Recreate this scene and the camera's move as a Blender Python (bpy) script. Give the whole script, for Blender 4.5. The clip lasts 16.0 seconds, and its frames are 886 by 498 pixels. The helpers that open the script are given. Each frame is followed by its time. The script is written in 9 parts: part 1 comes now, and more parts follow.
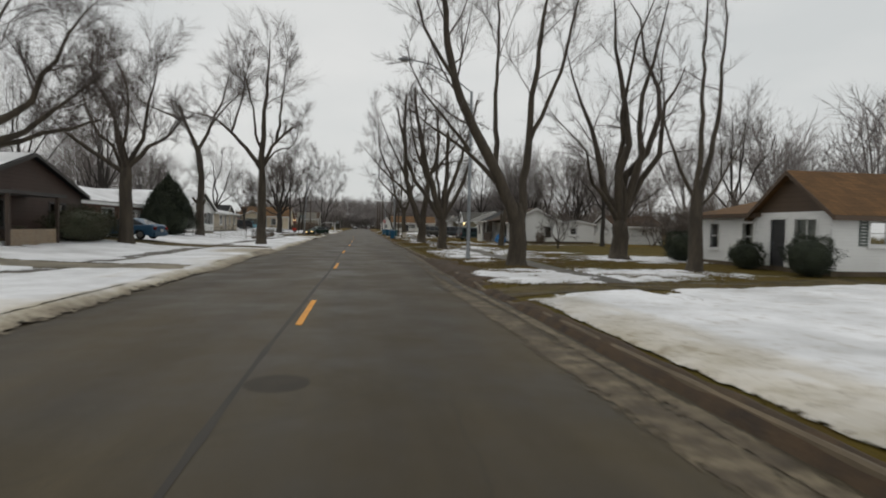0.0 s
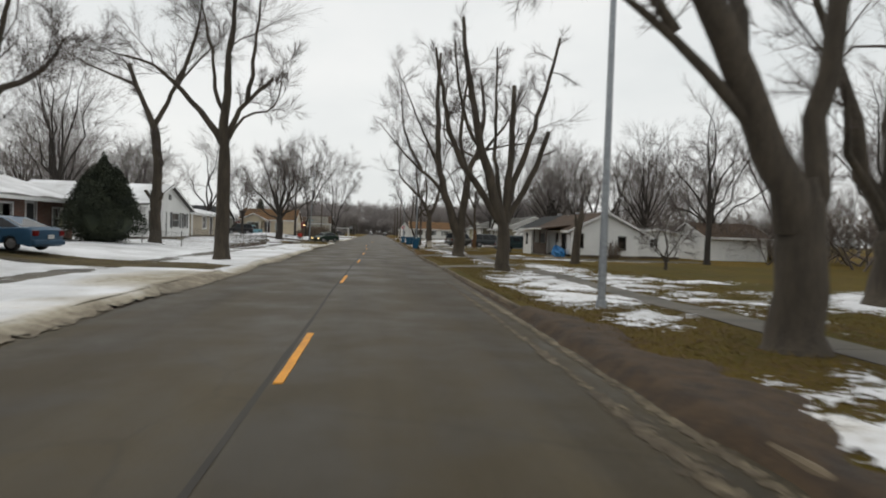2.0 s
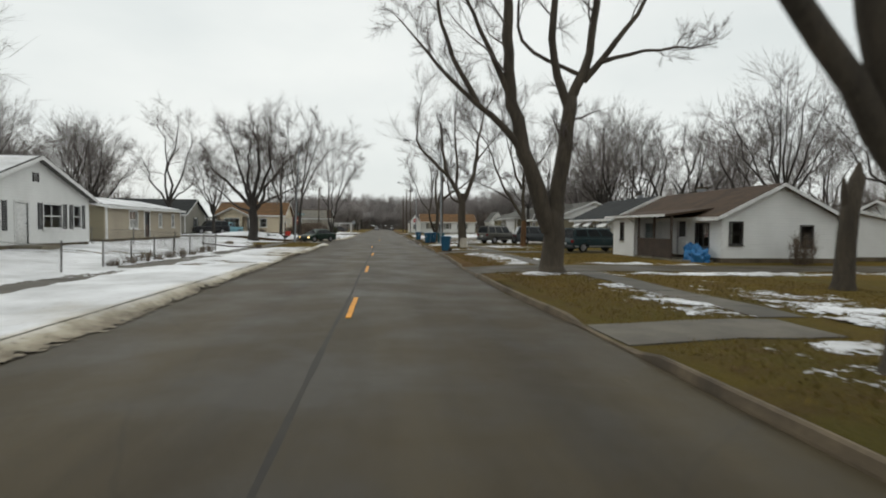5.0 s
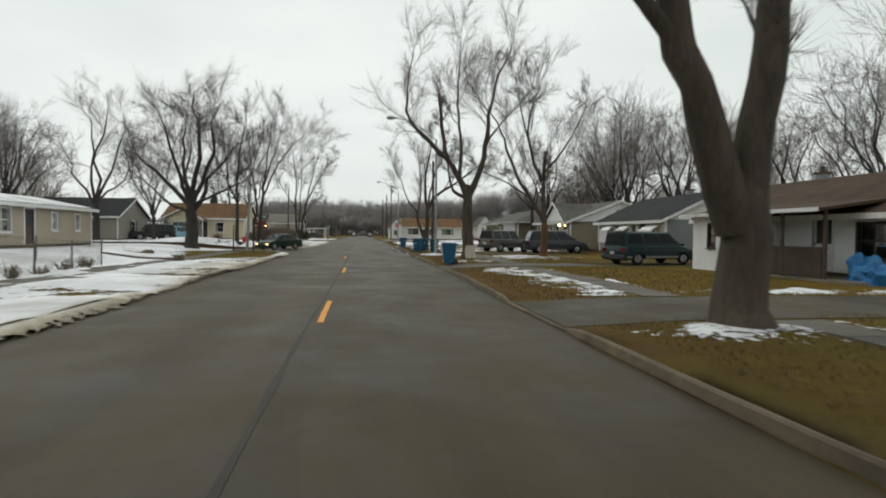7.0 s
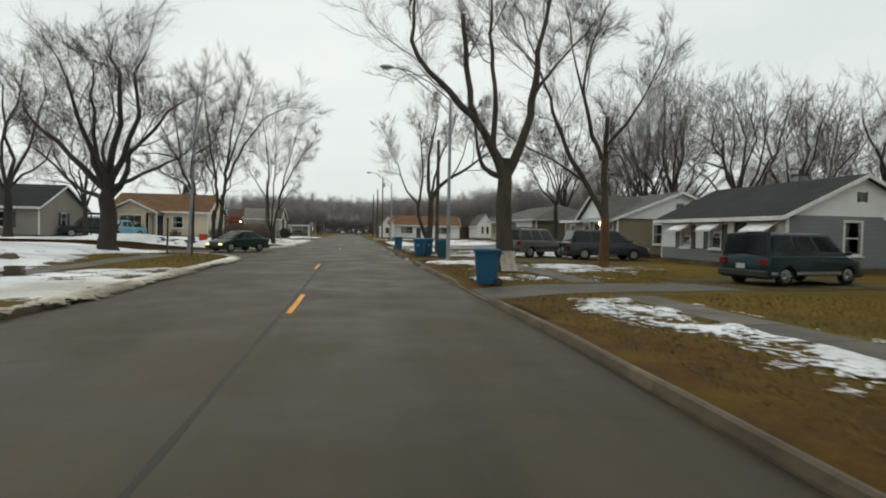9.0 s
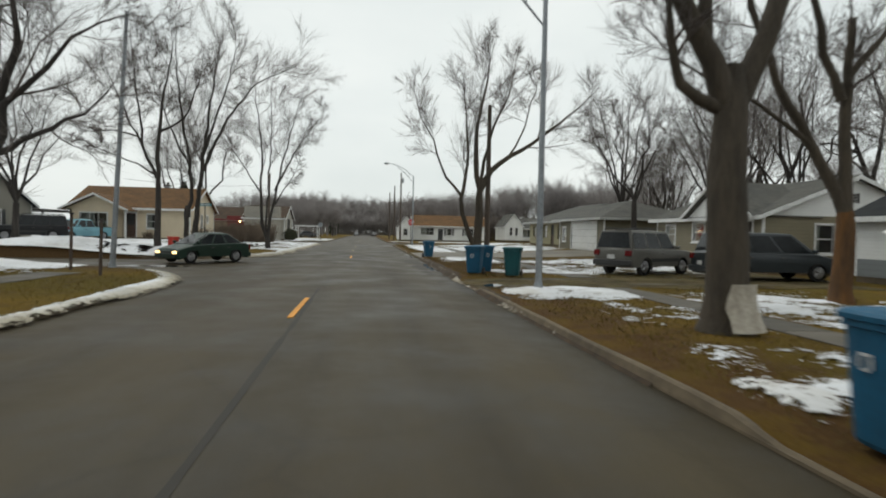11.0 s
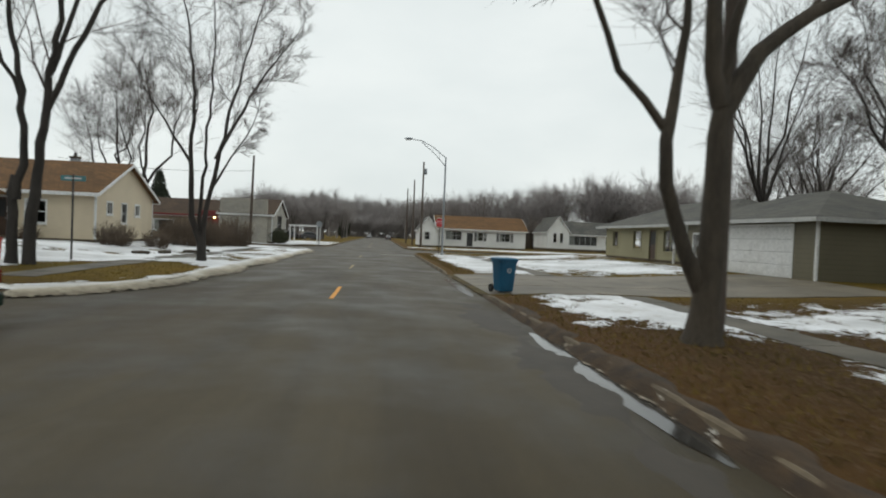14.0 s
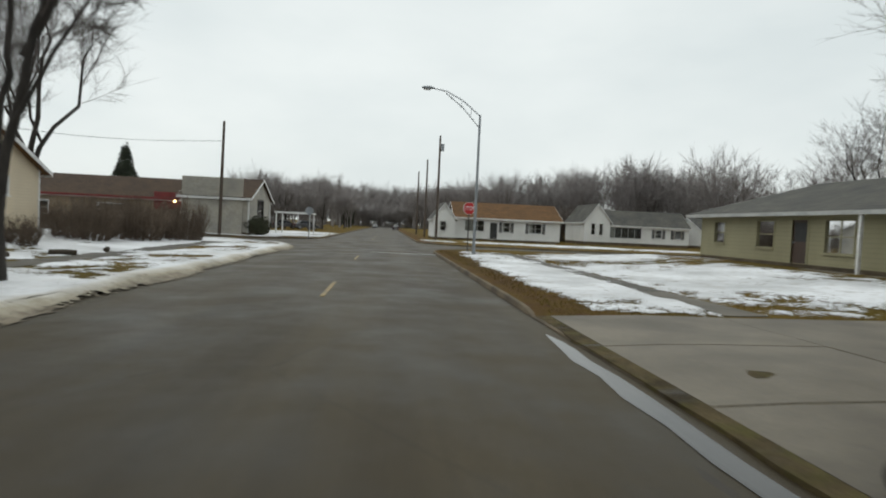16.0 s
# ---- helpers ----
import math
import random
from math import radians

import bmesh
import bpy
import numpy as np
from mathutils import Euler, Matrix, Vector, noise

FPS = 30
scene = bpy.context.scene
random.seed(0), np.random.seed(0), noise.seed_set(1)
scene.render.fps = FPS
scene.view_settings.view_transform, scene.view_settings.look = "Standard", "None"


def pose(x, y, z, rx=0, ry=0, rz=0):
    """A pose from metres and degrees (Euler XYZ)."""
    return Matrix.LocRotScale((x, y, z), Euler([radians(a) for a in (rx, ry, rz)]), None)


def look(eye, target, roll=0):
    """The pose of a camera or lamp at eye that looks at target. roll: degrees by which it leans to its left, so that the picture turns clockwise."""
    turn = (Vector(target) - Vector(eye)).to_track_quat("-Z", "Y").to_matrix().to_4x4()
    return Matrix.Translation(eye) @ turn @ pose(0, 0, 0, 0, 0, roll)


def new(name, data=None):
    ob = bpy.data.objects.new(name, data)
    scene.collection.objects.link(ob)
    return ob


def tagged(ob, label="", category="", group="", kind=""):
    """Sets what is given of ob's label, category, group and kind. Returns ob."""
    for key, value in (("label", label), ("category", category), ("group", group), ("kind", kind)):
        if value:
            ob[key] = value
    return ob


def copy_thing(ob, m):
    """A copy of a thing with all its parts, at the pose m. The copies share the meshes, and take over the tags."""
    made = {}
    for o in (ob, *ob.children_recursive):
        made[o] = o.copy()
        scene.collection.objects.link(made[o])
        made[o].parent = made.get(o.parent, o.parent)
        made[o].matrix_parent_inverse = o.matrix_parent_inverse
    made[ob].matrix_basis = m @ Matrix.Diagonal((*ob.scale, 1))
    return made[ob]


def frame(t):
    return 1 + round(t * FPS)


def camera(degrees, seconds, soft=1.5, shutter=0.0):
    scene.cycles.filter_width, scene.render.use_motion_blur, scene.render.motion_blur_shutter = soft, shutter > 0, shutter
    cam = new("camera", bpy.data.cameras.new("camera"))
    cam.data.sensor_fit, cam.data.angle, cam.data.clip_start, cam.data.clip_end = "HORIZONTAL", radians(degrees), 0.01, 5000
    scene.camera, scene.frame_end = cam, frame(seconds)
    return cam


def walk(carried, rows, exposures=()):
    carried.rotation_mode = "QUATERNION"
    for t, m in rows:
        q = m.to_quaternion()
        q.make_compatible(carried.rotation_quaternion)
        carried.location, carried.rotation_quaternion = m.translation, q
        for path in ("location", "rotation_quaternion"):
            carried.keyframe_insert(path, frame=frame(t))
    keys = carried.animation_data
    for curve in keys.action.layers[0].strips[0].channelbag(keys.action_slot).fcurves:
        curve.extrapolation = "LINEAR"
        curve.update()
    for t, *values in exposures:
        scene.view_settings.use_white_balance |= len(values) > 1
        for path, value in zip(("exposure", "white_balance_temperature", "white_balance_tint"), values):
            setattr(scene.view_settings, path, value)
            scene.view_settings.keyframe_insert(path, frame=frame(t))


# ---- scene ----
# ---------------------------------------------------------------- camera
cam = camera(76.0, 16.0, soft=1.9, shutter=0.4)
PATH = [
    (0, (0.128, -2.406, 1.659), (0.412, -0.427, 1.584), 1.2),
    (0.5, (0.171, 1.44, 1.668), (0.461, 3.418, 1.603), 1.1),
    (1, (0.208, 5.272, 1.682), (0.486, 7.252, 1.634), 1.9),
    (1.5, (0.21, 9.066, 1.707), (0.463, 11.05, 1.667), 2.3),
    (2, (0.172, 12.791, 1.731), (0.401, 14.778, 1.678), 1.9),
    (2.5, (0.115, 16.433, 1.76), (0.326, 18.421, 1.705), 1.8),
    (3, (0.059, 19.967, 1.786), (0.261, 21.955, 1.714), 1.4),
    (3.5, (-0.007, 23.354, 1.804), (0.197, 25.342, 1.734), 1.0),
    (4, (-0.088, 26.588, 1.806), (0.117, 28.577, 1.733), 0.9),
    (4.5, (-0.163, 29.709, 1.796), (0.044, 31.697, 1.723), 0.6),
    (5, (-0.207, 32.737, 1.776), (0.002, 34.724, 1.698), 0.5),
    (5.2, (-0.21, 33.925, 1.769), (-0.002, 35.913, 1.692), 0.4),
    (7.3, (-0.139, 46.185, 1.567), (0.16, 48.162, 1.514), 0.7),
    (7.5, (-0.109, 47.339, 1.563), (0.198, 49.315, 1.508), 0.8),
    (8, (0.018, 50.198, 1.564), (0.337, 52.172, 1.508), 0.7),
    (8.5, (0.149, 53.051, 1.567), (0.473, 55.023, 1.511), 0.9),
    (9, (0.236, 55.933, 1.569), (0.555, 57.906, 1.511), 1.1),
    (9.5, (0.252, 58.887, 1.572), (0.555, 60.863, 1.521), 1.1),
    (9.7, (0.247, 60.105, 1.573), (0.543, 62.083, 1.522), 1.2),
    (11.8, (0.135, 73.312, 1.655), (0.396, 75.294, 1.599), 1.3),
    (12, (0.143, 74.59, 1.659), (0.404, 76.572, 1.612), 1.5),
    (12.5, (0.218, 77.823, 1.669), (0.472, 79.806, 1.624), 1.7),
    (13, (0.312, 81.092, 1.669), (0.557, 83.076, 1.622), 2.1),
    (13.5, (0.38, 84.425, 1.67), (0.614, 86.41, 1.617), 2.4),
    (14, (0.43, 87.809, 1.675), (0.653, 89.796, 1.632), 2.4),
    (14.5, (0.466, 91.25, 1.679), (0.683, 93.237, 1.622), 2.4),
    (15, (0.469, 94.711, 1.677), (0.678, 96.699, 1.62), 2.3),
    (15.5, (0.47, 98.175, 1.679), (0.676, 100.164, 1.653), 2.4),
    (16, (0.466, 101.644, 1.685), (0.667, 103.633, 1.605), 2.7),
]
walk(cam, [(t, look(eye, target, roll)) for t, eye, target, roll in PATH],
     exposures=[(0, -0.26, 6600, 9), (1.2, -0.06, 6600, 9), (3.0, 0.06, 6550, 8), (7.4, 0.06, 6560, 4), (16.0, 0.02, 6380, 4)])

# ---------------------------------------------------------------- world and light
world = bpy.data.worlds.new("overcast_sky")
scene.world = world
world.use_nodes = True
wn, wl = world.node_tree.nodes, world.node_tree.links
wn.clear()
w_out = wn.new("ShaderNodeOutputWorld")
w_bg = wn.new("ShaderNodeBackground")
w_sky = wn.new("ShaderNodeTexSky")
w_sky.sky_type = "NISHITA"
w_sky.sun_disc = False
w_sky.sun_elevation, w_sky.sun_rotation = radians(61), radians(-34)
w_sky.dust_density, w_sky.air_density = 4.0, 1.0
w_dim = wn.new("ShaderNodeMix")
w_dim.data_type, w_dim.blend_type = "RGBA", "MULTIPLY"
w_dim.inputs[0].default_value = 1.0
w_dim.inputs[7].default_value = (0.1, 0.1, 0.1, 1)
w_tc = wn.new("ShaderNodeTexCoord")
w_map = wn.new("ShaderNodeMapping")
w_map.inputs["Scale"].default_value = (1.0, 1.0, 2.5)
w_noise = wn.new("ShaderNodeTexNoise")
w_noise.inputs["Scale"].default_value = 2.2
w_noise.inputs["Detail"].default_value = 5.0
w_ramp = wn.new("ShaderNodeValToRGB")
w_ramp.color_ramp.elements[0].position, w_ramp.color_ramp.elements[1].position = 0.3, 0.72
w_ramp.color_ramp.elements[0].color = (0.80, 0.83, 0.84, 1)
w_ramp.color_ramp.elements[1].color = (0.98, 0.985, 0.98, 1)
w_mix = wn.new("ShaderNodeMix")
w_mix.data_type = "RGBA"
w_mix.inputs[0].default_value = 0.93
wl.new(w_sky.outputs[0], w_dim.inputs[6])
wl.new(w_tc.outputs["Generated"], w_map.inputs["Vector"])
wl.new(w_map.outputs[0], w_noise.inputs["Vector"])
wl.new(w_noise.outputs[0], w_ramp.inputs[0])
wl.new(w_dim.outputs[2], w_mix.inputs[6])
wl.new(w_ramp.outputs[0], w_mix.inputs[7])
wl.new(w_mix.outputs[2], w_bg.inputs[0])
w_bg.inputs[1].default_value = 0.95
wl.new(w_bg.outputs[0], w_out.inputs[0])

sun = new("sun", bpy.data.lights.new("sun", "SUN"))
sun.data.energy, sun.data.angle, sun.data.color = 0.6, radians(40), (1.0, 0.97, 0.93)
sun.matrix_world = look((-20, 70, 65), (0, 40, 0))

# ---------------------------------------------------------------- materials


def nodes_of(name):
    m = bpy.data.materials.new(name)
    m.use_nodes = True
    n, l = m.node_tree.nodes, m.node_tree.links
    return m, n, l, n["Principled BSDF"]


def noise_node(n, l, vec, scale, detail=4.0, rough=0.6):
    t = n.new("ShaderNodeTexNoise")
    t.inputs["Scale"].default_value, t.inputs["Detail"].default_value = scale, detail
    t.inputs["Roughness"].default_value = rough
    l.new(vec, t.inputs["Vector"])
    return t


def ramp_node(n, l, fac, stops):
    r = n.new("ShaderNodeValToRGB")
    e = r.color_ramp.elements
    while len(e) < len(stops):
        e.new(0.5)
    for k, (p, c) in enumerate(stops):
        e[k].position, e[k].color = p, (*c, 1)
    l.new(fac, r.inputs[0])
    return r


def mix_node(n, l, fac, a, b, mode="MIX"):
    m = n.new("ShaderNodeMix")
    m.data_type, m.blend_type = "RGBA", mode
    for sock, v in ((m.inputs[0], fac), (m.inputs[6], a), (m.inputs[7], b)):
        if isinstance(v, bpy.types.NodeSocket):
            l.new(v, sock)
        elif isinstance(v, (int, float)):
            sock.default_value = v
        else:
            sock.default_value = (*v, 1)
    return m


def bump_node(n, l, height, strength, dist, bsdf, prev=None):
    b = n.new("ShaderNodeBump")
    b.inputs["Strength"].default_value, b.inputs["Distance"].default_value = strength, dist
    l.new(height, b.inputs["Height"])
    if prev:
        l.new(prev.outputs[0], b.inputs["Normal"])
    l.new(b.outputs[0], bsdf.inputs["Normal"])
    return b


def place_node(n, l, stretch=(1, 1, 1), own=False):
    if own:
        src = n.new("ShaderNodeTexCoord").outputs["Object"]
    else:
        src = n.new("ShaderNodeNewGeometry").outputs["Position"]
    mp = n.new("ShaderNodeMapping")
    mp.inputs["Scale"].default_value = stretch
    l.new(src, mp.inputs["Vector"])
    return mp.outputs[0]


def mat(name, c1, c2, rough=0.8, big=0.6, fine=12.0, bump=0.15, dist=0.01, metal=0.0, stretch=(1, 1, 1), own=False, spec=0.5):
    """Two colours in large soft stains, a fine grain over them, and fine relief."""
    m, n, l, b = nodes_of(name)
    vec = place_node(n, l, stretch, own)
    t1, t2 = noise_node(n, l, vec, big), noise_node(n, l, vec, fine, 6.0)
    base = mix_node(n, l, ramp_node(n, l, t1.outputs[0], ((0.36, (0, 0, 0)), (0.66, (1, 1, 1)))).outputs[0], c1, c2)
    grain = ramp_node(n, l, t2.outputs[0], ((0.25, (0.72, 0.72, 0.72)), (0.75, (1.18, 1.18, 1.18))))
    col = mix_node(n, l, 1.0, base.outputs[2], grain.outputs[0], "MULTIPLY")
    l.new(col.outputs[2], b.inputs["Base Color"])
    rr = n.new("ShaderNodeMapRange")
    rr.inputs["To Min"].default_value, rr.inputs["To Max"].default_value = max(rough - 0.1, 0.03), min(rough + 0.1, 1)
    l.new(t2.outputs[0], rr.inputs["Value"])
    l.new(rr.outputs[0], b.inputs["Roughness"])
    b.inputs["Metallic"].default_value = metal
    b.inputs["Specular IOR Level"].default_value = spec
    if bump:
        bump_node(n, l, t2.outputs[0], bump, dist, b)
    return m


def lap_siding(name, c1, c2, pitch=0.13, dark=0.6):
    """Painted lap siding: boards along the wall with a shadow gap, stains and grain."""
    m, n, l, b = nodes_of(name)
    vec = place_node(n, l)
    sep = n.new("ShaderNodeSeparateXYZ")
    l.new(vec, sep.inputs[0])
    div = n.new("ShaderNodeMath")
    div.operation = "DIVIDE"
    div.inputs[1].default_value = pitch
    l.new(sep.outputs[2], div.inputs[0])
    fr = n.new("ShaderNodeMath")
    fr.operation = "FRACT"
    l.new(div.outputs[0], fr.inputs[0])
    t1 = noise_node(n, l, place_node(n, l, (0.5, 0.5, 0.25)), 1.2, 5.0)
    t2 = noise_node(n, l, place_node(n, l, (0.5, 0.5, 14)), 3.0, 4.0)
    base = mix_node(n, l, ramp_node(n, l, t1.outputs[0], ((0.35, (0, 0, 0)), (0.7, (1, 1, 1)))).outputs[0], c1, c2)
    grain = ramp_node(n, l, t2.outputs[0], ((0.25, (0.93, 0.93, 0.93)), (0.75, (1.04, 1.04, 1.04))))
    col = mix_node(n, l, 1.0, base.outputs[2], grain.outputs[0], "MULTIPLY")
    line = ramp_node(n, l, fr.outputs[0], ((0.0, (dark, dark, dark)), (0.14, (1, 1, 1))))
    col2 = mix_node(n, l, 1.0, col.outputs[2], line.outputs[0], "MULTIPLY")
    l.new(col2.outputs[2], b.inputs["Base Color"])
    b.inputs["Roughness"].default_value = 0.6
    inv = n.new("ShaderNodeMath")
    inv.operation = "SUBTRACT"
    inv.inputs[0].default_value = 1.0
    l.new(fr.outputs[0], inv.inputs[1])
    bump_node(n, l, inv.outputs[0], 0.6, 0.02, b)
    return m


def brick_like(name, c1, c2, mortar, w, h, gap, axis="wall", rough=0.85):
    """Courses of bricks or shingles: on walls by height, on roofs by the way down the slope."""
    m, n, l, b = nodes_of(name)
    vec = place_node(n, l)
    sep = n.new("ShaderNodeSeparateXYZ")
    l.new(vec, sep.inputs[0])
    add = n.new("ShaderNodeMath")
    l.new(sep.outputs[0], add.inputs[0])
    l.new(sep.outputs[1], add.inputs[1])
    comb = n.new("ShaderNodeCombineXYZ")
    l.new(add.outputs[0], comb.inputs[0])
    scale = n.new("ShaderNodeMath")
    scale.operation = "MULTIPLY"
    scale.inputs[1].default_value = 1.0 if axis == "wall" else 2.6
    l.new(sep.outputs[2], scale.inputs[0])
    l.new(scale.outputs[0], comb.inputs[1])
    t = n.new("ShaderNodeTexBrick")
    t.inputs["Scale"].default_value = 1.0
    t.inputs["Brick Width"].default_value, t.inputs["Row Height"].default_value = w, h
    t.inputs["Mortar Size"].default_value, t.inputs["Mortar Smooth"].default_value = gap, 0.3
    t.inputs["Color1"].default_value, t.inputs["Color2"].default_value = (*c1, 1), (*c2, 1)
    t.inputs["Mortar"].default_value = (*mortar, 1)
    l.new(comb.outputs[0], t.inputs["Vector"])
    st = noise_node(n, l, vec, 0.7, 5.0)
    stain = ramp_node(n, l, st.outputs[0], ((0.3, (0.72, 0.74, 0.78)), (0.7, (1.15, 1.12, 1.08))))
    fine = noise_node(n, l, vec, 30.0, 4.0)
    fr = ramp_node(n, l, fine.outputs[0], ((0.3, (0.75, 0.75, 0.75)), (0.7, (1.2, 1.2, 1.2))))
    c = mix_node(n, l, 1.0, t.outputs[0], stain.outputs[0], "MULTIPLY")
    c = mix_node(n, l, 1.0, c.outputs[2], fr.outputs[0], "MULTIPLY")
    l.new(c.outputs[2], b.inputs["Base Color"])
    b.inputs["Roughness"].default_value = rough
    b.inputs["Specular IOR Level"].default_value = 0.22
    bump_node(n, l, t.outputs[1], -0.4, 0.012, b)
    return m


def pane_material(name, tint=(0.9, 0.95, 0.95)):
    """Window glass: clear, with a mirror sheen that grows at a slant."""
    m = bpy.data.materials.new(name)
    m.use_nodes = True
    n, l = m.node_tree.nodes, m.node_tree.links
    n.clear()
    out, mx = n.new("ShaderNodeOutputMaterial"), n.new("ShaderNodeMixShader")
    tr, gl, fr = n.new("ShaderNodeBsdfTransparent"), n.new("ShaderNodeBsdfGlossy"), n.new("ShaderNodeFresnel")
    tr.inputs[0].default_value = (*tint, 1)
    gl.inputs["Roughness"].default_value = 0.04
    fr.inputs[0].default_value = 1.52
    wob = noise_node(n, l, place_node(n, l), 1.5, 2.0)
    bp = n.new("ShaderNodeBump")
    bp.inputs["Strength"].default_value, bp.inputs["Distance"].default_value = 0.05, 0.02
    l.new(wob.outputs[0], bp.inputs["Height"])
    l.new(bp.outputs[0], gl.inputs["Normal"])
    l.new(fr.outputs[0], mx.inputs[0])
    l.new(tr.outputs[0], mx.inputs[1])
    l.new(gl.outputs[0], mx.inputs[2])
    l.new(mx.outputs[0], out.inputs[0])
    return m


def asphalt_material():
    m, n, l, b = nodes_of("asphalt")
    vec = place_node(n, l)
    big = noise_node(n, l, place_node(n, l, (1.0, 0.06, 1)), 0.7, 5.0)
    mid = noise_node(n, l, vec, 0.5, 6.0)
    fine = noise_node(n, l, vec, 45.0, 5.0, 0.8)
    c = mix_node(n, l, ramp_node(n, l, big.outputs[0], ((0.35, (0, 0, 0)), (0.65, (1, 1, 1)))).outputs[0], (0.033, 0.0245, 0.0115), (0.062, 0.048, 0.026))
    patch = ramp_node(n, l, mid.outputs[0], ((0.38, (0.74, 0.74, 0.75)), (0.52, (1, 1, 1)), (0.72, (1.14, 1.13, 1.1))))
    c = mix_node(n, l, 1.0, c.outputs[2], patch.outputs[0], "MULTIPLY")
    gr = ramp_node(n, l, fine.outputs[0], ((0.3, (0.7, 0.7, 0.7)), (0.7, (1.3, 1.3, 1.3))))
    c = mix_node(n, l, 1.0, c.outputs[2], gr.outputs[0], "MULTIPLY")
    crack = n.new("ShaderNodeTexVoronoi")
    crack.feature = "DISTANCE_TO_EDGE"
    crack.inputs["Scale"].default_value = 0.22
    wv = noise_node(n, l, vec, 1.2, 5.0)
    warp = mix_node(n, l, 0.25, vec, wv.outputs[1], "ADD")
    l.new(warp.outputs[2], crack.inputs["Vector"])
    cr = ramp_node(n, l, crack.outputs["Distance"], ((0.0, (0.42, 0.42, 0.42)), (0.006, (1, 1, 1))))
    c = mix_node(n, l, 0.4, c.outputs[2], cr.outputs[0], "MULTIPLY")
    l.new(c.outputs[2], b.inputs["Base Color"])
    r = n.new("ShaderNodeMapRange")
    r.inputs["From Min"].default_value, r.inputs["From Max"].default_value = 0.35, 0.6
    r.inputs["To Min"].default_value, r.inputs["To Max"].default_value = 0.46, 0.66
    l.new(mid.outputs[0], r.inputs["Value"])
    l.new(r.outputs[0], b.inputs["Roughness"])
    b.inputs["Specular IOR Level"].default_value = 0.24
    bump_node(n, l, fine.outputs[0], 0.35, 0.008, b)
    return m


def lawn_material():
    """Winter lawn: straw and olive grass, leaf litter and bare mud in blotches."""
    m, n, l, b = nodes_of("winter_lawn")
    vec = place_node(n, l)
    a, d, e = noise_node(n, l, vec, 0.16, 4.0), noise_node(n, l, vec, 1.1, 6.0, 0.7), noise_node(n, l, vec, 22.0, 6.0, 0.75)
    c = mix_node(n, l, ramp_node(n, l, a.outputs[0], ((0.4, (0, 0, 0)), (0.6, (1, 1, 1)))).outputs[0], (0.140, 0.088, 0.010), (0.098, 0.072, 0.009))
    sep = n.new("ShaderNodeSeparateXYZ")
    l.new(vec, sep.inputs[0])
    # Lawn colour is multiplied darker and bluer up to y 44, easing out by 58.
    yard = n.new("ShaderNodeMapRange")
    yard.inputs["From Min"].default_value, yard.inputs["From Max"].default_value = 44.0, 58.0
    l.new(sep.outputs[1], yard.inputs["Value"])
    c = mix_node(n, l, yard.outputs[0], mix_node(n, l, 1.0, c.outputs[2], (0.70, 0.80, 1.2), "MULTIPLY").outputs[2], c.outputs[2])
    spans = []
    for a0, a1 in ((88.0, 91.0), (104.5, 101.5)):
        sp = n.new("ShaderNodeMapRange")
        sp.inputs["From Min"].default_value, sp.inputs["From Max"].default_value = a0, a1
        l.new(sep.outputs[1], sp.inputs["Value"])
        spans.append(sp)
    both = n.new("ShaderNodeMath")
    both.operation = "MULTIPLY"
    l.new(spans[0].outputs[0], both.inputs[0])
    l.new(spans[1].outputs[0], both.inputs[1])
    c = mix_node(n, l, both.outputs[0], c.outputs[2], (0.068, 0.040, 0.016))
    verge = n.new("ShaderNodeMapRange")
    verge.inputs["From Min"].default_value, verge.inputs["From Max"].default_value = 5.9, 4.6
    l.new(sep.outputs[0], verge.inputs["Value"])
    east = n.new("ShaderNodeMath")
    east.operation = "GREATER_THAN"
    east.inputs[1].default_value = 3.0
    l.new(sep.outputs[0], east.inputs[0])
    strip = n.new("ShaderNodeMath")
    strip.operation = "MULTIPLY"
    l.new(verge.outputs[0], strip.inputs[0])
    l.new(east.outputs[0], strip.inputs[1])
    old = n.new("ShaderNodeMath")
    old.operation = "MULTIPLY"
    l.new(strip.outputs[0], old.inputs[0])
    l.new(yard.outputs[0], old.inputs[1])
    worn = mix_node(n, l, ramp_node(n, l, d.outputs[0], ((0.36, (0.3, 0.3, 0.3)), (0.56, (1, 1, 1)))).outputs[0], (0, 0, 0), old.outputs[0])
    c = mix_node(n, l, worn.outputs[2], c.outputs[2], (0.088, 0.046, 0.013))
    leaf = ramp_node(n, l, d.outputs[0], ((0.47, (0, 0, 0)), (0.68, (0.65, 0.65, 0.65))))
    c = mix_node(n, l, leaf.outputs[0], c.outputs[2], (0.070, 0.040, 0.016))
    gr = ramp_node(n, l, e.outputs[0], ((0.28, (0.6, 0.6, 0.58)), (0.72, (1.35, 1.33, 1.3))))
    c = mix_node(n, l, 1.0, c.outputs[2], gr.outputs[0], "MULTIPLY")
    l.new(c.outputs[2], b.inputs["Base Color"])
    b.inputs["Roughness"].default_value = 0.95
    b.inputs["Specular IOR Level"].default_value = 0.15
    bump_node(n, l, e.outputs[0], 0.8, 0.04, b)
    return m


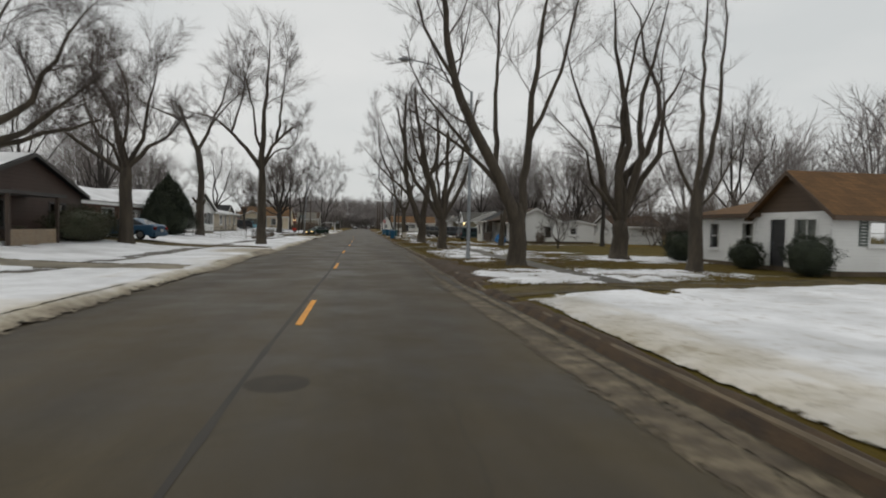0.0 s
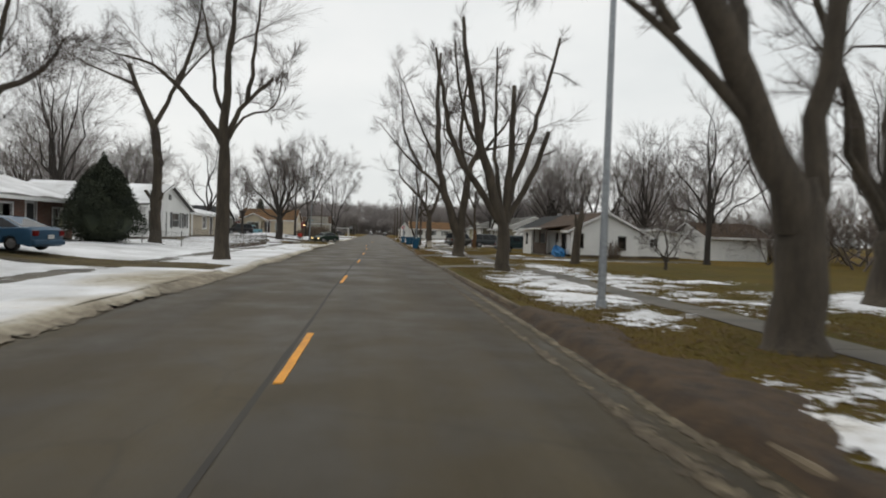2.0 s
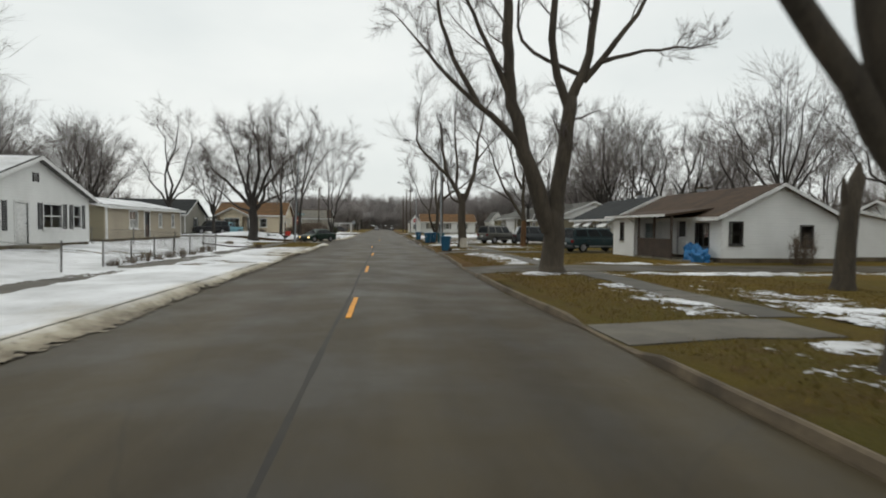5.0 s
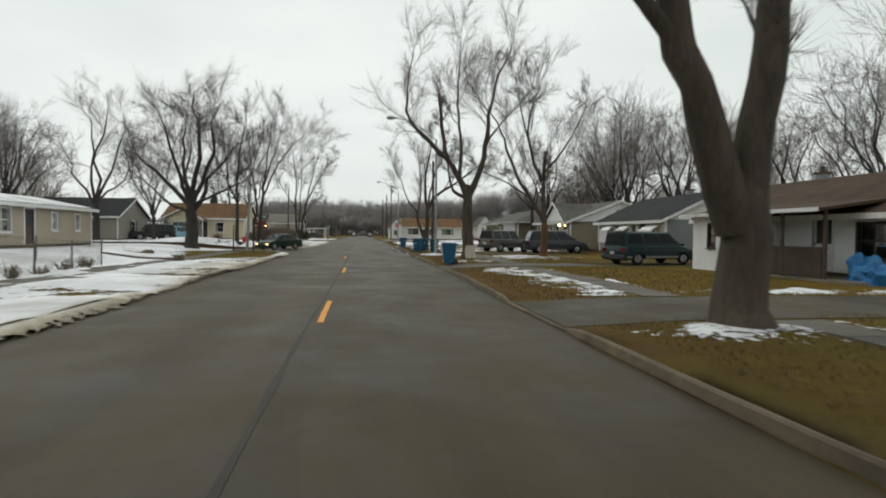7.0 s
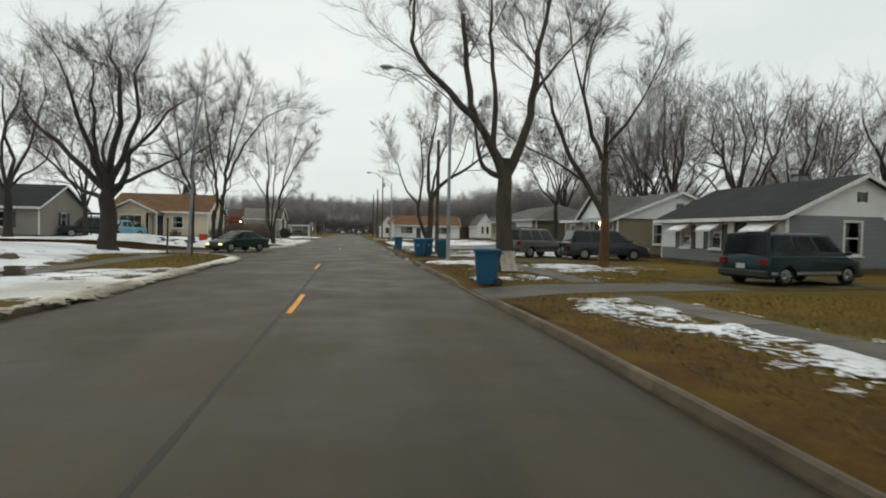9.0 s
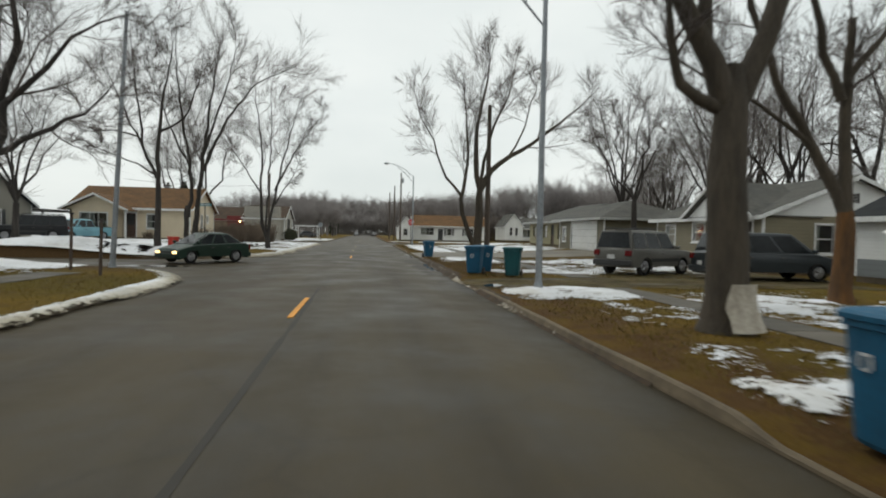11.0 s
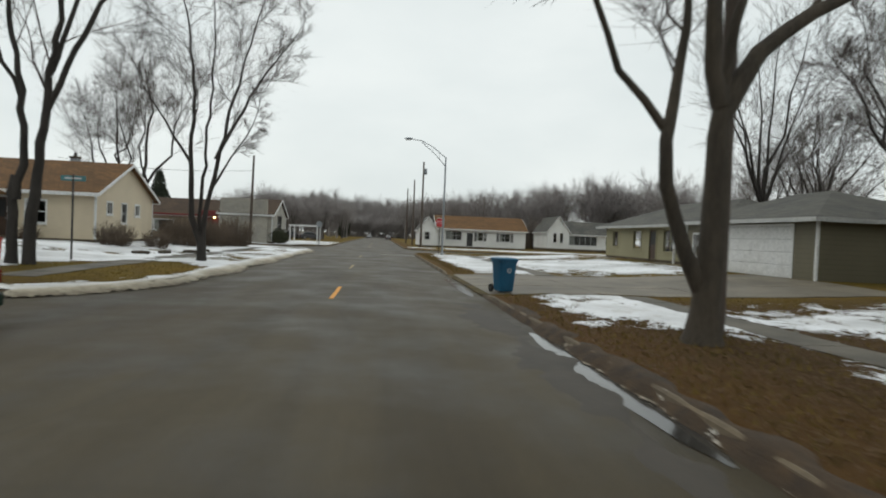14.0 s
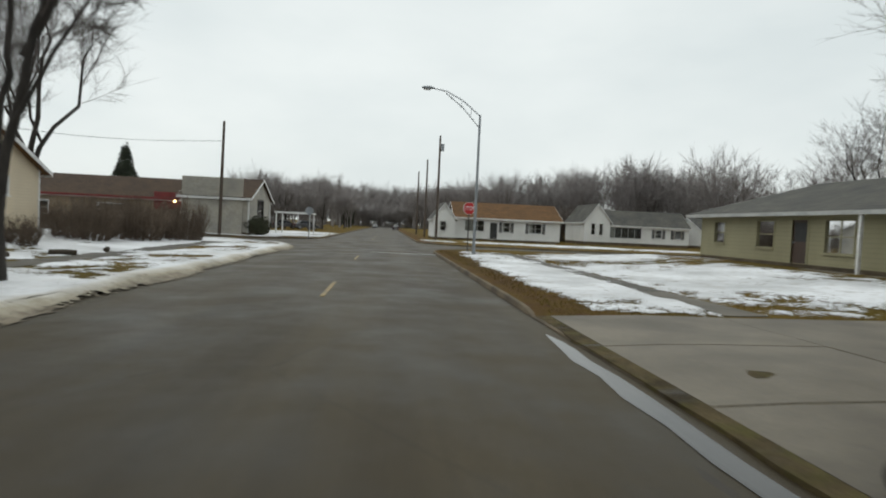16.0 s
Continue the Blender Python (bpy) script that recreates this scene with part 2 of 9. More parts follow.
def snow_material(name, ragged, clean=(0.78, 0.79, 0.81), grey=(0.50, 0.505, 0.51), soil=(0.36, 0.33, 0.28), stain=(0.58, 0.80, 0.6), lace_size=5.5, lace_deep=2.6):
    """Old thin snow: bright, grainy, greyed and browned in blotches."""
    m, n, l, b = nodes_of(name)
    vec = place_node(n, l)
    a, d, e = noise_node(n, l, vec, 0.35, 5.0), noise_node(n, l, vec, 2.6, 6.0, 0.7), noise_node(n, l, vec, 30.0, 4.0)
    c = mix_node(n, l, ramp_node(n, l, a.outputs[0], ((0.38, (0, 0, 0)), (0.66, (1, 1, 1)))).outputs[0], clean, grey)
    dirt = ramp_node(n, l, d.outputs[0], ((stain[0], (0, 0, 0)), (stain[1], (stain[2],) * 3)))
    c = mix_node(n, l, dirt.outputs[0], c.outputs[2], soil)
    gm = n.new("ShaderNodeAttribute")
    gm.attribute_name = "grime"
    speck = noise_node(n, l, vec, 7.0, 6.0, 0.8)
    near = n.new("ShaderNodeMath")
    near.operation = "MULTIPLY_ADD"
    near.inputs[1].default_value, near.inputs[2].default_value = 0.9, 0.22
    near.use_clamp = True
    l.new(gm.outputs["Fac"], near.inputs[0])
    fleck = mix_node(n, l, ramp_node(n, l, speck.outputs[0], ((0.56, (0, 0, 0)), (0.66, (1, 1, 1)))).outputs[0], (0, 0, 0), near.outputs[0])
    c = mix_node(n, l, fleck.outputs[2], c.outputs[2], (0.13, 0.10, 0.065))
    mott = n.new("ShaderNodeMath")
    mott.operation = "MULTIPLY_ADD"
    mott.inputs[1].default_value, mott.inputs[2].default_value = 1.3, -0.72
    l.new(d.outputs[0], mott.inputs[0])
    dirty = n.new("ShaderNodeMath")
    dirty.operation = "MULTIPLY_ADD"
    l.new(mott.outputs[0], dirty.inputs[0])
    l.new(gm.outputs["Fac"], dirty.inputs[1])
    l.new(gm.outputs["Fac"], dirty.inputs[2])
    tone = ramp_node(n, l, dirty.outputs[0], ((0.0, (1, 1, 1)), (0.3, (0.80, 0.75, 0.66)), (0.6, (0.52, 0.46, 0.34)), (0.95, (0.27, 0.22, 0.15))))
    c = mix_node(n, l, 1.0, c.outputs[2], tone.outputs[0], "MULTIPLY")
    l.new(c.outputs[2], b.inputs["Base Color"])
    b.inputs["Roughness"].default_value = 0.8
    dent = noise_node(n, l, vec, 1.1, 3.0)
    bd = bump_node(n, l, dent.outputs[0], 0.6, 0.25, b)
    bp = bump_node(n, l, d.outputs[0], 0.6, 0.08, b, bd)
    bump_node(n, l, e.outputs[0], 0.3, 0.01, b, bp)
    # the thin edge breaks up into lace
    at = n.new("ShaderNodeAttribute")
    at.attribute_name = "cover"
    lace = noise_node(n, l, vec, lace_size, 6.0, 0.7)
    add = n.new("ShaderNodeMath")
    add.operation = "MULTIPLY_ADD"
    add.inputs[1].default_value, add.inputs[2].default_value = lace_deep, -lace_deep / 2
    l.new(lace.outputs[0], add.inputs[0])
    tot = n.new("ShaderNodeMath")
    tot.operation = "ADD"
    l.new(add.outputs[0], tot.inputs[0])
    l.new(at.outputs["Fac"], tot.inputs[1])
    cut = n.new("ShaderNodeMath")
    cut.operation = "GREATER_THAN"
    cut.inputs[1].default_value = 0.0
    l.new(tot.outputs[0], cut.inputs[0])
    if ragged:
        l.new(cut.outputs[0], b.inputs["Alpha"])
    return m


def mud_material():
    """Rutted gravel and mud with wet hollows and olive grass growing through."""
    m, n, l, b = nodes_of("gravel_mud")
    vec = place_node(n, l)
    a, d, e = noise_node(n, l, vec, 0.9, 5.0, 0.65), noise_node(n, l, vec, 2.3, 6.0, 0.7), noise_node(n, l, vec, 24.0, 5.0, 0.8)
    rut = noise_node(n, l, place_node(n, l, (0.25, 1.6, 1)), 1.0, 4.0)
    c = mix_node(n, l, ramp_node(n, l, a.outputs[0], ((0.40, (0, 0, 0)), (0.58, (1, 1, 1)))).outputs[0], (0.044, 0.032, 0.015), (0.112, 0.084, 0.040))
    c = mix_node(n, l, ramp_node(n, l, d.outputs[0], ((0.50, (0, 0, 0)), (0.62, (0.85, 0.85, 0.85)))).outputs[0], c.outputs[2], (0.088, 0.078, 0.024))
    c = mix_node(n, l, ramp_node(n, l, rut.outputs[0], ((0.34, (0.8, 0.8, 0.8)), (0.46, (0, 0, 0)))).outputs[0], c.outputs[2], (0.040, 0.033, 0.023))
    g = ramp_node(n, l, e.outputs[0], ((0.3, (0.6, 0.6, 0.6)), (0.7, (1.4, 1.4, 1.4))))
    c = mix_node(n, l, 1.0, c.outputs[2], g.outputs[0], "MULTIPLY")
    l.new(c.outputs[2], b.inputs["Base Color"])
    r = ramp_node(n, l, rut.outputs[0], ((0.34, (0.5, 0.5, 0.5)), (0.48, (0.95, 0.95, 0.95))))
    l.new(r.outputs[0], b.inputs["Roughness"])
    b.inputs["Specular IOR Level"].default_value = 0.2
    bp = bump_node(n, l, d.outputs[0], 0.8, 0.10, b)
    bump_node(n, l, e.outputs[0], 0.7, 0.03, b, bp)
    return m


ASPHALT, LAWN, SNOW = asphalt_material(), lawn_material(), snow_material("old_snow", False)
THIN_SNOW = snow_material("thin_lacy_snow", True)
LACE_SNOW = snow_material("lacy_lawn_snow", True, stain=(0.53, 0.72, 0.75), lace_size=6.0, lace_deep=3.9)
SLUSH = snow_material("dirty_slush", True, (0.66, 0.655, 0.64), (0.50, 0.485, 0.455), (0.20, 0.175, 0.14), (0.40, 0.64, 0.92))
GRIT = snow_material("gutter_grit", True, (0.42, 0.395, 0.345), (0.30, 0.275, 0.235), (0.13, 0.11, 0.08), (0.42, 0.66, 0.85), 9.0, 4.2)
CONCRETE = mat("worn_concrete", (0.22, 0.19, 0.133), (0.105, 0.09, 0.062), 0.75, 0.7, 18.0, 0.3, 0.01)
KERB = mat("kerb_concrete", (0.155, 0.118, 0.074), (0.060, 0.045, 0.028), 0.85, 0.8, 14.0, 0.5, 0.015)
WALK = mat("wet_walk_concrete", (0.112, 0.098, 0.074), (0.056, 0.048, 0.035), 0.7, 0.9, 18.0, 0.35, 0.01)
DRIVE = mat("muddy_drive_concrete", (0.165, 0.140, 0.100), (0.080, 0.065, 0.043), 0.6, 0.45, 14.0, 0.35, 0.01)
MUD = mud_material()
WATER = mat("puddle_water", (0.035, 0.033, 0.03), (0.05, 0.046, 0.04), 0.04, 0.5, 3.0, 0.0)
IRON = mat("dull_cast_iron", (0.040, 0.032, 0.021), (0.026, 0.021, 0.014), 0.7, 3.0, 25.0, 0.5, 0.01, spec=0.25)
SEAM = mat("tar_seal", (0.015, 0.012, 0.008), (0.026, 0.021, 0.014), 0.75, 1.5, 20.0, 0.2, 0.004)
YELLOW = mat("yellow_line_paint", (0.74, 0.31, 0.008), (0.60, 0.25, 0.012), 0.6, 1.5, 25.0, 0.2, 0.004)
YELLOW_PALE = mat("pale_yellow_line", (0.34, 0.25, 0.11), (0.20, 0.16, 0.09), 0.7, 1.5, 25.0, 0.2, 0.004)
WHITE_LINE = mat("white_line_paint", (0.45, 0.45, 0.43), (0.28, 0.28, 0.27), 0.7, 0.8, 20.0, 0.2, 0.004)
BARK = mat("grey_bark", (0.082, 0.065, 0.046), (0.046, 0.037, 0.027), 0.95, 1.6, 9.0, 1.0, 0.05, stretch=(2.2, 2.2, 0.5))
BARK_DARK = mat("dark_bark", (0.050, 0.042, 0.036), (0.030, 0.026, 0.022), 0.95, 1.6, 9.0, 1.0, 0.05, stretch=(2.2, 2.2, 0.5))
BARK_RUST = mat("rust_stained_bark", (0.155, 0.070, 0.018), (0.085, 0.045, 0.020), 0.95, 1.6, 9.0, 1.0, 0.05, stretch=(2.2, 2.2, 0.5))
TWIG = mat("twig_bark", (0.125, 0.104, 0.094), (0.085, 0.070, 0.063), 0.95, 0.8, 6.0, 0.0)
# Paler than TWIG: some distance haze is mixed into the bark colour.
HAZE_TINTED_TWIG = mat("far_twigs", (0.19, 0.167, 0.157), (0.135, 0.118, 0.11), 0.95, 0.1, 2.0, 0.0)
BRUSH_TWIG = mat("brush_twigs", (0.16, 0.132, 0.112), (0.11, 0.09, 0.077), 0.95, 0.2, 2.0, 0.0)
WET_MUD = mat("wet_gutter_mud", (0.034, 0.027, 0.020), (0.055, 0.045, 0.034), 0.75, 1.2, 16.0, 0.5, 0.01)
LITTER = mat("leaf_litter", (0.068, 0.041, 0.019), (0.030, 0.020, 0.012), 0.95, 3.0, 22.0, 0.8, 0.03)
PALE_WOOD = mat("bare_pale_wood", (0.48, 0.44, 0.37), (0.36, 0.32, 0.26), 0.9, 3.0, 14.0, 0.4, 0.01)
# Far woods: air haze is painted in as a still paler twig colour.
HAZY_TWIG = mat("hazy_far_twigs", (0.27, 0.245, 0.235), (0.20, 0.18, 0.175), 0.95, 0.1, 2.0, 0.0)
NEEDLE = mat("dark_needles", (0.022, 0.030, 0.018), (0.040, 0.048, 0.026), 0.9, 1.2, 20.0, 0.0)
HEDGE = mat("hedge_leaves", (0.035, 0.042, 0.020), (0.055, 0.050, 0.026), 0.9, 1.2, 20.0, 0.0)
HEDGE_BROWN = mat("bare_hedge_twigs", (0.16, 0.118, 0.085), (0.105, 0.078, 0.056), 0.95, 1.0, 14.0, 0.0)
WHITE_SIDING = lap_siding("white_siding", (0.80, 0.80, 0.78), (0.70, 0.70, 0.68), 0.13, 0.88)
CREAM_SIDING = lap_siding("cream_siding", (0.66, 0.56, 0.40), (0.58, 0.49, 0.35), 0.13, 0.82)
BEIGE_SIDING = lap_siding("beige_siding", (0.42, 0.36, 0.27), (0.35, 0.30, 0.225), 0.13, 0.8)
GREIGE_SIDING = lap_siding("greige_siding", (0.27, 0.25, 0.21), (0.225, 0.21, 0.175), 0.16, 0.8)
TAN_SIDING = lap_siding("tan_siding", (0.225, 0.195, 0.125), (0.185, 0.16, 0.103), 0.16, 0.75)
OLIVE_SIDING = lap_siding("olive_siding", (0.34, 0.31, 0.185), (0.28, 0.255, 0.15), 0.2, 0.75)
OLIVE_DARK = lap_siding("dark_olive_siding", (0.145, 0.128, 0.080), (0.12, 0.106, 0.066), 0.2, 0.75)
GREY_SIDING = lap_siding("grey_siding", (0.205, 0.22, 0.225), (0.168, 0.18, 0.184), 0.2, 0.75)
BROWN_SIDING = lap_siding("brown_siding", (0.075, 0.045, 0.034), (0.055, 0.034, 0.026), 0.2, 0.7)
GABLE_BROWN = lap_siding("brown_gable_boards", (0.095, 0.06, 0.036), (0.072, 0.046, 0.029), 0.2, 0.7)
BRICK_RED = brick_like("red_brick", (0.20, 0.09, 0.06), (0.14, 0.065, 0.045), (0.26, 0.24, 0.21), 0.21, 0.075, 0.01)
BRICK_TAN = brick_like("tan_brick", (0.33, 0.24, 0.15), (0.27, 0.19, 0.12), (0.36, 0.33, 0.28), 0.21, 0.075, 0.01)
BLOCK_GREY = brick_like("grey_block", (0.42, 0.40, 0.35), (0.38, 0.36, 0.31), (0.33, 0.31, 0.28), 0.4, 0.2, 0.008)
SHINGLE_BROWN = brick_like("brown_shingles", (0.165, 0.088, 0.036), (0.120, 0.066, 0.028), (0.075, 0.042, 0.020), 0.3, 0.36, 0.012, "roof")
SHINGLE_DARK = brick_like("charcoal_shingles", (0.027, 0.030, 0.031), (0.020, 0.022, 0.023), (0.013, 0.013, 0.014), 0.3, 0.36, 0.012, "roof")
SHINGLE_GREY = brick_like("grey_shingles", (0.115, 0.112, 0.100), (0.088, 0.086, 0.078), (0.055, 0.053, 0.048), 0.3, 0.36, 0.012, "roof")
SHINGLE_UMBER = brick_like("umber_shingles", (0.074, 0.047, 0.029), (0.056, 0.036, 0.023), (0.035, 0.026, 0.02), 0.3, 0.36, 0.012, "roof")
TRIM = mat("white_trim_paint", (0.78, 0.78, 0.77), (0.70, 0.70, 0.68), 0.5, 1.0, 10.0, 0.1, 0.004)
GUTTER = mat("grey_gutter_paint", (0.46, 0.46, 0.44), (0.36, 0.36, 0.345), 0.5, 1.0, 10.0, 0.1, 0.004)
TRIM_DARK = mat("dark_trim_paint", (0.045, 0.042, 0.04), (0.06, 0.055, 0.05), 0.5, 1.0, 10.0, 0.1, 0.004)
SHUTTER = mat("black_shutter_paint", (0.035, 0.035, 0.037), (0.05, 0.05, 0.05), 0.55, 1.0, 10.0, 0.1, 0.004)
SHUTTER_GREEN = mat("grey_green_shutter", (0.16, 0.18, 0.16), (0.12, 0.14, 0.13), 0.55, 1.0, 10.0, 0.1, 0.004)
DOOR_BROWN = mat("brown_door_paint", (0.085, 0.05, 0.035), (0.065, 0.04, 0.03), 0.5, 1.0, 8.0, 0.1, 0.004)
CURTAIN = mat("pale_curtain", (0.42, 0.40, 0.36), (0.34, 0.32, 0.29), 0.9, 2.0, 10.0, 0.2, 0.01)
# Dark colour that stands in for the shade inside the rooms.
ROOM_SHADE = mat("room_shade", (0.10, 0.09, 0.08), (0.075, 0.07, 0.06), 0.9, 1.0, 5.0, 0.0)
PANE = pane_material("window_glass")
CAR_PANE = pane_material("tinted_car_glass", (0.22, 0.25, 0.26))
STEEL = mat("galvanised_steel", (0.36, 0.38, 0.40), (0.28, 0.30, 0.32), 0.45, 1.2, 12.0, 0.1, 0.004, metal=0.7)
FENCE_WIRE = mat("weathered_fence_wire", (0.17, 0.165, 0.15), (0.11, 0.10, 0.09), 0.7, 1.2, 12.0, 0.1, 0.004, metal=0.3)
ALLOY = mat("wheel_alloy", (0.42, 0.42, 0.43), (0.33, 0.33, 0.34), 0.35, 4.0, 20.0, 0.1, 0.002, metal=0.9)
RUBBER = mat("tyre_rubber", (0.022, 0.022, 0.022), (0.032, 0.031, 0.03), 0.85, 4.0, 30.0, 0.2, 0.003)
BLACK_PLASTIC = mat("black_plastic", (0.028, 0.028, 0.029), (0.04, 0.04, 0.04), 0.6, 3.0, 30.0, 0.1, 0.002)
WOOD_POLE = mat("weathered_pole_wood", (0.115, 0.088, 0.068), (0.08, 0.062, 0.05), 0.9, 1.5, 12.0, 0.6, 0.02, stretch=(3, 3, 0.3))
WOOD_DECK = mat("dark_deck_wood", (0.085, 0.06, 0.045), (0.06, 0.044, 0.035), 0.85, 1.5, 12.0, 0.4, 0.01)
BLUE_BIN = mat("blue_bin_plastic", (0.004, 0.092, 0.180), (0.006, 0.074, 0.145), 0.6, 2.5, 20.0, 0.1, 0.003, own=True)
TEAL_BIN = mat("teal_bin_plastic", (0.004, 0.086, 0.098), (0.006, 0.068, 0.080), 0.6, 2.5, 20.0, 0.1, 0.003, own=True)
RED_PLASTIC = mat("red_plastic", (0.55, 0.04, 0.02), (0.42, 0.035, 0.02), 0.5, 2.5, 20.0, 0.1, 0.003)
TARP = mat("blue_tarp", (0.02, 0.17, 0.40), (0.02, 0.13, 0.31), 0.5, 2.0, 8.0, 0.6, 0.05)
SIGN_RED = mat("sign_red", (0.52, 0.02, 0.025), (0.46, 0.02, 0.022), 0.4, 3.0, 20.0, 0.05, 0.002)
SIGN_TEAL = mat("sign_blue_green", (0.10, 0.28, 0.30), (0.08, 0.23, 0.25), 0.4, 3.0, 20.0, 0.05, 0.002)
SIGN_WHITE = mat("sign_white", (0.8, 0.8, 0.8), (0.74, 0.74, 0.74), 0.4, 3.0, 20.0, 0.05, 0.002)
RED_PANEL = mat("red_fascia_paint", (0.22, 0.030, 0.028), (0.17, 0.026, 0.025), 0.5, 1.0, 8.0, 0.1, 0.004)
PLATE = mat("plain_plate", (0.6, 0.6, 0.58), (0.5, 0.5, 0.5), 0.4, 3.0, 20.0, 0.0)
RED_LENS = mat("red_lens", (0.16, 0.010, 0.010), (0.12, 0.008, 0.008), 0.15, 8.0, 40.0, 0.05, 0.002)
AMBER_LENS = mat("clear_lens", (0.55, 0.53, 0.5), (0.45, 0.44, 0.42), 0.12, 8.0, 40.0, 0.05, 0.002)


def glow(name, colour, strength):
    m, n, l, b = nodes_of(name)
    b.inputs["Base Color"].default_value = (*colour, 1)
    b.inputs["Emission Color"].default_value = (*colour, 1)
    b.inputs["Emission Strength"].default_value = strength
    return m


HEADLIGHT = glow("lit_headlight", (1.0, 0.66, 0.26), 3.2)
PORCH_GLOW = glow("lit_porch_bulb", (1.0, 0.72, 0.32), 9.0)


def car_paint(name, c):
    m = mat(name, c, tuple(v * 0.8 for v in c), 0.36, 0.9, 40.0, 0.03, 0.002, own=True, spec=0.32)
    m.node_tree.nodes["Principled BSDF"].inputs["Coat Weight"].default_value = 0.15
    return m


# ---------------------------------------------------------------- builders
ORIGIN = {}


def thing(name, label, category, at=(0, 0, 0), group="", kind=""):
    """An Empty at the base of a thing; its parts are written in world places unless it stands at the origin."""
    ob = new(name)
    ob.location = at
    ORIGIN[ob.name] = Vector(at)
    return tagged(ob, label, category, group, kind)


def root_of(ob):
    while ob.parent:
        ob = ob.parent
    return ob


def part(name, bm, material, parent, label="", smooth=False):
    me = bpy.data.meshes.new(name)
    if parent is not None:
        bm.transform(Matrix.Translation(-ORIGIN.get(root_of(parent).name, Vector())))
    bmesh.ops.recalc_face_normals(bm, faces=bm.faces)
    bm.to_mesh(me)
    bm.free()
    me.materials.append(material)
    if smooth:
        for p in me.polygons:
            p.use_smooth = True
    ob = new(name, me)
    if parent is not None:
        ob.parent = parent
    return tagged(ob, label)


def raw_part(name, verts, faces, material, parent, label="", smooth=True):
    me = bpy.data.meshes.new(name)
    off = np.array(ORIGIN.get(root_of(parent).name, (0, 0, 0))) if parent is not None else np.zeros(3)
    me.from_pydata((np.asarray(verts) - off).tolist(), [], faces if isinstance(faces, list) else faces.tolist())
    me.materials.append(material)
    if smooth:
        me.polygons.foreach_set("use_smooth", np.ones(len(me.polygons), bool))
    ob = new(name, me)
    if parent is not None:
        ob.parent = parent
    return tagged(ob, label)


def box(bm, x0, x1, y0, y1, z0, z1, bevel=0.0):
    vs = [bm.verts.new((x, y, z)) for z in (z0, z1) for y in (y0, y1) for x in (x0, x1)]
    fs = [bm.faces.new([vs[i] for i in q]) for q in ((0, 2, 3, 1), (4, 5, 7, 6), (0, 1, 5, 4), (2, 6, 7, 3), (0, 4, 6, 2), (1, 3, 7, 5))]
    if bevel:
        es = {e for f in fs for e in f.edges}
        bmesh.ops.bevel(bm, geom=list(es), offset=bevel, segments=2, affect="EDGES", profile=0.5)
    return vs


def boxes(*rows, bevel=0.0):
    bm = bmesh.new()
    for r in rows:
        box(bm, *r, bevel=bevel)
    return bm


def tube(bm, pts, radii, sides=8, cap=True):
    """A tapered tube along points."""
    rings = []
    ref = Vector((0.31, 0.17, 0.93))
    for k, p in enumerate(pts):
        p = Vector(p)
        d = (Vector(pts[min(k + 1, len(pts) - 1)]) - Vector(pts[max(k - 1, 0)])).normalized()
        u = d.cross(ref if abs(d.dot(ref)) < 0.95 else Vector((1, 0, 0))).normalized()
        v = d.cross(u)
        r = radii[k] if not isinstance(radii, (int, float)) else radii
        rings.append([bm.verts.new(p + (u * math.cos(a) + v * math.sin(a)) * r) for a in (2 * math.pi * i / sides for i in range(sides))])
    for a, b in zip(rings, rings[1:]):
        for i in range(sides):
            bm.faces.new((a[i], a[(i + 1) % sides], b[(i + 1) % sides], b[i]))
    if cap:
        bm.faces.new(rings[0][::-1])
        bm.faces.new(rings[-1])
    return bm


def prism(bm, outline, axis, a, b):
    """An outline in two coordinates pulled along the third: axis 0, 1 or 2 is the one pulled."""
    def at(p, v):
        q = list(p)
        q.insert(axis, v)
        return bm.verts.new(q)
    lo, hi = [at(p, a) for p in outline], [at(p, b) for p in outline]
    n = len(outline)
    bm.faces.new(lo)
    bm.faces.new(hi[::-1])
    for i in range(n):
        bm.faces.new((lo[i], hi[i], hi[(i + 1) % n], lo[(i + 1) % n]))
    return bm


# soft lattice noise on arrays, for lie of the land and snow
_rng = np.random.default_rng(7)
_LAT = _rng.random((128, 128))


def soft_noise(x, y, scale, seed=0):
    c, s = math.cos(0.5 + seed * 1.3), math.sin(0.5 + seed * 1.3)
    x, y = np.asarray(x, float) / scale, np.asarray(y, float) / scale
    x, y = c * x - s * y + seed * 17.3, s * x + c * y + seed * 9.1
    i, j = np.floor(x).astype(int), np.floor(y).astype(int)
    u, v = x - i, y - j
    u, v = u * u * (3 - 2 * u), v * v * (3 - 2 * v)
    g = lambda a, b: _LAT[a % 128, b % 128]
    return (g(i, j) * (1 - u) + g(i + 1, j) * u) * (1 - v) + (g(i, j + 1) * (1 - u) + g(i + 1, j + 1) * u) * v - 0.5


def step(a, b, x):
    t = np.clip((np.asarray(x, float) - a) / (b - a), 0, 1)
    return t * t * (3 - 2 * t)


# ---------------------------------------------------------------- plan of the streets
KERB_R, KERB_L = 3.36, -5.4
SIDE_S, SIDE_N = 91.5, 98.8
CROSS_S, CROSS_N = 142.8, 149.6
RADIUS = 7.0


def fillet(a, b, r=RADIUS):
    return np.where((a < r) & (b < r), r - np.hypot(np.maximum(r - a, 0), np.maximum(r - b, 0)), np.minimum(a, b))


